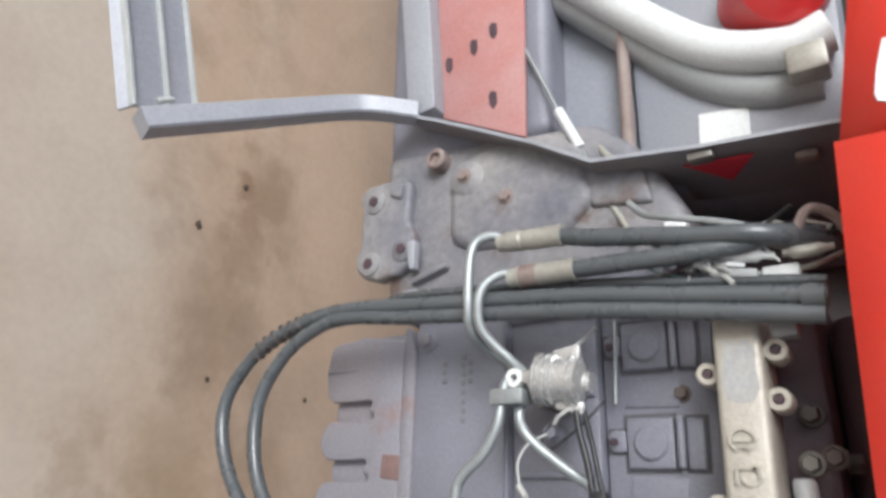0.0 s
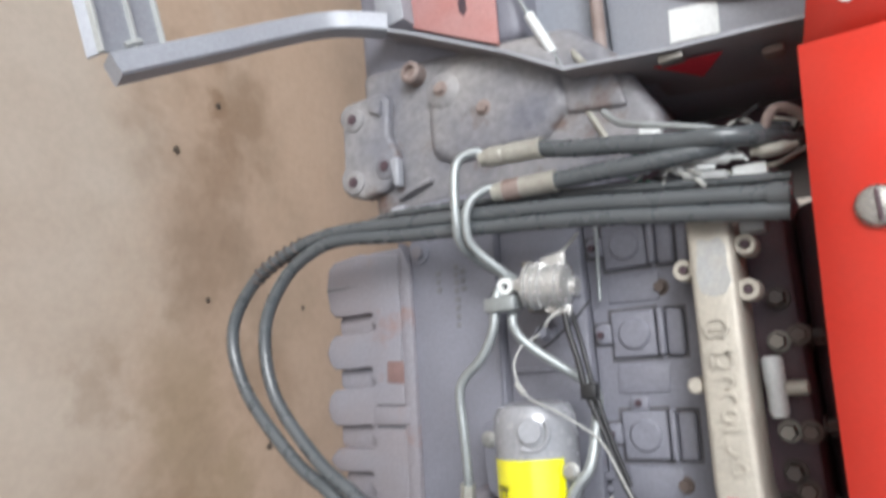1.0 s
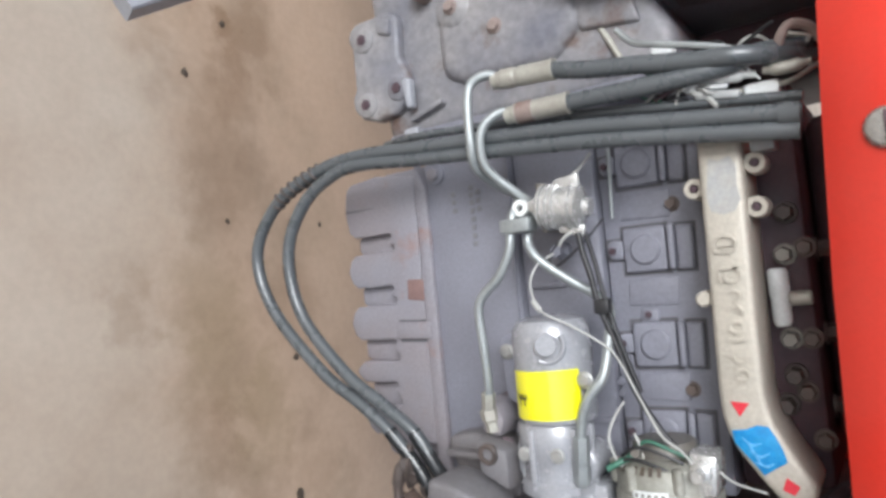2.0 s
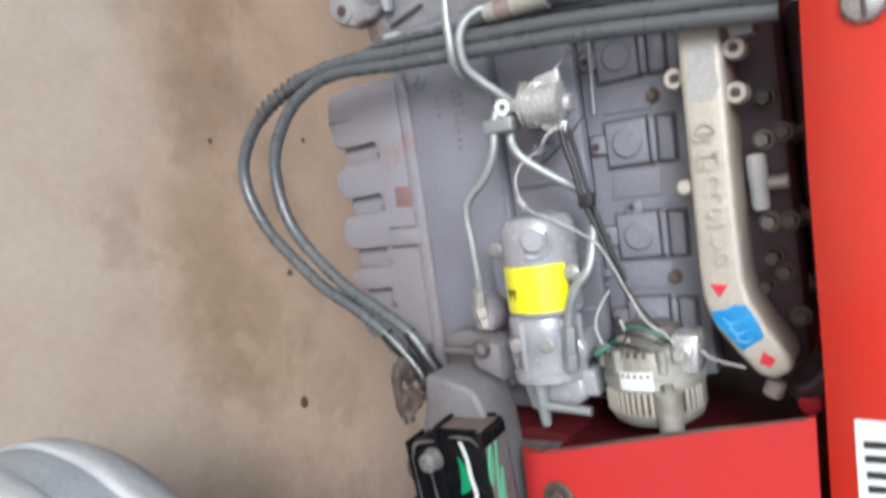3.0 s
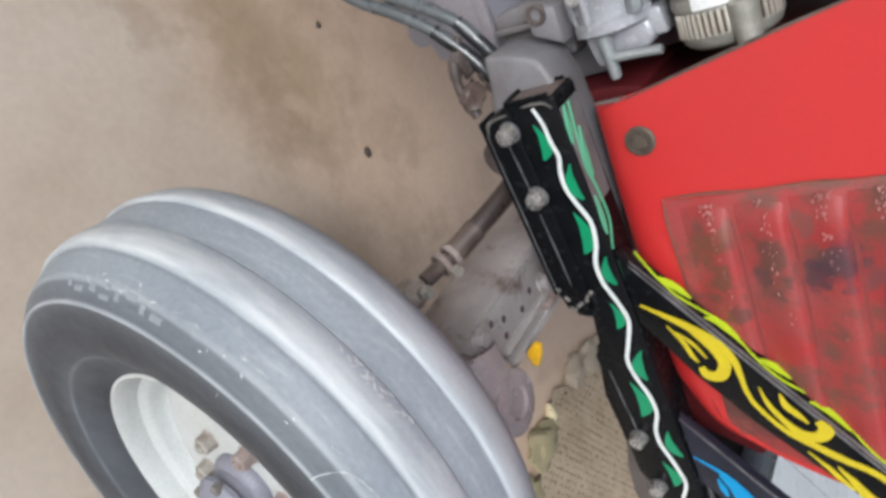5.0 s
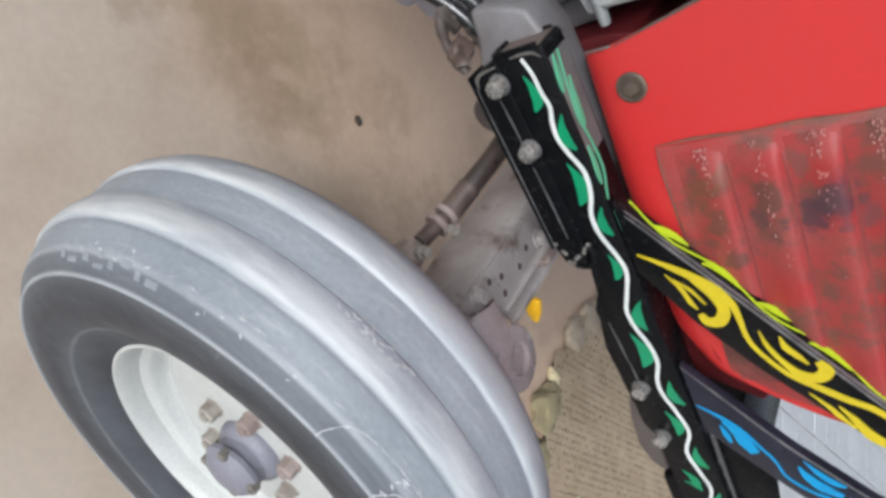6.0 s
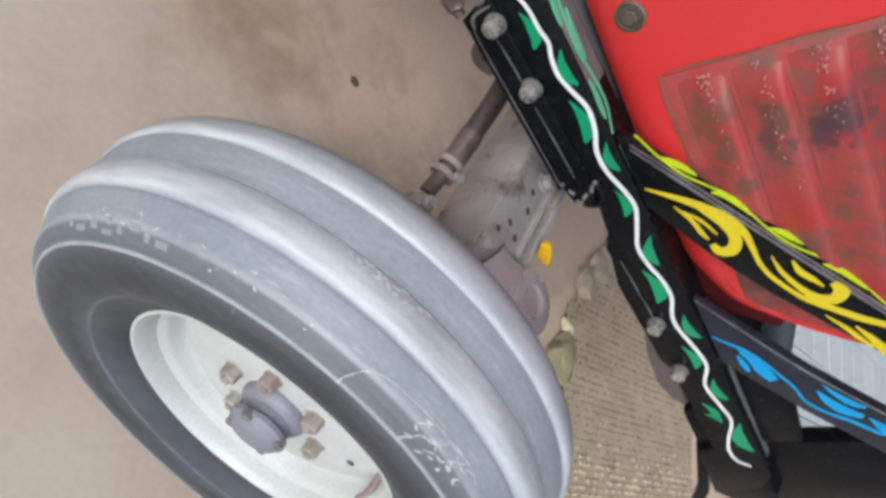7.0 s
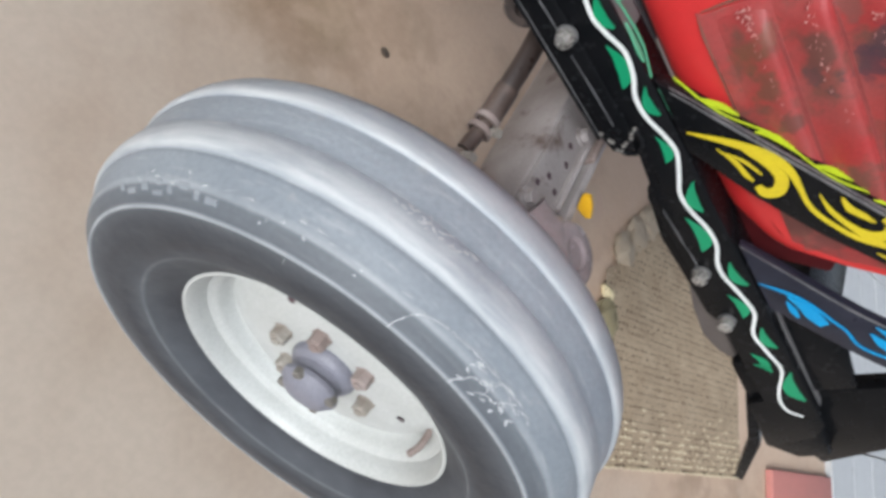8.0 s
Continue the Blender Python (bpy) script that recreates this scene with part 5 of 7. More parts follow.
alternator = part("alternator", lathe([(0.0, 0.092), (0.028, 0.092), (0.032, 0.100), (0.048, 0.102), (0.056, 0.108), (0.0585, 0.118), (0.0585, 0.138), (0.061, 0.140), (0.061, 0.150), (0.0585, 0.152), (0.0585, 0.182), (0.054, 0.194), (0.046, 0.20), (0, 0.20)], basis(AC, AX), 48), M_ALT, tractor, "weathered aluminium alternator")
part("rear_cover", lathe([(0.018, 0.084), (0.034, 0.084), (0.037, 0.088), (0.037, 0.10), (0.018, 0.10)], basis(AC, AX), 32), M_DULL, alternator)
for g0, g1, n in ((-56, 8, 10), (48, 70, 4)):
    for k in range(n):
        a = g0 + (g1 - g0) * k / (n - 1)
        d, d2 = ring_dir(a), ring_dir(a + 3.4)
        m = basis(AC + Vector((0.168, 0, 0)) + d * 0.0583, d, (1, 0, 0))
        part("vent_slot", slab([(-0.0019, -0.012), (0.0019, -0.012), (0.0019, 0.012), (-0.0019, 0.012)], m, 0.0, 0.0006), M_HOLE, alternator)
        m = basis(AC + Vector((0.168, 0, 0)) + d2 * 0.0583, d2, (1, 0, 0))
        part("vent_fin", slab([(-0.0017, -0.014), (0.0017, -0.014), (0.0017, 0.014), (-0.0017, 0.014)], m, 0.0, 0.0035, 0.0008), M_MANI, alternator)
for k in range(8):
    d = ring_dir(-58 + 9.5 * k)
    m = basis(AC + Vector((0.108, 0, 0)) + d * 0.0562, d + Vector((-0.5, 0, 0)), (1, 0, 0))
    part("rear_slot", slab([(-0.0022, -0.005), (0.0022, -0.005), (0.0022, 0.005), (-0.0022, 0.005)], m, 0.0, 0.0012), M_HOLE, alternator)
for a0 in (-70, -25, 28, 62):
    d = ring_dir(a0)
    part("casing_bolt_boss", cyl(AC + d * 0.058 + Vector((0.104, 0, 0)), AC + d * 0.058 + Vector((0.132, 0, 0)), 0.0065, seg=12), M_ALT, alternator)
d = ring_dir(29)
part("mounting_lug", cyl(AC + d * 0.060 + Vector((0.150, 0, 0)), AC + d * 0.060 + Vector((0.205, 0, 0)), 0.0165, 0.014, seg=18), M_ALT, alternator, "worn cast mounting lug")
part("lug_bolt", cyl(AC + d * 0.062 + Vector((0.143, 0, 0)), AC + d * 0.062 + Vector((0.152, 0, 0)), 0.008, seg=6), M_DULL, alternator)
part("rating_plate", shell(AC, 0.0613, 0.132, 0.154, -22, 16, n=10), M_PALE, alternator, "pale rating plate")
for k in range(5):
    part("plate_line", shell(AC, 0.0619, 0.135, 0.139, -19 + 7 * k, -15.5 + 7 * k, n=2), M_DULL, alternator)
part("terminal_block", side([(0.092, 1.018), (0.122, 1.016), (0.142, 1.024), (0.142, 1.046), (0.096, 1.050)], -0.282, -0.235, 0.006), M_BRIGHT, alternator)
part("terminal", lathe([(0.012, 0), (0.012, 0.012), (0.007, 0.014), (0.007, 0.028), (0, 0.028)], basis((0.112, -0.28, 1.033), OUT), 6), M_BRIGHT, alternator)
part("terminal", lathe([(0.009, 0), (0.009, 0.010), (0.006, 0.012), (0.006, 0.02), (0, 0.02)], basis((0.102, -0.27, 0.962), (-0.4, -1, 0)), 6), M_DULL, alternator)
part("green_connector", tube([(0.112, -0.30, 0.932), (0.105, -0.295, 0.945), (0.100, -0.285, 0.960)], 0.0036, n=4), M_GREENWIRE, alternator)
for k, (pts, mt) in enumerate((([(0.10, -0.285, 0.945), (0.088, -0.29, 0.965), (0.094, -0.29, 0.992), (0.105, -0.285, 1.015)], M_WIRE), ([(0.10, -0.28, 0.95), (0.082, -0.285, 0.975), (0.090, -0.285, 1.0), (0.10, -0.28, 1.02)], M_GREENWIRE),
                               ([(0.108, -0.29, 0.94), (0.10, -0.296, 0.958), (0.104, -0.298, 0.982), (0.112, -0.295, 1.0)], M_WIRE))):
    part("harness_wire", tube(pts, 0.0021, 8, 5), mt, alternator)

# radiator and dark core inside the nose
part("radiator", box(0.30, 0.37, -0.27, 0.27, 0.84, 1.19, 0.008), M_DARK, tractor)
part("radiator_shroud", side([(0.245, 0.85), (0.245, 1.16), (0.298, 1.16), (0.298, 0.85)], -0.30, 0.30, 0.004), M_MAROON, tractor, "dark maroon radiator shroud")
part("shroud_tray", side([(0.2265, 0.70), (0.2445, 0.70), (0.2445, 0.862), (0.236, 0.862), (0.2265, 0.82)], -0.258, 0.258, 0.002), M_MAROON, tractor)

# bonnet: right and left cheeks and a rounded top
def bonnet_section(z0, x):
    """Half outline of the bonnet at x, from the lower edge over the top to the other side."""
    top = 1.455 - 0.03 * (x + 0.38)
    r = 0.085
    pts = [(-0.333, z0)] + [(-0.333 + r - r * math.cos(radians(a)), top - r + r * math.sin(radians(a))) for a in range(0, 91, 15)]
    return pts + [(-y, z) for y, z in reversed(pts)]


b = bmesh.new()
rings = []
for x, z0 in ((-0.38, 1.2005), (-0.24, 1.191), (-0.086, 1.183), (0.13, 1.177), (0.42, 1.163), (0.70, 1.152), (0.93, 1.145)):
    rings.append([b.verts.new((x, y, z)) for y, z in bonnet_section(z0, x)])
for p, q in zip(rings, rings[1:]):
    for k in range(len(p) - 1):
        b.faces.new((p[k], p[k + 1], q[k + 1], q[k]))
bonnet = part("bonnet", b, M_REDTOP, tractor, "orange-red sheet metal bonnet")
solid = bonnet.modifiers.new("sheet", 'SOLIDIFY')
solid.thickness, solid.offset = 0.0035, 0.0
b = bmesh.new()
rings = []
for x, z0 in ((-0.375, 1.203), (-0.52, 1.232), (-0.62, 1.25)):
    rings.append([b.verts.new((x, y * 0.965, z - 0.008 if z > 1.3 else z)) for y, z in bonnet_section(z0, x)])
for p, q in zip(rings, rings[1:]):
    for k in range(len(p) - 1):
        b.faces.new((p[k], p[k + 1], q[k + 1], q[k]))
cowl = part("cowl", b, M_REDTOP, tractor, "orange-red cowl behind the bonnet")
solid = cowl.modifiers.new("sheet", 'SOLIDIFY')
solid.thickness, solid.offset = 0.0035, 0.0
part("cowl_decal", side([(-0.478, 1.254), (-0.450, 1.245), (-0.424, 1.239), (-0.416, 1.240), (-0.413, 1.246), (-0.420, 1.272), (-0.435, 1.30), (-0.478, 1.305)], -0.3255, -0.3235), M_PALE, cowl, "white decal")
bb = Vector((-0.217, -0.3355, 1.24))
part("bonnet_catch", lathe([(0.019, 0), (0.019, 0.003), (0.0165, 0.007), (0.0145, 0.008), (0, 0.0095)], basis(bb, OUT), 28), M_BOLTHEAD, bonnet, "dull steel bonnet catch")
part("catch_slot", box(bb.x - 0.014, bb.x + 0.014, bb.y - 0.0112, bb.y - 0.008, bb.z - 0.002, bb.z + 0.002, 0.0008), M_DARK, bonnet)
part("bonnet_decal", side([(0.165, 1.1985), (0.168, 1.26), (0.36, 1.255), (0.362, 1.191)], -0.3366, -0.3356), M_PALE, bonnet, "white bonnet decal with dark bars")
for k, x in enumerate((0.186, 0.200, 0.216, 0.230, 0.247, 0.263, 0.281, 0.297, 0.314, 0.33)):
    part("decal_bar", side([(x, 1.204), (x + 0.007, 1.204), (x + 0.007, 1.245), (x, 1.245)], -0.3374, -0.3367), M_REDTAG if k == 6 else M_WIRE, bonnet)

# nose: side panels with rolled lower edge, grille front
def nose_side(s, name):
    b = side([(0.226, 0.863), (0.167, 1.165), (0.862, 1.136), (0.846, 1.047), (0.803, 0.957), (0.766, 0.905), (0.735, 0.876), (0.68, 0.863), (0.45, 0.858)], -0.331, -0.326, 0.0)
    low = [(0.2285, -0.2959, 0.864), (0.34, -0.2959, 0.861), (0.45, -0.2959, 0.859), (0.58, -0.2959, 0.859), (0.68, -0.2959, 0.864), (0.733, -0.2959, 0.876), (0.764, -0.2959, 0.905), (0.801, -0.2959, 0.957), (0.844, -0.2959, 1.047), (0.860, -0.2959, 1.136)]
    line = smooth_line(low, 5)
    rows = []
    for i, p in enumerate(line):
        t = (line[min(i + 1, len(line) - 1)] - line[max(i - 1, 0)]).normalized()
        down = Vector((t.z, 0, -t.x))
        rows.append([b.verts.new(p + Vector((0.0097 * math.sin(radians(a)) if i == 0 else 0, -0.035 * math.cos(radians(a)), 0)) + down * 0.0499 * min(1.0, max(0.22, 1.0 - (p.x - 0.66) / 0.16)) * math.sin(radians(a))) for a in range(0, 91, 9)])
    for p, q in zip(rows, rows[1:]):
        for k in range(len(p) - 1):
            b.faces.new((p[k], p[k + 1], q[k + 1], q[k]))
    b.faces.new(rows[0])
    b.faces.new(rows[-1])
    if s < 0:
        bmesh.ops.scale(b, vec=(1, -1, 1), verts=b.verts)
    return part(name, b, M_RED, tractor, "red nose side panel with dirty louvres" if s > 0 else "")


nose = nose_side(1, "nose_panel")
nose_side(-1, "nose_panel")
part("nose_front", side([(0.79, 0.945), (0.836, 1.04), (0.856, 1.14), (0.81, 1.14), (0.77, 0.96)], -0.30, 0.30, 0.006), M_RED, tractor)
# added dark masses that stand in for the darkness inside the nose
part("nose_frame", side([(0.56, 0.79), (0.79, 0.80), (0.845, 0.90), (0.80, 0.93), (0.72, 0.872), (0.56, 0.868)], -0.284, 0.284, 0.006), M_MAROON, tractor, "dark maroon frame standing in for shade under the nose")
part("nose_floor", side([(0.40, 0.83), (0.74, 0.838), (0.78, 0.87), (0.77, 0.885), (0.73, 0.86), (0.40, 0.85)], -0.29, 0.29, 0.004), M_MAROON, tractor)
part("dusty_edge", strip([(0.2275, 0.866), (0.205, 0.97), (0.185, 1.07), (0.169, 1.158)], [0.002, 0.0042, 0.0034, 0.002], SIDE, 0.3290, 0.3318), M_LINK, nose, "dusty worn panel edge", smooth=False)
# louvred field
part("louvre_field", side([(0.368, 0.884), (0.362, 0.878), (0.735, 0.884), (0.780, 0.94), (0.824, 1.03), (0.842, 1.122), (0.375, 1.137), (0.366, 1.125)], -0.3345, -0.331, 0.002), M_REDDIRTSHADE, nose, "scuffed dirty louvred field with painted strut shade")


def louvre(z0, x0, x1):
    """One pressed louvre: a slope that rises to a rounded lip and drops, running out at both ends."""
    b = bmesh.new()
    across = ((0.0, 0.0), (0.15, 0.12), (0.35, 0.45), (0.55, 0.82), (0.68, 0.97), (0.78, 1.0), (0.86, 0.9), (0.91, 0.6), (0.945, 0.25), (0.97, 0.0))
    rows = []
    for k in range(25):
        x = x0 + (x1 - x0) * k / 24
        e = min((x - x0) / 0.03, (x1 - x) / 0.05, 1.0)
        e = e * e * (3 - 2 * e)
        rows.append([b.verts.new((x + 0.012 * s, -0.3343 - 0.0105 * e * h, z0 + 0.062 * s)) for s, h in across])
    for p, q in zip(rows, rows[1:]):
        for k in range(len(p) - 1):
            b.faces.new((p[k], p[k + 1], q[k + 1], q[k]))
    return b


rl = random.Random(9)
for z in (0.896, 0.9595, 1.0215, 1.0805):
    x1 = 0.748 + 0.42 * (z - 0.885)
    part("louvre", louvre(z, 0.374, x1), M_REDDIRTSHADE, nose)
    # darker red strip paints the shade at the foot of the lip
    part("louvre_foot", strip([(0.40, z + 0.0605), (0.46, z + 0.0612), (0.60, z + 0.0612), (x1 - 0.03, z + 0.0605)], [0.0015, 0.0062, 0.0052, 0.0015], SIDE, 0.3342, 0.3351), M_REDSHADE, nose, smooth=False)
    b = bmesh.new()
    for k in range(46):
        x = 0.374 + 0.20 * rl.random() ** 1.9
        zz = z + 0.036 + 0.03 * (x - 0.374) + rl.gauss(0, 0.0045)
        L, w = rl.uniform(0.001, 0.004) * rl.uniform(0.5, 1.6), rl.uniform(0.0005, 0.0015)
        join(b, strip([(x, zz), (x + L * 0.5, zz + rl.gauss(0, 0.0008)), (x + L, zz + rl.gauss(0, 0.001))], [0.0005, w, 0.0006], SIDE, 0.3405, 0.3433 + 0.0016 * rl.random(), 2))
    tagged(part("paint_chip", b, M_CHIPPED, nose, smooth=False), "pale chips along a louvre", kind="stuff")
for pts, w in (([(0.3645, 0.884), (0.3635, 0.93), (0.366, 0.99), (0.3655, 1.05), (0.370, 1.12)], [0.001, 0.0035, 0.0012, 0.004, 0.001]), ([(0.368, 0.8795), (0.40, 0.878), (0.46, 0.8785), (0.55, 0.8795)], [0.001, 0.004, 0.0015, 0.001])):
    part("edge_grime", strip(pts, w, SIDE, 0.3310, 0.3349), M_REDGRIME, nose, "grime along the pressed edge", smooth=False)
nb = Vector((0.282, -0.3312, 0.874))
part("nose_washer", lathe([(0.016, 0), (0.0195, 0.002), (0.0195, 0.004), (0.016, 0.0052), (0.0135, 0.002), (0, 0.002)], basis(nb, OUT), 28), M_HOLE, nose)
bolts("nose_bolt", [nb + Vector((0, -0.003, 0))], OUT, 0.0095, 0.007, M_HOLE, nose, washer=False)

# front guard
GA = math.atan(0.06)
GUARD = Matrix(((math.cos(GA), 0, math.sin(GA), 0), (math.sin(GA), 0, -math.cos(GA), -0.404), (0, 1, 0, 0), (0, 0, 0, 1)))
guard = tagged(new("front_guard"), "black front guard with painted leaves and scrolls")
guard.parent = tractor
RAIL = [(0.188, 0.735), (0.1865, 0.808), (0.190, 0.8118), (1.16, 0.818), (1.20, 0.79), (1.235, 0.70), (1.10, 0.70), (1.09, 0.735), (0.86, 0.735), (0.594, 0.728), (0.57, 0.742), (0.51, 0.75), (0.48, 0.73)]
part("guard_rail", slab(RAIL, GUARD, -0.062, 0.0, 0.004), M_BLACK, guard, "black guard rail painted with green leaves")
PL = [(0.197, 0.713), (0.189, 0.752), (0.46, 0.762), (0.50, 0.755), (0.505, 0.735), (0.497, 0.722), (0.465, 0.715), (0.344, 0.709), (0.235, 0.707)]
part("rail_plate", slab(PL, GUARD, -0.03, 0.009, 0.003), M_BLACK, guard)
part("plate_edge", slab([(0.197, 0.704), (0.47, 0.712), (0.47, 0.7145), (0.197, 0.7065)], GUARD, -0.03, 0.012, 0.001), M_BLACK, guard)
END = GUARD @ basis((0.1872, 0.768, -0.031), (-1, 0, 0), (0, 1, 0))
part("rail_end", slab([(-0.025, -0.024), (0.025, -0.024), (0.025, 0.038), (-0.025, 0.038)], END, -0.002, 0.0012, 0.001), M_RUSTDARK, guard, "rusty open end of the rail")
part("rail_collar", tube([END @ Vector((u, v, 0.002)) for u, v in ((-0.026, 0.034), (-0.027, -0.018), (-0.018, -0.027), (0.018, -0.027), (0.027, -0.018), (0.026, 0.034))], 0.0034, 8, 4), M_BLACK, guard)
part("worn_corner", strip([(0.216, 0.712), (0.203, 0.7155), (0.197, 0.726), (0.194, 0.748)], [0.001, 0.005, 0.004, 0.002], GUARD, 0.0085, 0.0098), M_DULL, guard, "bare worn metal corner", smooth=False)
part("worn_corner", strip([(0.192, 0.765), (0.191, 0.78), (0.193, 0.797), (0.201, 0.806)], [0.001, 0.004, 0.003, 0.001], GUARD, -0.0008, 0.0008), M_DULL, guard, smooth=False)
part("weld_bead", tube([GUARD @ Vector((u, v, 0.004)) for u, v in ((0.505, 0.735), (0.508, 0.755), (0.49, 0.768), (0.47, 0.764))], 0.005, 8, 6), M_BLACK, guard)
part("lower_bracket", slab([(0.60, 0.715), (0.62, 0.74), (0.90, 0.745), (0.93, 0.725), (0.88, 0.702), (0.70, 0.696)], GUARD, -0.055, -0.03, 0.004), M_BLACK, guard)
part("dusty_flange", slab([(0.80, 0.705), (0.825, 0.693), (0.875, 0.680), (0.945, 0.672), (0.99, 0.684), (1.02, 0.708), (0.90, 0.715)], GUARD, -0.05, -0.034, 0.004), M_FLANGE, guard, "dust-caked brown flange")
# thin pale strips paint the highlights along the plate's folds
for u0, v0, u1, v1 in ((0.236, 0.7345, 0.302, 0.7385), (0.338, 0.7385, 0.456, 0.7425), (0.215, 0.7095, 0.47, 0.7165), (0.70, 0.7465, 0.742, 0.748), (0.62, 0.742, 0.70, 0.7455)):
    part("worn_fold", strip([(u0, v0), ((u0 + u1) / 2, (v0 + v1) / 2 + 0.0005), (u1, v1)], [0.0006, 0.0022, 0.0008], GUARD, 0.0085 if u1 < 0.5 else -0.001, 0.0098 if u1 < 0.5 else 0.0012), M_EDGELIT, guard, smooth=False)
part("end_plate", slab([(1.10, 0.725), (1.13, 0.70), (1.24, 0.69), (1.275, 0.74), (1.26, 0.80), (1.17, 0.81)], GUARD, -0.05, -0.004, 0.004), M_BLACK, guard)
part("end_hook", slab([(1.09, 0.70), (1.105, 0.715), (1.26, 0.672), (1.40, 0.59), (1.385, 0.578), (1.24, 0.655)], GUARD, -0.04, -0.012, 0.003), M_BLACK, guard)
part("front_upright", slab([(1.10, 0.80), (1.08, 0.985), (1.19, 1.115), (1.24, 1.10), (1.262, 0.90), (1.33, 0.765), (1.27, 0.735)], GUARD, -0.065, -0.03, 0.004), M_BLACK, guard)
for u, v in ((0.217, 0.743), (0.311, 0.747), (0.757, 0.748), (0.869, 0.748)):
    h = 0.009 if u < 0.5 else 0.0
    m = GUARD @ Matrix.Translation((u, v, h))
    part("bolt_washer", lathe([(0.0145, 0), (0.0145, 0.0025), (0.0135, 0.003), (0, 0.003)], m, 24), M_DUSTBLACK, guard)
    part("guard_bolt", lathe([(0.0125, 0.003), (0.0125, 0.015), (0.011, 0.018), (0.0065, 0.0195), (0, 0.0205)], m, 10), M_BOLTHEAD, guard)
b = slab([(0.4145, 0.8175), (0.90, 1.1655), (0.985, 1.20), (0.840, 1.047), (0.795, 1.007), (0.706, 0.930), (0.623, 0.870), (0.530, 0.816)], GUARD, -0.030, -0.001, 0.003)
part("upper_strut", b, M_BLACK, guard, "black strut painted with yellow scrolls")
b = slab([(0.712, 0.8195), (0.719, 0.824), (0.792, 0.878), (0.877, 0.940), (0.982, 1.034), (1.20, 1.235), (1.26, 1.18), (1.023, 0.962), (0.973, 0.915), (0.883, 0.842), (0.852, 0.8185)], GUARD, -0.022, -0.005, 0.003)
part("lower_strut", b, M_BLACKBLUE, guard, "black strut painted with blue scrolls")
# pale line along the upper edge, a painted edge highlight
part("worn_ridge", strip([(0.716, 0.8205), (0.79, 0.874), (0.875, 0.936), (0.980, 1.030)], [0.001, 0.0022, 0.003, 0.002], GUARD, -0.0058, -0.0042), M_EDGELIT, guard, smooth=False)
part("gusset_plate", side([(0.885, 0.815), (0.925, 0.868), (0.985, 0.893), (1.075, 0.885), (1.085, 0.80)], -0.318, -0.306, 0.003), M_BLACK, guard)
part("cross_beam", box(1.0, 1.185, -0.325, 0.34, 0.70, 0.805, 0.008), M_BLACK, guard)

rg = random.Random(77)
for k in range(16):
    f = k / 15
    u, v = (0.462 + 0.045 * f, 0.716 + 0.022 * f) if k % 2 else (0.498 - 0.03 * f, 0.738 + 0.03 * f)
    p = GUARD @ Vector((u + rg.uniform(-0.004, 0.004), v + rg.uniform(-0.004, 0.004), 0.0095))
    part("weld_spatter", lathe([(0.0035, -0.002), (0.0032, 0.0005), (0.0018, 0.002), (0, 0.0024)], basis(p, (0.3, -1, 0.3)), 7), M_DULL if k % 3 else M_BLACK, guard)


def leaf(name, a, c, fat, bend, mat, m, h, parent):
    """A painted leaf, pointed at a and full at c."""
    a, c = Vector(a), Vector(c)
    d = c - a
    o = Vector((-d.y, d.x)) * bend
    pts = [a, a + d * 0.35 + o * 0.8, a + d * 0.7 + o, c]
    L = d.length
    return part(name, strip([tuple(p) for p in pts], [0.001, L * fat * 0.5, L * fat, L * fat * 0.95, 0.003], m, h - 0.0006, h + 0.0006), mat, parent, smooth=False)


WAVY = [(0.196, 0.780), (0.217, 0.786), (0.244, 0.788), (0.265, 0.791), (0.283, 0.786), (0.307, 0.784), (0.330, 0.790), (0.362, 0.801), (0.396, 0.797), (0.426, 0.786), (0.459, 0.786), (0.495, 0.797), (0.526, 0.802), (0.566, 0.789), (0.598, 0.778), (0.632, 0.781), (0.667, 0.791), (0.702, 0.792), (0.739, 0.780), (0.770, 0.779), (0.809, 0.789), (0.856, 0.796), (0.906, 0.778), (0.956, 0.786), (1.000, 0.793), (1.050, 0.774), (1.085, 0.764), (1.116, 0.768), (1.132, 0.789)]
part("white_vine", strip(WAVY, [0.004, 0.0056, 0.006, 0.0056, 0.006, 0.0056, 0.004], GUARD, 0.0, 0.0014, 5), M_WHITE, guard, "white painted vine", smooth=False)
LEAVES = [(0.217, 0.773, 0.266, 0.770, 1), (0.276, 0.802, 0.328, 0.803, -1), (0.345, 0.782, 0.410, 0.776, 1), (0.416, 0.804, 0.463, 0.805, -1), (0.494, 0.785, 0.539, 0.782, 1), (0.578, 0.805, 0.635, 0.797, -1), (0.642, 0.768, 0.711, 0.767, 1),
          (0.739, 0.798, 0.792, 0.808, -1), (0.810, 0.770, 0.864, 0.776, 1), (0.890, 0.796, 0.942, 0.804, -1), (0.985, 0.752, 1.005, 0.776, 1), (1.005, 0.806, 1.085, 0.806, -1), (0.955, 0.757, 1.0, 0.768, 1)]
for u0, v0, u1, v1, s in LEAVES:
    leaf("green_leaf", (u0, v0), (u1, v1), 0.30, 0.17 * s, M_GREEN, GUARD, 0.0006, guard)
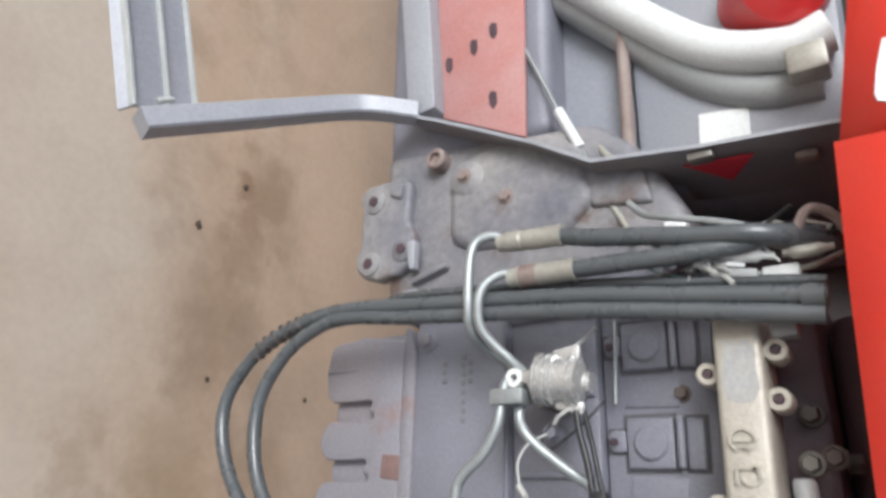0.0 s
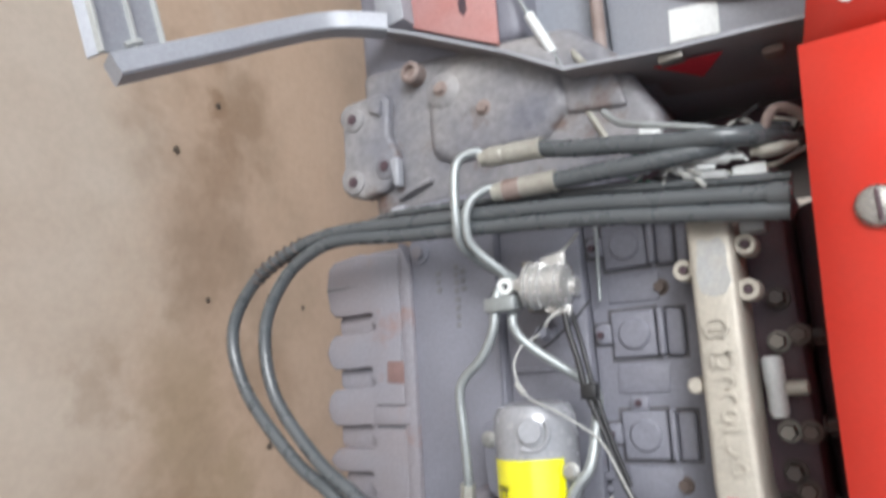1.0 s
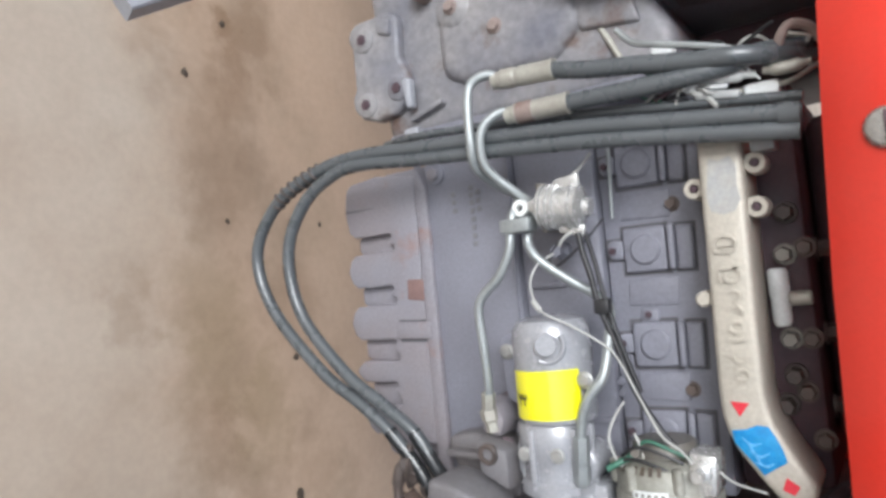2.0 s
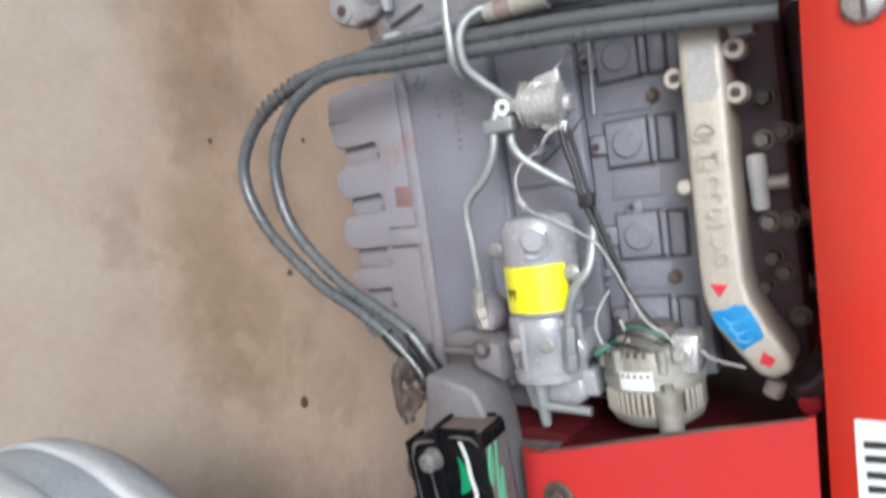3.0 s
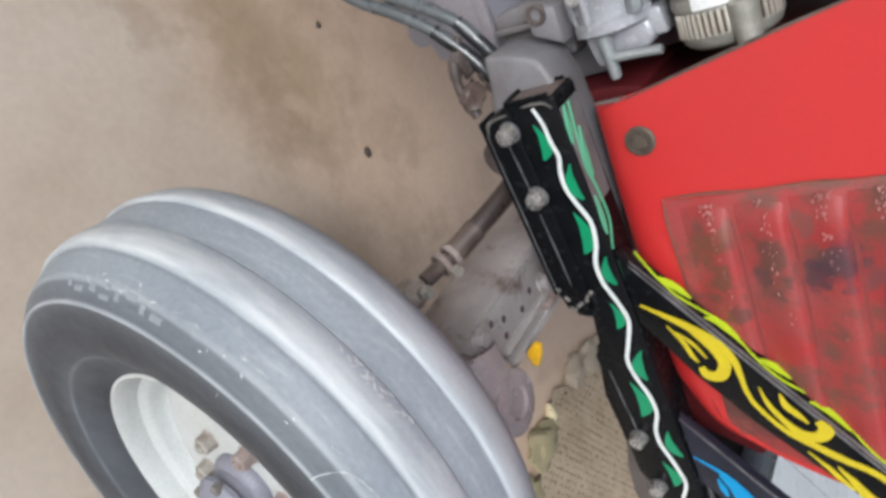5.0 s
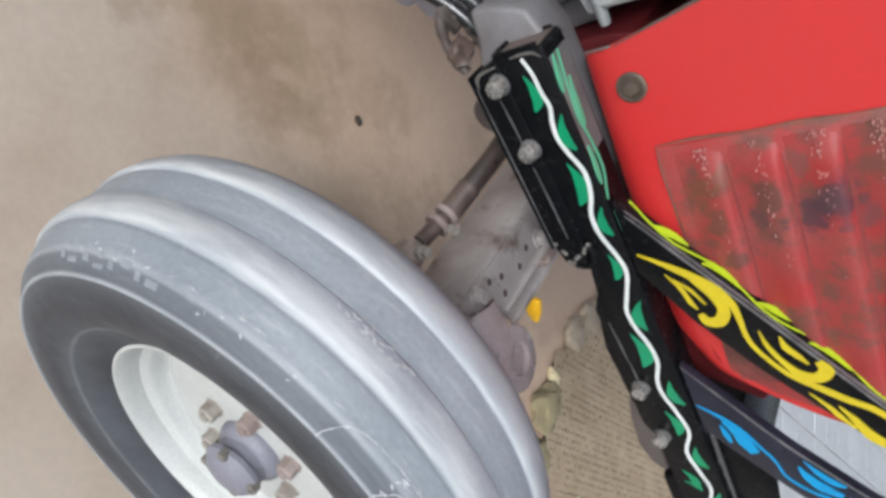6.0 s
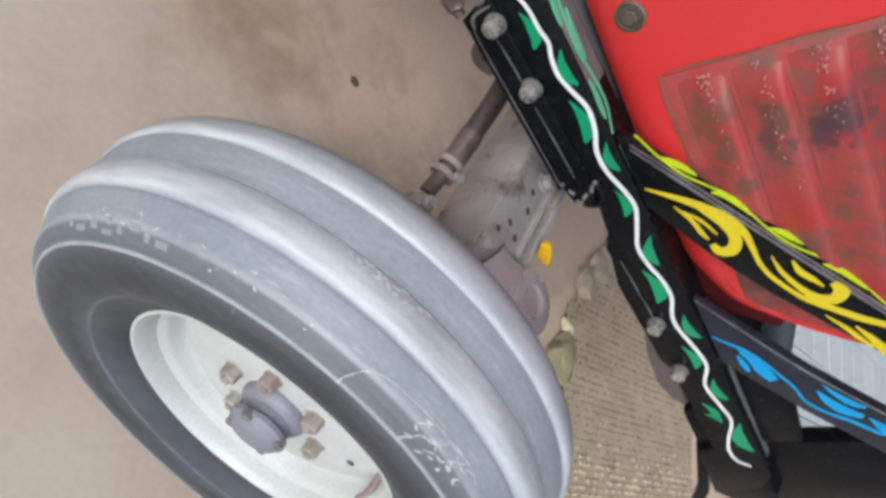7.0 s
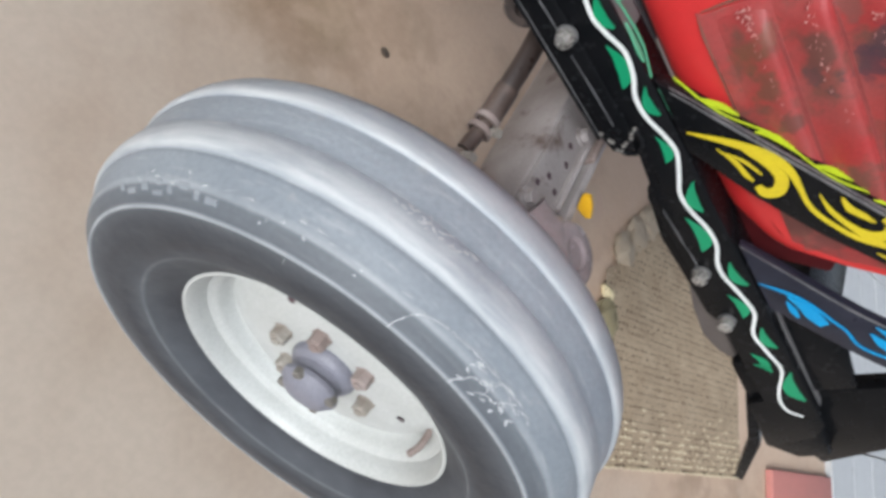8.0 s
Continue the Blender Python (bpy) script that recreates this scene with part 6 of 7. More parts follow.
# thinner leaves on the rail's upper face
TOPF = Matrix(((math.cos(GA), -math.sin(GA), 0, 0), (math.sin(GA), math.cos(GA), 0, -0.404), (0, 0, 1, 0), (0, 0, 0, 1)))
part("green_vine", strip([(0.205, 0.028), (0.236, 0.022), (0.249, 0.020), (0.289, 0.014), (0.317, 0.021), (0.342, 0.025), (0.374, 0.025), (0.396, 0.014), (0.41, 0.006)], [0.002, 0.0028, 0.003, 0.003, 0.0035, 0.003, 0.002], TOPF, 0.8125, 0.8148), M_GREENPALE, guard, smooth=False)
for pts in ([(0.205, 0.013), (0.22, 0.010), (0.236, 0.007), (0.252, 0.004)], [(0.242, 0.032), (0.264, 0.027), (0.288, 0.024), (0.308, 0.024)], [(0.330, 0.010), (0.35, 0.010), (0.37, 0.008), (0.386, 0.006)], [(0.43, 0.010), (0.45, 0.014), (0.48, 0.012)]):
    part("green_leaf", strip(pts, [0.001, 0.006, 0.010, 0.009, 0.002], TOPF, 0.8125, 0.8152), M_GREENPALE, guard, smooth=False)

part("dusty_top", strip([(0.205, 0.031), (0.30, 0.031), (0.40, 0.030), (0.46, 0.028)], [0.052, 0.052, 0.046, 0.02], TOPF, 0.8118, 0.8128), M_DUSTBLACK, guard, smooth=False)
part("dusty_top", strip([(0.86, 0.036), (0.95, 0.036), (1.12, 0.034)], [0.02, 0.036, 0.04], TOPF, 0.8155, 0.8188), M_DUSTBLACK, guard, smooth=False)

# yellow scrolls on the upper strut
YH = 0.0
def stroke(name, pts, w, mat, h, label=""):
    return part(name, strip(pts, w, GUARD, h - 0.0008, h + 0.0007), mat, guard, label, smooth=False)


stroke("yellow_scroll", [(0.499, 0.826), (0.530, 0.873), (0.560, 0.908), (0.590, 0.926), (0.620, 0.930), (0.650, 0.932), (0.678, 0.942), (0.717, 0.969), (0.739, 0.999), (0.760, 1.029), (0.781, 1.064), (0.815, 1.09)], [0.002, 0.0112, 0.0144, 0.0096, 0.0064, 0.0064, 0.0064, 0.0096, 0.0112, 0.0096, 0.006], M_YELLOW, YH, "yellow painted scroll")
stroke("yellow_scroll", [(0.545, 0.885), (0.575, 0.905), (0.600, 0.914), (0.620, 0.904), (0.620, 0.888), (0.606, 0.882)], [0.006, 0.0096, 0.016, 0.0176, 0.016, 0.008], M_YELLOW, YH + 0.0003)
stroke("yellow_scroll", [(0.535, 0.853), (0.562, 0.868), (0.585, 0.874), (0.598, 0.880)], [0.001, 0.006, 0.007, 0.002], M_YELLOW, YH)
stroke("yellow_scroll", [(0.545, 0.862), (0.565, 0.880), (0.59, 0.893)], [0.001, 0.005, 0.002], M_YELLOW, YH)
stroke("yellow_scroll", [(0.637, 0.949), (0.665, 0.954), (0.695, 0.968), (0.717, 0.985), (0.722, 1.005), (0.708, 1.017), (0.692, 1.010)], [0.001, 0.006, 0.008, 0.0128, 0.0176, 0.0192, 0.0096], M_YELLOW, YH + 0.0003)
stroke("yellow_scroll", [(0.648, 0.972), (0.668, 0.976), (0.684, 0.988), (0.698, 0.998)], [0.002, 0.0096, 0.0088, 0.002], M_YELLOW, YH)
stroke("yellow_scroll", [(0.752, 0.988), (0.778, 1.008), (0.795, 1.018), (0.818, 1.034)], [0.001, 0.0064, 0.008, 0.003], M_YELLOW, YH)
stroke("yellow_scroll", [(0.775, 1.02), (0.80, 1.035), (0.83, 1.05), (0.845, 1.07), (0.83, 1.085)], [0.002, 0.0096, 0.016, 0.016, 0.0064], M_YELLOW, YH + 0.0003)
# lime leaves along the strut's upper face
SD = Vector((1.0, 0.7167)).normalized()
ST = GUARD @ Matrix.Translation((0.4145, 0.8175, -0.001)) @ Matrix(((SD.x, 0, -SD.y, 0), (SD.y, 0, SD.x, 0), (0, -1, 0, 0), (0, 0, 0, 1)))
# grey strips for the dusty ridge and its painted highlight
part("worn_ridge", strip([(0.02, 0.004), (0.12, 0.005), (0.25, 0.0045), (0.40, 0.005), (0.55, 0.004)], [0.002, 0.005, 0.004, 0.006, 0.003], ST, -0.0002, 0.0006), M_EDGELIT, guard, smooth=False)
part("worn_ridge", strip([(0.435, 0.829), (0.50, 0.8755), (0.60, 0.947), (0.70, 1.019), (0.80, 1.0905)], [0.001, 0.004, 0.003, 0.004, 0.002], GUARD, -0.0016, -0.0004), M_EDGELIT, guard, smooth=False)
part("lime_vine", strip([(0.02, 0.027), (0.037, 0.022), (0.056, 0.016), (0.075, 0.013), (0.093, 0.011), (0.110, 0.013), (0.142, 0.021), (0.167, 0.027), (0.20, 0.020), (0.218, 0.015), (0.236, 0.011), (0.254, 0.010), (0.276, 0.012), (0.309, 0.021), (0.335, 0.027), (0.357, 0.027), (0.384, 0.021), (0.411, 0.013), (0.44, 0.011), (0.48, 0.02)], 0.0032, ST, 0.0, 0.0012, 4), M_LIME, guard, "lime painted vine", smooth=False)
for pts in ([(0.063, 0.016), (0.078, 0.020), (0.095, 0.024), (0.117, 0.025)], [(0.142, 0.011), (0.160, 0.021), (0.184, 0.023), (0.203, 0.018)], [(0.232, 0.015), (0.250, 0.021), (0.268, 0.025), (0.285, 0.026)], [(0.315, 0.011), (0.338, 0.020), (0.362, 0.022), (0.382, 0.017)], [(0.42, 0.014), (0.44, 0.02), (0.46, 0.024)]):
    part("lime_leaf", strip(pts, [0.001, 0.009, 0.013, 0.011, 0.003], ST, 0.0002, 0.0014), M_LIME, guard, smooth=False)
# blue scrolls on the lower strut
BH = -0.004
stroke("blue_scroll", [(0.795, 0.822), (0.823, 0.857), (0.850, 0.880), (0.885, 0.898), (0.912, 0.912), (0.945, 0.920), (0.972, 0.945), (0.99, 0.975), (1.02, 1.01)], [0.0012, 0.0061, 0.0048, 0.0037, 0.0037, 0.0037, 0.0048, 0.0073, 0.0048], M_BLUE, BH, "blue painted scroll")
stroke("blue_scroll", [(0.828, 0.853), (0.850, 0.868), (0.872, 0.876), (0.896, 0.886)], [0.0024, 0.0145, 0.0218, 0.0145], M_BLUE, BH + 0.0003)
stroke("blue_scroll", [(0.838, 0.848), (0.858, 0.852), (0.876, 0.855)], [0.0024, 0.0108, 0.0048], M_BLUE, BH)
stroke("blue_scroll", [(0.918, 0.942), (0.942, 0.952), (0.962, 0.968), (0.978, 0.992)], [0.0024, 0.0145, 0.0193, 0.0097], M_BLUE, BH + 0.0003)
stroke("blue_scroll", [(0.905, 0.952), (0.93, 0.968), (0.948, 0.985), (0.955, 1.0)], [0.0012, 0.0097, 0.0121, 0.0037], M_BLUE, BH)
stroke("blue_scroll", [(0.98, 1.0), (1.005, 1.015), (1.03, 1.03), (1.05, 1.05)], [0.0024, 0.0169, 0.0218, 0.0073], M_BLUE, BH + 0.0003)

# front wheel
WC = Vector((0.514, -0.797, 0.386))
WM = Matrix.Translation(WC) @ pose(0, 0, 0, 90 + 1.2, 0, -0.7)
wheel = tagged(new("front_wheel"), "front wheel with dusty ribbed tyre and off-white rim")
wheel.parent = tractor
# tyre outline: radius, height, pale (worn plus painted rib highlight), dark
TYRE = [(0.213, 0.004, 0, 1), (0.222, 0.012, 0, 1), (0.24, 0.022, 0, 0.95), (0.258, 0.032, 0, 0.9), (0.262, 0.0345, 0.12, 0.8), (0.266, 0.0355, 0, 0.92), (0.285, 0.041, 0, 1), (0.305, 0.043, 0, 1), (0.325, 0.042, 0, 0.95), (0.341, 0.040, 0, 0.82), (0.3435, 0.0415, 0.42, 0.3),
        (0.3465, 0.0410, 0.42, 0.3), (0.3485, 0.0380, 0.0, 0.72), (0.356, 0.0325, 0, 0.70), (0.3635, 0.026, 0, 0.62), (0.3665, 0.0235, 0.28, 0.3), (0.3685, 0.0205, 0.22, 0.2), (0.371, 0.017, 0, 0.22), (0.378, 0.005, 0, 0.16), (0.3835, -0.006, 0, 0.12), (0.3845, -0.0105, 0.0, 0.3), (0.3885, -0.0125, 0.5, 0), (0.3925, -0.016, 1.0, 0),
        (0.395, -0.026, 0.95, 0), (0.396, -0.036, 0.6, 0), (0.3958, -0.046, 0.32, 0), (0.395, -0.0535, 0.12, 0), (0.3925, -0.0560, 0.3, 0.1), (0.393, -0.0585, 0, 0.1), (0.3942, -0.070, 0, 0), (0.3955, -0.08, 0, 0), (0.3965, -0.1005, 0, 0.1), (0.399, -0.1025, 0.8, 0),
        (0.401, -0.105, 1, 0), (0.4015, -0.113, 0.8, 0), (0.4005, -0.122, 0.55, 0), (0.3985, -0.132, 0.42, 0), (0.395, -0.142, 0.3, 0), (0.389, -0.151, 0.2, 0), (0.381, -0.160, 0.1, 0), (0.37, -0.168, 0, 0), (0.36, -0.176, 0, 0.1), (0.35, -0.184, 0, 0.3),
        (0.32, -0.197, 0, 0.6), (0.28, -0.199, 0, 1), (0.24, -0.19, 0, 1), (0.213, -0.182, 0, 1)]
SEG = 120
b = lathe([(r, h) for r, h, _, _ in TYRE], WM, SEG, cap=False)
for v in b.verts:
    if v.co.z < 0.0015:
        v.co.z = 0.0015
tyre = part("tyre", b, M_TYRE, wheel, "dusty ribbed front tyre with pale worn ribs and painted highlights")
for name, k in (("wear_sheen", 2), ("dark", 3)):
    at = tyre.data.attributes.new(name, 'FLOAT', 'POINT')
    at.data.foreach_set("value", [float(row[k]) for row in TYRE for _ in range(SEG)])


def set_flow(ob):
    """Stores how far round and how far across the tread each vertex lies, so that wear streaks run round the wheel."""
    inv = WM.inverted()
    out = []
    for v in ob.data.vertices:
        p = inv @ v.co
        r = math.hypot(p.x, p.y)
        out += [p.x / r * 0.4, p.y / r * 0.4, 6.0 * (p.z - r)]
    ob.data.attributes.new("flow", 'FLOAT_VECTOR', 'POINT').data.foreach_set("vector", out)


set_flow(tyre)


def on_shoulder(angle, f, lift=0.0):
    """A place on the tyre's shoulder: f runs from the sidewall line (0) up to the first rib (1), below 0 down the sidewall."""
    h = 0.0380 - 0.044 * f if f >= 0 else 0.0380
    rows = TYRE[12:20] if f >= 0 else TYRE[6:12]
    if f >= 0:
        for p, q in zip(rows, rows[1:]):
            if q[1] <= h:
                break
        k = min(max((p[1] - h) / (p[1] - q[1]), 0.0), 1.0)
        r = p[0] + (q[0] - p[0]) * k
        n = Vector((p[1] - q[1], q[0] - p[0]))
    else:
        r, h, n = 0.3485 + 0.05 * f, 0.0425, Vector((0.1, 1.0))
    n.normalize()
    a = radians(angle)
    r, h = r + n.x * lift, h + n.y * lift
    return WM @ Vector((r * math.cos(a), r * math.sin(a), h))


def shoulder_patch(a0, a1, f0, f1, lift):
    """A thin raised patch on the shoulder."""
    b = bmesh.new()
    rows = []
    for k in range(4):
        a = a0 + (a1 - a0) * k / 3
        rows.append([b.verts.new(on_shoulder(a, f0 + (f1 - f0) * q / 3, lift if q in (1, 2) else -0.0015)) for q in range(4)])
    for p, q in zip(rows, rows[1:]):
        for k in range(3):
            b.faces.new((p[k], p[k + 1], q[k + 1], q[k]))
    for row in (rows[0], rows[-1]):
        b.faces.new(row)
    return b


# unreadable moulded marking: plain raised bars
rt = random.Random(12)
for a, w, f0, f1 in ((149.5, 2.6, 0.10, 0.30), (153.4, 1.2, 0.08, 0.42), (156.0, 2.4, 0.22, 0.44), (159.8, 1.3, 0.10, 0.36), (162.4, 2.8, 0.08, 0.22), (162.8, 1.2, 0.24, 0.42), (166.6, 1.9, 0.12, 0.40), (170.4, 2.8, 0.10, 0.26), (174.4, 1.4, 0.14, 0.40), (330, 2.4, 0.1, 0.45), (335, 1.2, 0.1, 0.5), (339, 2.4, 0.2, 0.48)):
    mark = part("moulded_mark", shoulder_patch(a, a + w, f0, f1, 0.0008), M_TYRE, wheel)
    for name, value in (("wear_sheen", 0.12), ("dark", 0.30)):
        mark.data.attributes.new(name, 'FLOAT', 'POINT').data.foreach_set("value", [value] * len(mark.data.vertices))
    set_flow(mark)
# pale scuffs: scratch lines and ragged flecks
def flecks(n, a0, a1, f0, f1, long_, thin):
    b = bmesh.new()
    for k in range(n):
        a, f = rt.uniform(a0, a1), rt.uniform(f0, f1)
        L, w, s = rt.uniform(0.4, 1.0) * long_, rt.uniform(0.4, 1.0) * thin, rt.uniform(-0.10, 0.10)
        lo, hi = [], []
        for c in range(5):
            q = w * (0.15 + math.sin(math.pi * c / 4)) * rt.uniform(0.5, 1.0)
            lo.append(b.verts.new(on_shoulder(a + L * c / 4, f + s * c / 4 - q, 0.0010)))
            hi.append(b.verts.new(on_shoulder(a + L * c / 4, f + s * c / 4 + q, 0.0010)))
        for c in range(4):
            b.faces.new((lo[c], lo[c + 1], hi[c + 1], hi[c]))
    tagged(part("scuff", b, M_SCUFF, wheel, smooth=False), "pale scuff marks on the rubber", kind="stuff")


def scratch(places, w):
    """A pale scratch through places given as angle and height on the shoulder."""
    b = bmesh.new()
    path = smooth_line([(a, f, 0) for a, f in places], 6)
    rows = []
    for p in path:
        q = w * rt.uniform(0.3, 1.0)
        rows.append([b.verts.new(on_shoulder(p.x + d * q * 4, p.y + d * q + rt.uniform(-0.012, 0.012), 0.0010)) for d in (-1, 1)])
    for p, q in zip(rows, rows[1:]):
        b.faces.new((p[0], p[1], q[1], q[0]))
    tagged(part("scuff", b, M_SCUFF, wheel, smooth=False), "pale scratch on the rubber", kind="stuff")


scratch([(114.8, -0.02), (113.6, 0.2), (112.6, 0.34), (111.0, 0.44), (109.2, 0.50), (106.0, 0.53), (101.0, 0.56), (96.0, 0.55), (91.0, 0.58)], 0.018)
scratch([(101.5, -0.04), (100.2, 0.10), (99.2, 0.26), (97.0, 0.30), (95.4, 0.46)], 0.022)
scratch([(97.0, 0.12), (95.2, 0.22), (93.4, 0.24), (92.0, 0.40), (90.4, 0.52)], 0.018)
scratch([(135.0, -0.3), (134.6, -0.12), (134.8, 0.0)], 0.016)
flecks(16, 88, 101, 0.05, 0.55, 1.9, 0.04)
flecks(10, 84, 100, 0.40, 0.60, 2.6, 0.028)
flecks(12, 86, 150, 0.46, 0.54, 2.6, 0.012)
flecks(10, 148, 172, 0.30, 0.56, 1.4, 0.04)
flecks(6, 120, 146, 0.10, 0.45, 0.8, 0.03)


def on_rib(angle, h):
    """A place on the first rib's inner edge."""
    a = radians(angle)
    return WM @ Vector((0.3972 * math.cos(a), 0.3972 * math.sin(a), h))


b = bmesh.new()
for k in range(26):
    a, h = rt.uniform(110.5, 125), -0.047 + rt.gauss(0, 0.003)
    L, w, sl = rt.uniform(0.5, 1.6), rt.uniform(0.0008, 0.0022), rt.uniform(-0.006, 0.006)
    b.faces.new([b.verts.new(on_rib(a + x * L, h + y * w + x * sl)) for x, y in ((0, -0.4), (0.5, -1), (1, -0.3), (1, 0.3), (0.5, 1), (0, 0.4))])
tagged(part("scuff", b, M_SCUFF, wheel, smooth=False), "pale nicks along the worn rib", kind="stuff")
prof = [(0.2145, -0.01), (0.2185, 0.004), (0.217, 0.008), (0.2125, 0.0085), (0.207, 0.003), (0.203, -0.008), (0.199, -0.022), (0.190, -0.027), (0.184, -0.034), (0.182, -0.048), (0.176, -0.054), (0.168, -0.052), (0.156, -0.044), (0.12, -0.036), (0.09, -0.033), (0.05, -0.033), (0.05, -0.045), (0.12, -0.05), (0.17, -0.07), (0.185, -0.10), (0.19, -0.15), (0.2145, -0.17), (0.2145, -0.1)]
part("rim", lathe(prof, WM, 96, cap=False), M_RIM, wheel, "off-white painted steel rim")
part("hub", lathe([(0.052, -0.034), (0.052, -0.026), (0.047, -0.018), (0.040, -0.014), (0.039, -0.002), (0.045, 0.002), (0.045, 0.009), (0.041, 0.012), (0.034, 0.020), (0.022, 0.024), (0, 0.025)], WM, 32), M_CAST, wheel, "grey hub with bolted cap")
for k in range(6):
    a = radians(19 + 60 * k)
    p = WM @ Matrix.Translation((0.078 * math.cos(a), 0.078 * math.sin(a), -0.034))
    part("wheel_nut", lathe([(0.0165, 0), (0.0165, 0.002), (0.0140, 0.003), (0.0140, 0.018), (0.0125, 0.0195), (0.0075, 0.0195), (0.0070, 0.024), (0, 0.024)], p @ pose(0, 0, 0, 0, 0, 23 * k), 6), M_RUST if k in (1, 2) else M_NUT, wheel, "rusty wheel nut" if k in (1, 2) else "")
for k in range(4):
    a = radians(62 + 90 * k)
    part("cap_bolt", lathe([(0.009, 0), (0.009, 0.010), (0.007, 0.012), (0, 0.012)], WM @ Matrix.Translation((0.0405 * math.cos(a), 0.0405 * math.sin(a), 0.006)), 6), M_DULL, wheel)
for a in (161, 30):
    part("rim_hole", lathe([(0.0065, 0), (0, 0.0006)], WM @ Matrix.Translation((0.131 * math.cos(radians(a)), 0.131 * math.sin(radians(a)), -0.0365)), 12, cap=False), M_DARK, wheel)
part("valve", tube([WM @ Vector((0.177 * math.cos(radians(28)), 0.177 * math.sin(radians(28)), -0.052)), WM @ Vector((0.176 * math.cos(radians(28)), 0.176 * math.sin(radians(28)), -0.025)), WM @ Vector((0.168 * math.cos(radians(27)), 0.168 * math.sin(radians(27)), -0.005))], 0.0055, 10, 4), M_RUST, wheel)

# front axle, king pin and drag link
axle = tagged(new("front_axle"), "rusty grey front axle with king pin")
axle.parent = tractor
AM = Matrix.Translation((0.505, -0.15, 0)) @ pose(0, 0, 0, 0, 0, 3.2)
def on_axle(name, b, mat, label=""):
    bmesh.ops.transform(b, matrix=AM, verts=b.verts)
    return part(name, b, mat, axle, label)


TOP = Matrix()
on_axle("axle_beam", slab([(-0.062, 0.40), (-0.060, -0.10), (-0.056, -0.385), (0.030, -0.300), (0.036, 0.40)], TOP, 0.50, 0.616, 0.006), M_AXLE)
on_axle("axle_plate", slab([(-0.050, -0.12), (-0.052, -0.368), (0.012, -0.305), (0.012, -0.12)], TOP, 0.614, 0.622, 0.002), M_AXLE)
on_axle("axle_rib", box(0.012, 0.022, -0.290, 0.20, 0.612, 0.632, 0.003), M_AXLE)
on_axle("axle_flange", box(0.038, 0.052, -0.295, 0.20, 0.52, 0.630, 0.004), M_AXLE)
on_axle("axle_rib", box(0.024, 0.036, -0.16, 0.20, 0.614, 0.640, 0.004), M_RUST)
on_axle("end_cap", slab([(-0.062, -0.392), (-0.060, -0.383), (0.032, -0.297), (0.060, -0.297), (0.062, -0.308), (0.034, -0.309)], TOP, 0.49, 0.629, 0.003), M_AXLE)
on_axle("end_groove", slab([(-0.055, -0.380), (-0.052, -0.376), (0.024, -0.300), (0.024, -0.306)], TOP, 0.615, 0.6228), M_GROOVE)
bolts("axle_bolt", [AM @ Vector((-0.040, -0.325, 0.622)), AM @ Vector((0.0, -0.130, 0.622))], (0, 0, 1), 0.0115, 0.014, M_AXLE, axle)
for x, y in ((-0.022, -0.255), (-0.002, -0.205), (-0.036, -0.285), (-0.012, -0.170), (0.002, -0.265)):
    part("axle_hole", lathe([(0.006, 0), (0, 0.0008)], AM @ Matrix.Translation((x, y, 0.6224)), 14, cap=False), M_DARK, axle)
b = side([(0.546, 0.652), (0.552, 0.664), (0.572, 0.657), (0.592, 0.645), (0.588, 0.635), (0.566, 0.632)], -0.401, -0.391, 0.003)
part("paint_lug", b, M_ORANGE, axle, "dab of yellow paint")
KP = basis((0.592, -0.500, 0), (0, 0.03, 1))
b = lathe([(0.052, 0.50), (0.060, 0.51), (0.060, 0.60), (0.056, 0.612), (0.047, 0.620), (0.047, 0.632), (0.050, 0.636), (0.050, 0.648), (0.044, 0.652), (0.026, 0.652), (0.024, 0.646), (0, 0.646)], KP, 36)
part("king_pin", b, M_KING, axle, "mauve-grey king pin housing")
part("king_pin_web", tube([(0.508, -0.480, 0.590), (0.545, -0.488, 0.597), (0.590, -0.500, 0.592)], [0.050, 0.056, 0.054], 24, 6), M_KING, axle)
part("king_pin_band", lathe([(0.0605, 0.545), (0.064, 0.548), (0.064, 0.566), (0.0605, 0.569)], KP, 36, cap=False), M_RUST, axle)
part("spindle_drop", tube([(0.572, -0.53, 0.60), (0.56, -0.56, 0.50), (0.52, -0.62, 0.40), (0.514, -0.72, 0.385)], 0.04, 16, 6), M_RUST, axle)
part("beam_lug", side([(0.42, 0.60), (0.55, 0.60), (0.56, 0.72), (0.45, 0.72)], -0.21, -0.10, 0.012, seg=3), M_RUST, axle)
LK = [Vector((0.318, -0.255, 0.652)), Vector((0.343, -0.310, 0.629)), Vector((0.381, -0.400, 0.579)), Vector((0.392, -0.46, 0.556)), Vector((0.401, -0.50, 0.541))]
part("drag_link", tube([LK[0], LK[1], LK[1].lerp(LK[2], 0.55)], 0.0165, 18, 4), M_DARKROD, axle, "dark greasy drag link")
part("link_sleeve", tube([LK[1].lerp(LK[2], 0.55), LK[1].lerp(LK[2], 0.8), LK[2].lerp(LK[3], 0.1)], 0.0185, 18, 3), M_LINK, axle, "brown greasy ball joint sleeve")
part("link_neck", tube([LK[2].lerp(LK[3], 0.05), LK[2].lerp(LK[3], 0.5), LK[3]], 0.0125, 16, 3), M_LINK, axle)
for f in (0.12, 0.42):
    p, d = LK[2].lerp(LK[3], f), (LK[3] - LK[2]).normalized()
    part("link_clamp", lathe([(0.017, -0.005), (0.0205, -0.004), (0.0205, 0.004), (0.017, 0.005)], basis(p, d), 18, closed=True), M_RUST, axle)
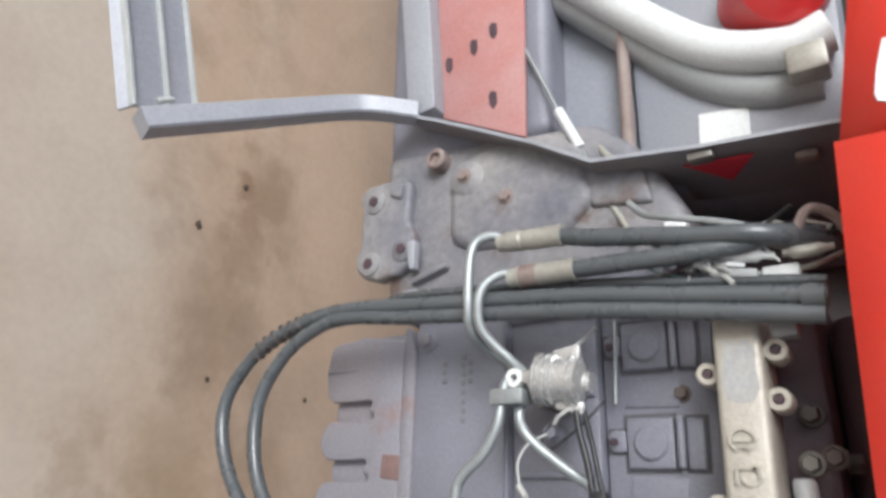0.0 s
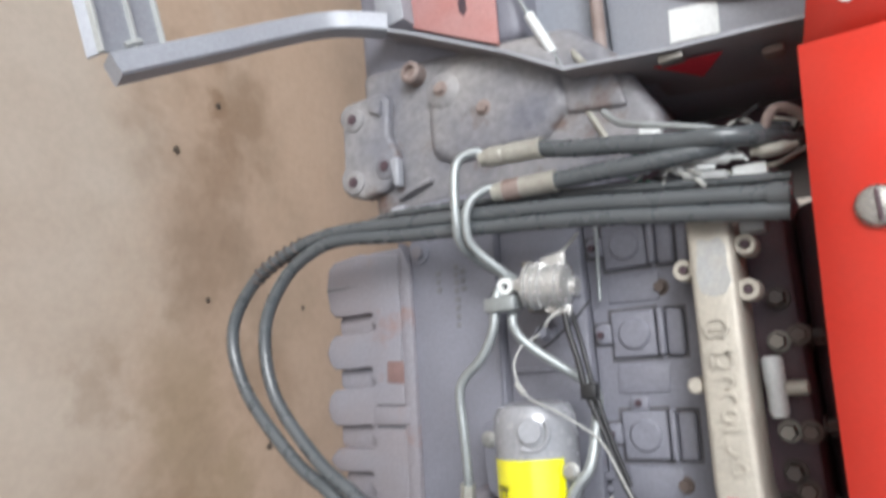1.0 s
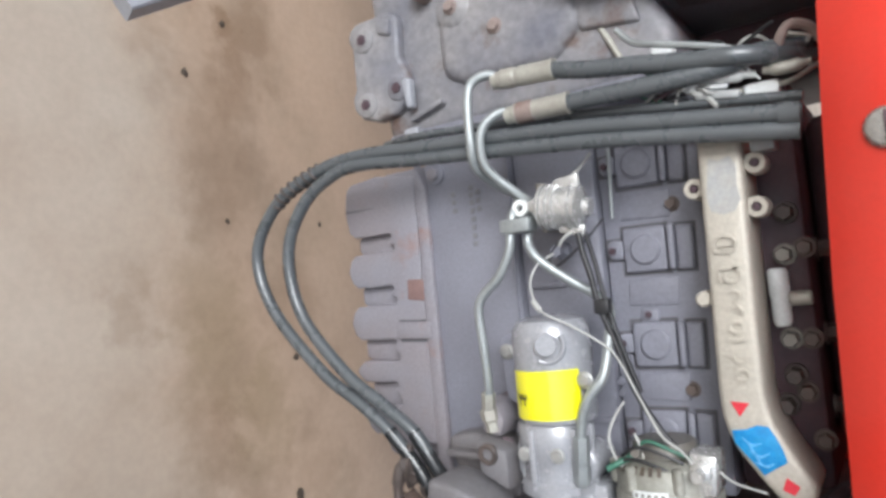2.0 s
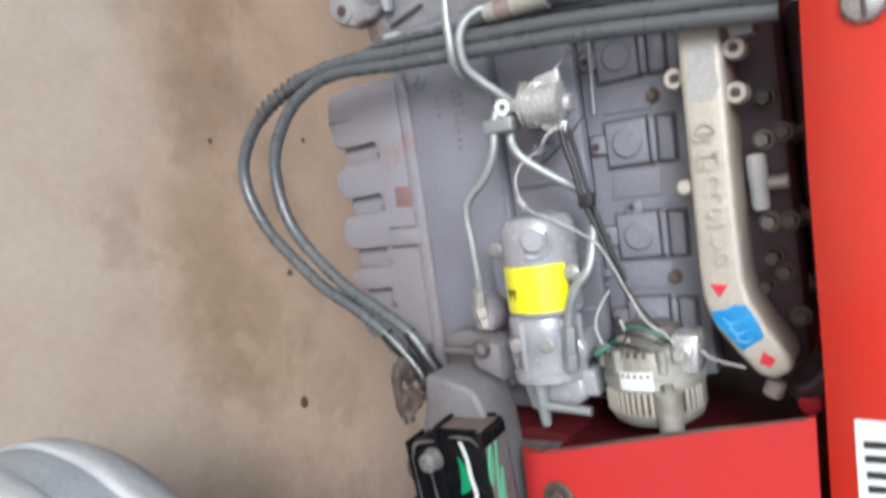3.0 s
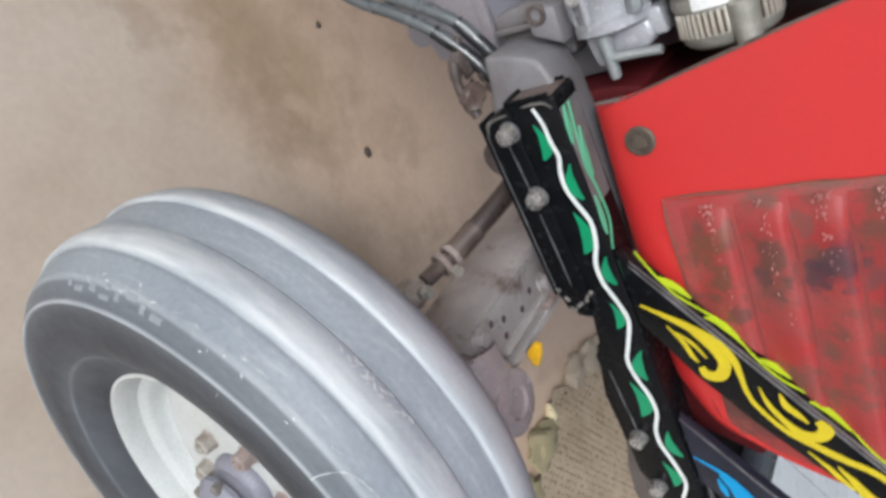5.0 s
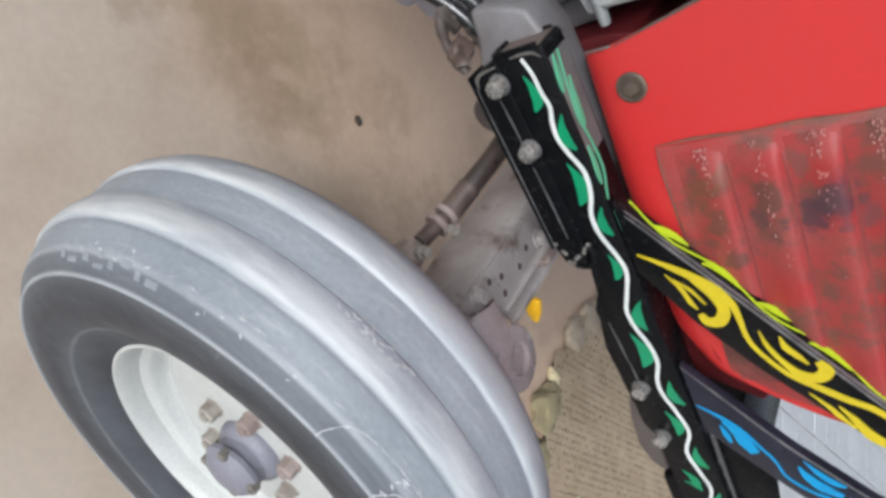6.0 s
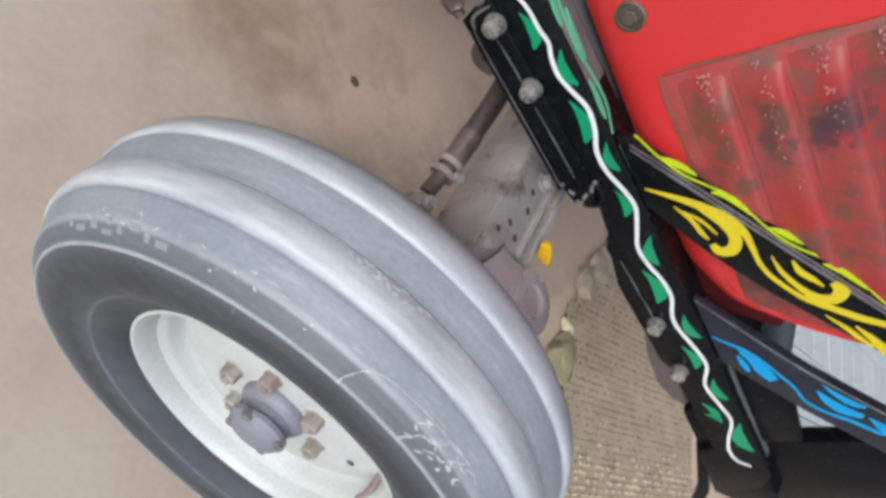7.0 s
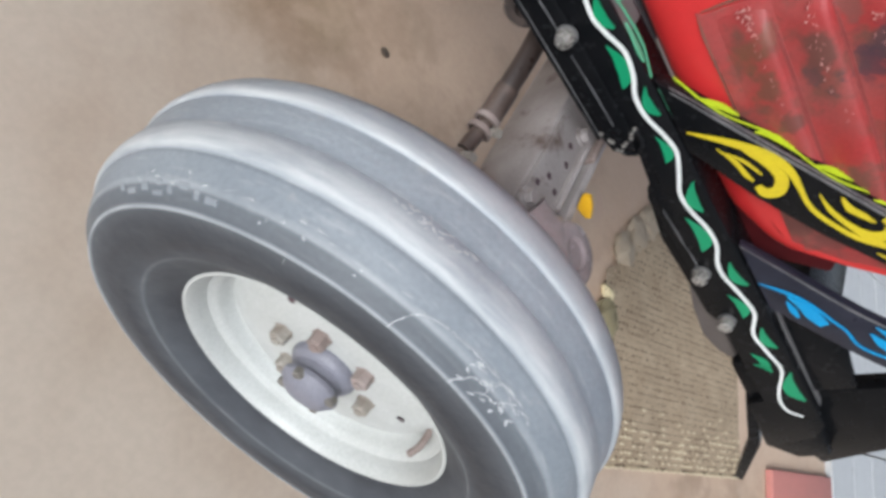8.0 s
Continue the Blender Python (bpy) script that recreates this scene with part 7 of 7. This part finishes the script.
part("clamp_nut", lathe([(0.008, 0), (0.008, 0.012), (0, 0.012)], basis(LK[2].lerp(LK[3], 0.3) + Vector((0.012, -0.004, 0.015)), (0.3, -0.4, 1)), 6), M_NUT, axle)
part("link_joint", lathe([(0.012, -0.022), (0.019, -0.018), (0.023, -0.006), (0.023, 0.008), (0.017, 0.014), (0.009, 0.017), (0, 0.017)], basis(LK[3].lerp(LK[4], 0.6), (0, -0.2, 1)), 20), M_CHALK, axle, "dusty pale ball joint")
part("link_nut", lathe([(0.012, 0), (0.012, 0.012), (0.008, 0.014), (0.008, 0.022), (0, 0.022)], basis(LK[3].lerp(LK[4], 0.5) + Vector((0, 0, 0.014)), (0, -0.2, 1)), 6), M_NUT, axle)
part("rod_bracket", side([(0.286, 0.650), (0.325, 0.628), (0.352, 0.640), (0.345, 0.69), (0.29, 0.70)], -0.285, -0.225, 0.008, seg=3), M_GRIME, axle)
part("steering_arm", tube([(0.398, -0.495, 0.525), (0.415, -0.515, 0.52), (0.46, -0.53, 0.53), (0.57, -0.52, 0.55)], 0.015, 12, 5), M_LINK, axle)

# ---- things on the ground ----
def clump(name, c, r, mat, label, cat, seed, flat=0.6):
    """A rough lump."""
    rnd = random.Random(seed)
    b = bmesh.new()
    bmesh.ops.create_icosphere(b, subdivisions=3, radius=1.0)
    o = Vector((rnd.uniform(0, 9), rnd.uniform(0, 9), 3))
    for v in b.verts:
        k = 1 + 0.45 * noise.noise(v.co * 1.6 + o) + 0.2 * noise.noise(v.co * 4 + o)
        v.co = Vector((v.co.x * r[0] * k, v.co.y * r[1] * k, v.co.z * r[2] * k * flat))
    low = min(v.co.z for v in b.verts)
    for v in b.verts:
        v.co.z = max(v.co.z - low * 0.45, 0.0)
    ob = obj(name, b, mat, smooth=True)
    ob.location = c
    return tagged(ob, label, cat)


# woven jute sack spread on the floor; coarse raised stitches over a base cloth
SA = math.atan2(0.58, 0.88)
SACK = Matrix.Translation((1.715, -0.105, 0)) @ pose(0, 0, 0, 0, 0, math.degrees(SA))


def inside(u, v):
    """Whether the sack covers a place of its own frame."""
    return 0.0 < u < 1.12 and 0.0 < v < min(0.95, 0.63 + 0.8 * u)


def sag(u, v):
    return 0.006 + 0.006 * (noise.noise(Vector((u * 5, v * 5, 1.7))) + 0.5)


b = bmesh.new()
P = 0.0205
nu, nv = int(1.12 / P), int(0.95 / P)
verts = {}
for i in range(nu + 1):
    for j in range(nv + 1):
        if inside(i * P + 1e-3, j * P + 0.035) and 0.0 <= i * P:
            jig = 0.003
            verts[i, j] = b.verts.new(SACK @ Vector((i * P + random.uniform(-jig, jig), j * P + random.uniform(-jig, jig), sag(i * P, j * P))))
for (i, j), v in list(verts.items()):
    q = [verts.get(k) for k in ((i, j), (i + 1, j), (i + 1, j + 1), (i, j + 1))]
    if all(q):
        b.faces.new(q)
sack = obj("jute_sack", b, M_JUTE, smooth=True)
solid = sack.modifiers.new("cloth", 'SOLIDIFY')
solid.thickness, solid.offset = 0.004, -1.0
tagged(sack, "tan woven jute sack with pale stitching on the floor", "sack")
b, pale = bmesh.new(), bmesh.new()
rs = random.Random(31)
G = 0.0122
mu, mv = int(1.12 / G), int(0.95 / G)


def knot(i, j):
    """A crossing of the loose weave, nudged and sagging like cloth."""
    u, v = i * G + 0.0016 * math.sin(j * 12.9 + i * 3.1), j * G + 0.0016 * math.sin(i * 7.7 + j * 5.3)
    return u, v


grid = {}
for i in range(mu + 1):
    for j in range(mv + 1):
        u, v = knot(i, j)
        grid[i, j] = (u, v, sag(u, v) + 0.006 + rs.uniform(-0.0006, 0.0006))
for i in range(mu):
    for j in range(mv):
        q = [Vector(grid[k]) for k in ((i, j), (i + 1, j), (i + 1, j + 1), (i, j + 1))]
        mid = sum(q, Vector()) / 4
        if not inside(mid.x, mid.y + 0.012 * math.sin(mid.x * 40)):
            continue
        gap = rs.uniform(0.55, 0.88) if i % 2 == (j // 2) % 2 and j % 2 == 0 and rs.random() < 0.85 else rs.uniform(0.0, 0.25)
        if noise.noise(Vector((mid.x * 9, mid.y * 9, 4.4))) > 0.3:
            gap *= 0.7
        outer = [b.verts.new(SACK @ p) for p in q]
        if gap < 0.12:
            b.faces.new(outer)
            continue
        inner = [b.verts.new(SACK @ (mid + (p - mid) * gap)) for p in q]
        for k in range(4):
            b.faces.new((outer[k], outer[(k + 1) % 4], inner[(k + 1) % 4], inner[k]))
for i in range(0, mu, 2):
    for j in range(0, mv, 2):
        u, v = knot(i, j)
        if rs.random() > 0.72 - 3.0 * v and j > 0:
            continue
        z = sag(u, v) + 0.0062
        L, w = G * rs.uniform(0.5, 0.85), G * rs.uniform(0.3, 0.45)
        m = SACK @ Matrix.Translation((u, v, z)) @ pose(0, 0, 0, 0, 0, rs.uniform(-18, 18))
        top = [pale.verts.new(m @ Vector((x, y, 0.003))) for x, y in ((-L * 0.55, -w * 0.5), (L * 0.55, -w * 0.5), (L * 0.55, w * 0.5), (-L * 0.55, w * 0.5))]
        bot = [pale.verts.new(m @ Vector((x, y, -0.001))) for x, y in ((-L, -w), (L, -w), (L, w), (-L, w))]
        pale.faces.new(top)
        for k in range(4):
            pale.faces.new((bot[k], bot[(k + 1) % 4], top[(k + 1) % 4], top[k]))
for bmx, mat, nm in ((b, M_JUTE2, "weave"), (pale, M_JUTEPALE, "pale_stitching")):
    tagged(part(nm, bmx, mat, sack, smooth=False), kind="stuff")

clump("mud_clod", (1.475, 0.79, 0.0), (0.065, 0.075, 0.04), M_MUD, "dry brown clod of mud beside the sack", "clod", 3)
clump("mud_clod", (1.435, 0.68, 0.0), (0.06, 0.07, 0.045), M_MUD, "dry brown clod of mud beside the sack", "clod", 4)
clump("mud_clod", (1.46, 0.26, 0.0), (0.07, 0.085, 0.05), M_MUDGREEN, "greenish brown lump on the floor beside the sack", "clod", 8)
clump("mud_clod", (1.405, 0.57, 0.0), (0.055, 0.065, 0.04), M_MUD, "dry brown clod of mud beside the sack", "clod", 14)
clump("mud_clod", (1.55, 0.12, 0.0), (0.06, 0.07, 0.03), M_MUDGREEN, "greenish brown lump on the floor beside the sack", "clod", 15)
clump("wood_chip", (1.42, 0.36, 0.004), (0.035, 0.022, 0.02), M_CHIP, "pale yellow broken wood chip on the floor", "chip", 6, 0.8)
for k, (x, y, r) in enumerate(((-0.624, -0.131, 0.009), (0.342, 0.095, 0.0125), (-0.303, -0.05, 0.006), (0.023, 0.12, 0.008), (-0.76, -0.02, 0.008), (-0.30, 0.24, 0.006))):
    clump("oily_crumb", (x, y, 0.0), (r, r * 0.9, r * 0.5), M_CRUMB, "small dark oily crumb on the concrete floor", "crumb", 20 + k)

# pale paving and a pink slab beyond the tractor's front
paving = tagged(new("paving"), "pale grey stone paving slabs beyond the tractor", "paving", kind="structure")
PV = Matrix.Translation((3.62, 1.22, 0)) @ pose(0, 0, 0, 0, 0, 33)
first = None
for i in range(13):
    for j in range(12):
        m = PV @ Matrix.Translation((0.21 + i * 0.42, -0.9 + j * 0.42, 0.0)) @ pose(0, 0, 0, random.uniform(-0.3, 0.3), random.uniform(-0.3, 0.3), 0)
        if first is None:
            b = box(-0.204, 0.204, -0.204, 0.204, 0.0, 0.04, 0.004, 1)
            first = part("paving_slab", b, M_TILE, paving, smooth=False)
            first.matrix_basis = m
        else:
            repeat(first, m)
b = box(0.10, 0.98, -0.45, 0, 0, 0.035, 0.006)
bmesh.ops.transform(b, matrix=Matrix.Translation((2.80, 0.67, 0)) @ pose(0, 0, 0, 0, 0, 33), verts=b.verts)
tagged(obj("pink_slab", b, M_PINK, smooth=True), "faded pink painted concrete slab on the floor", "slab")
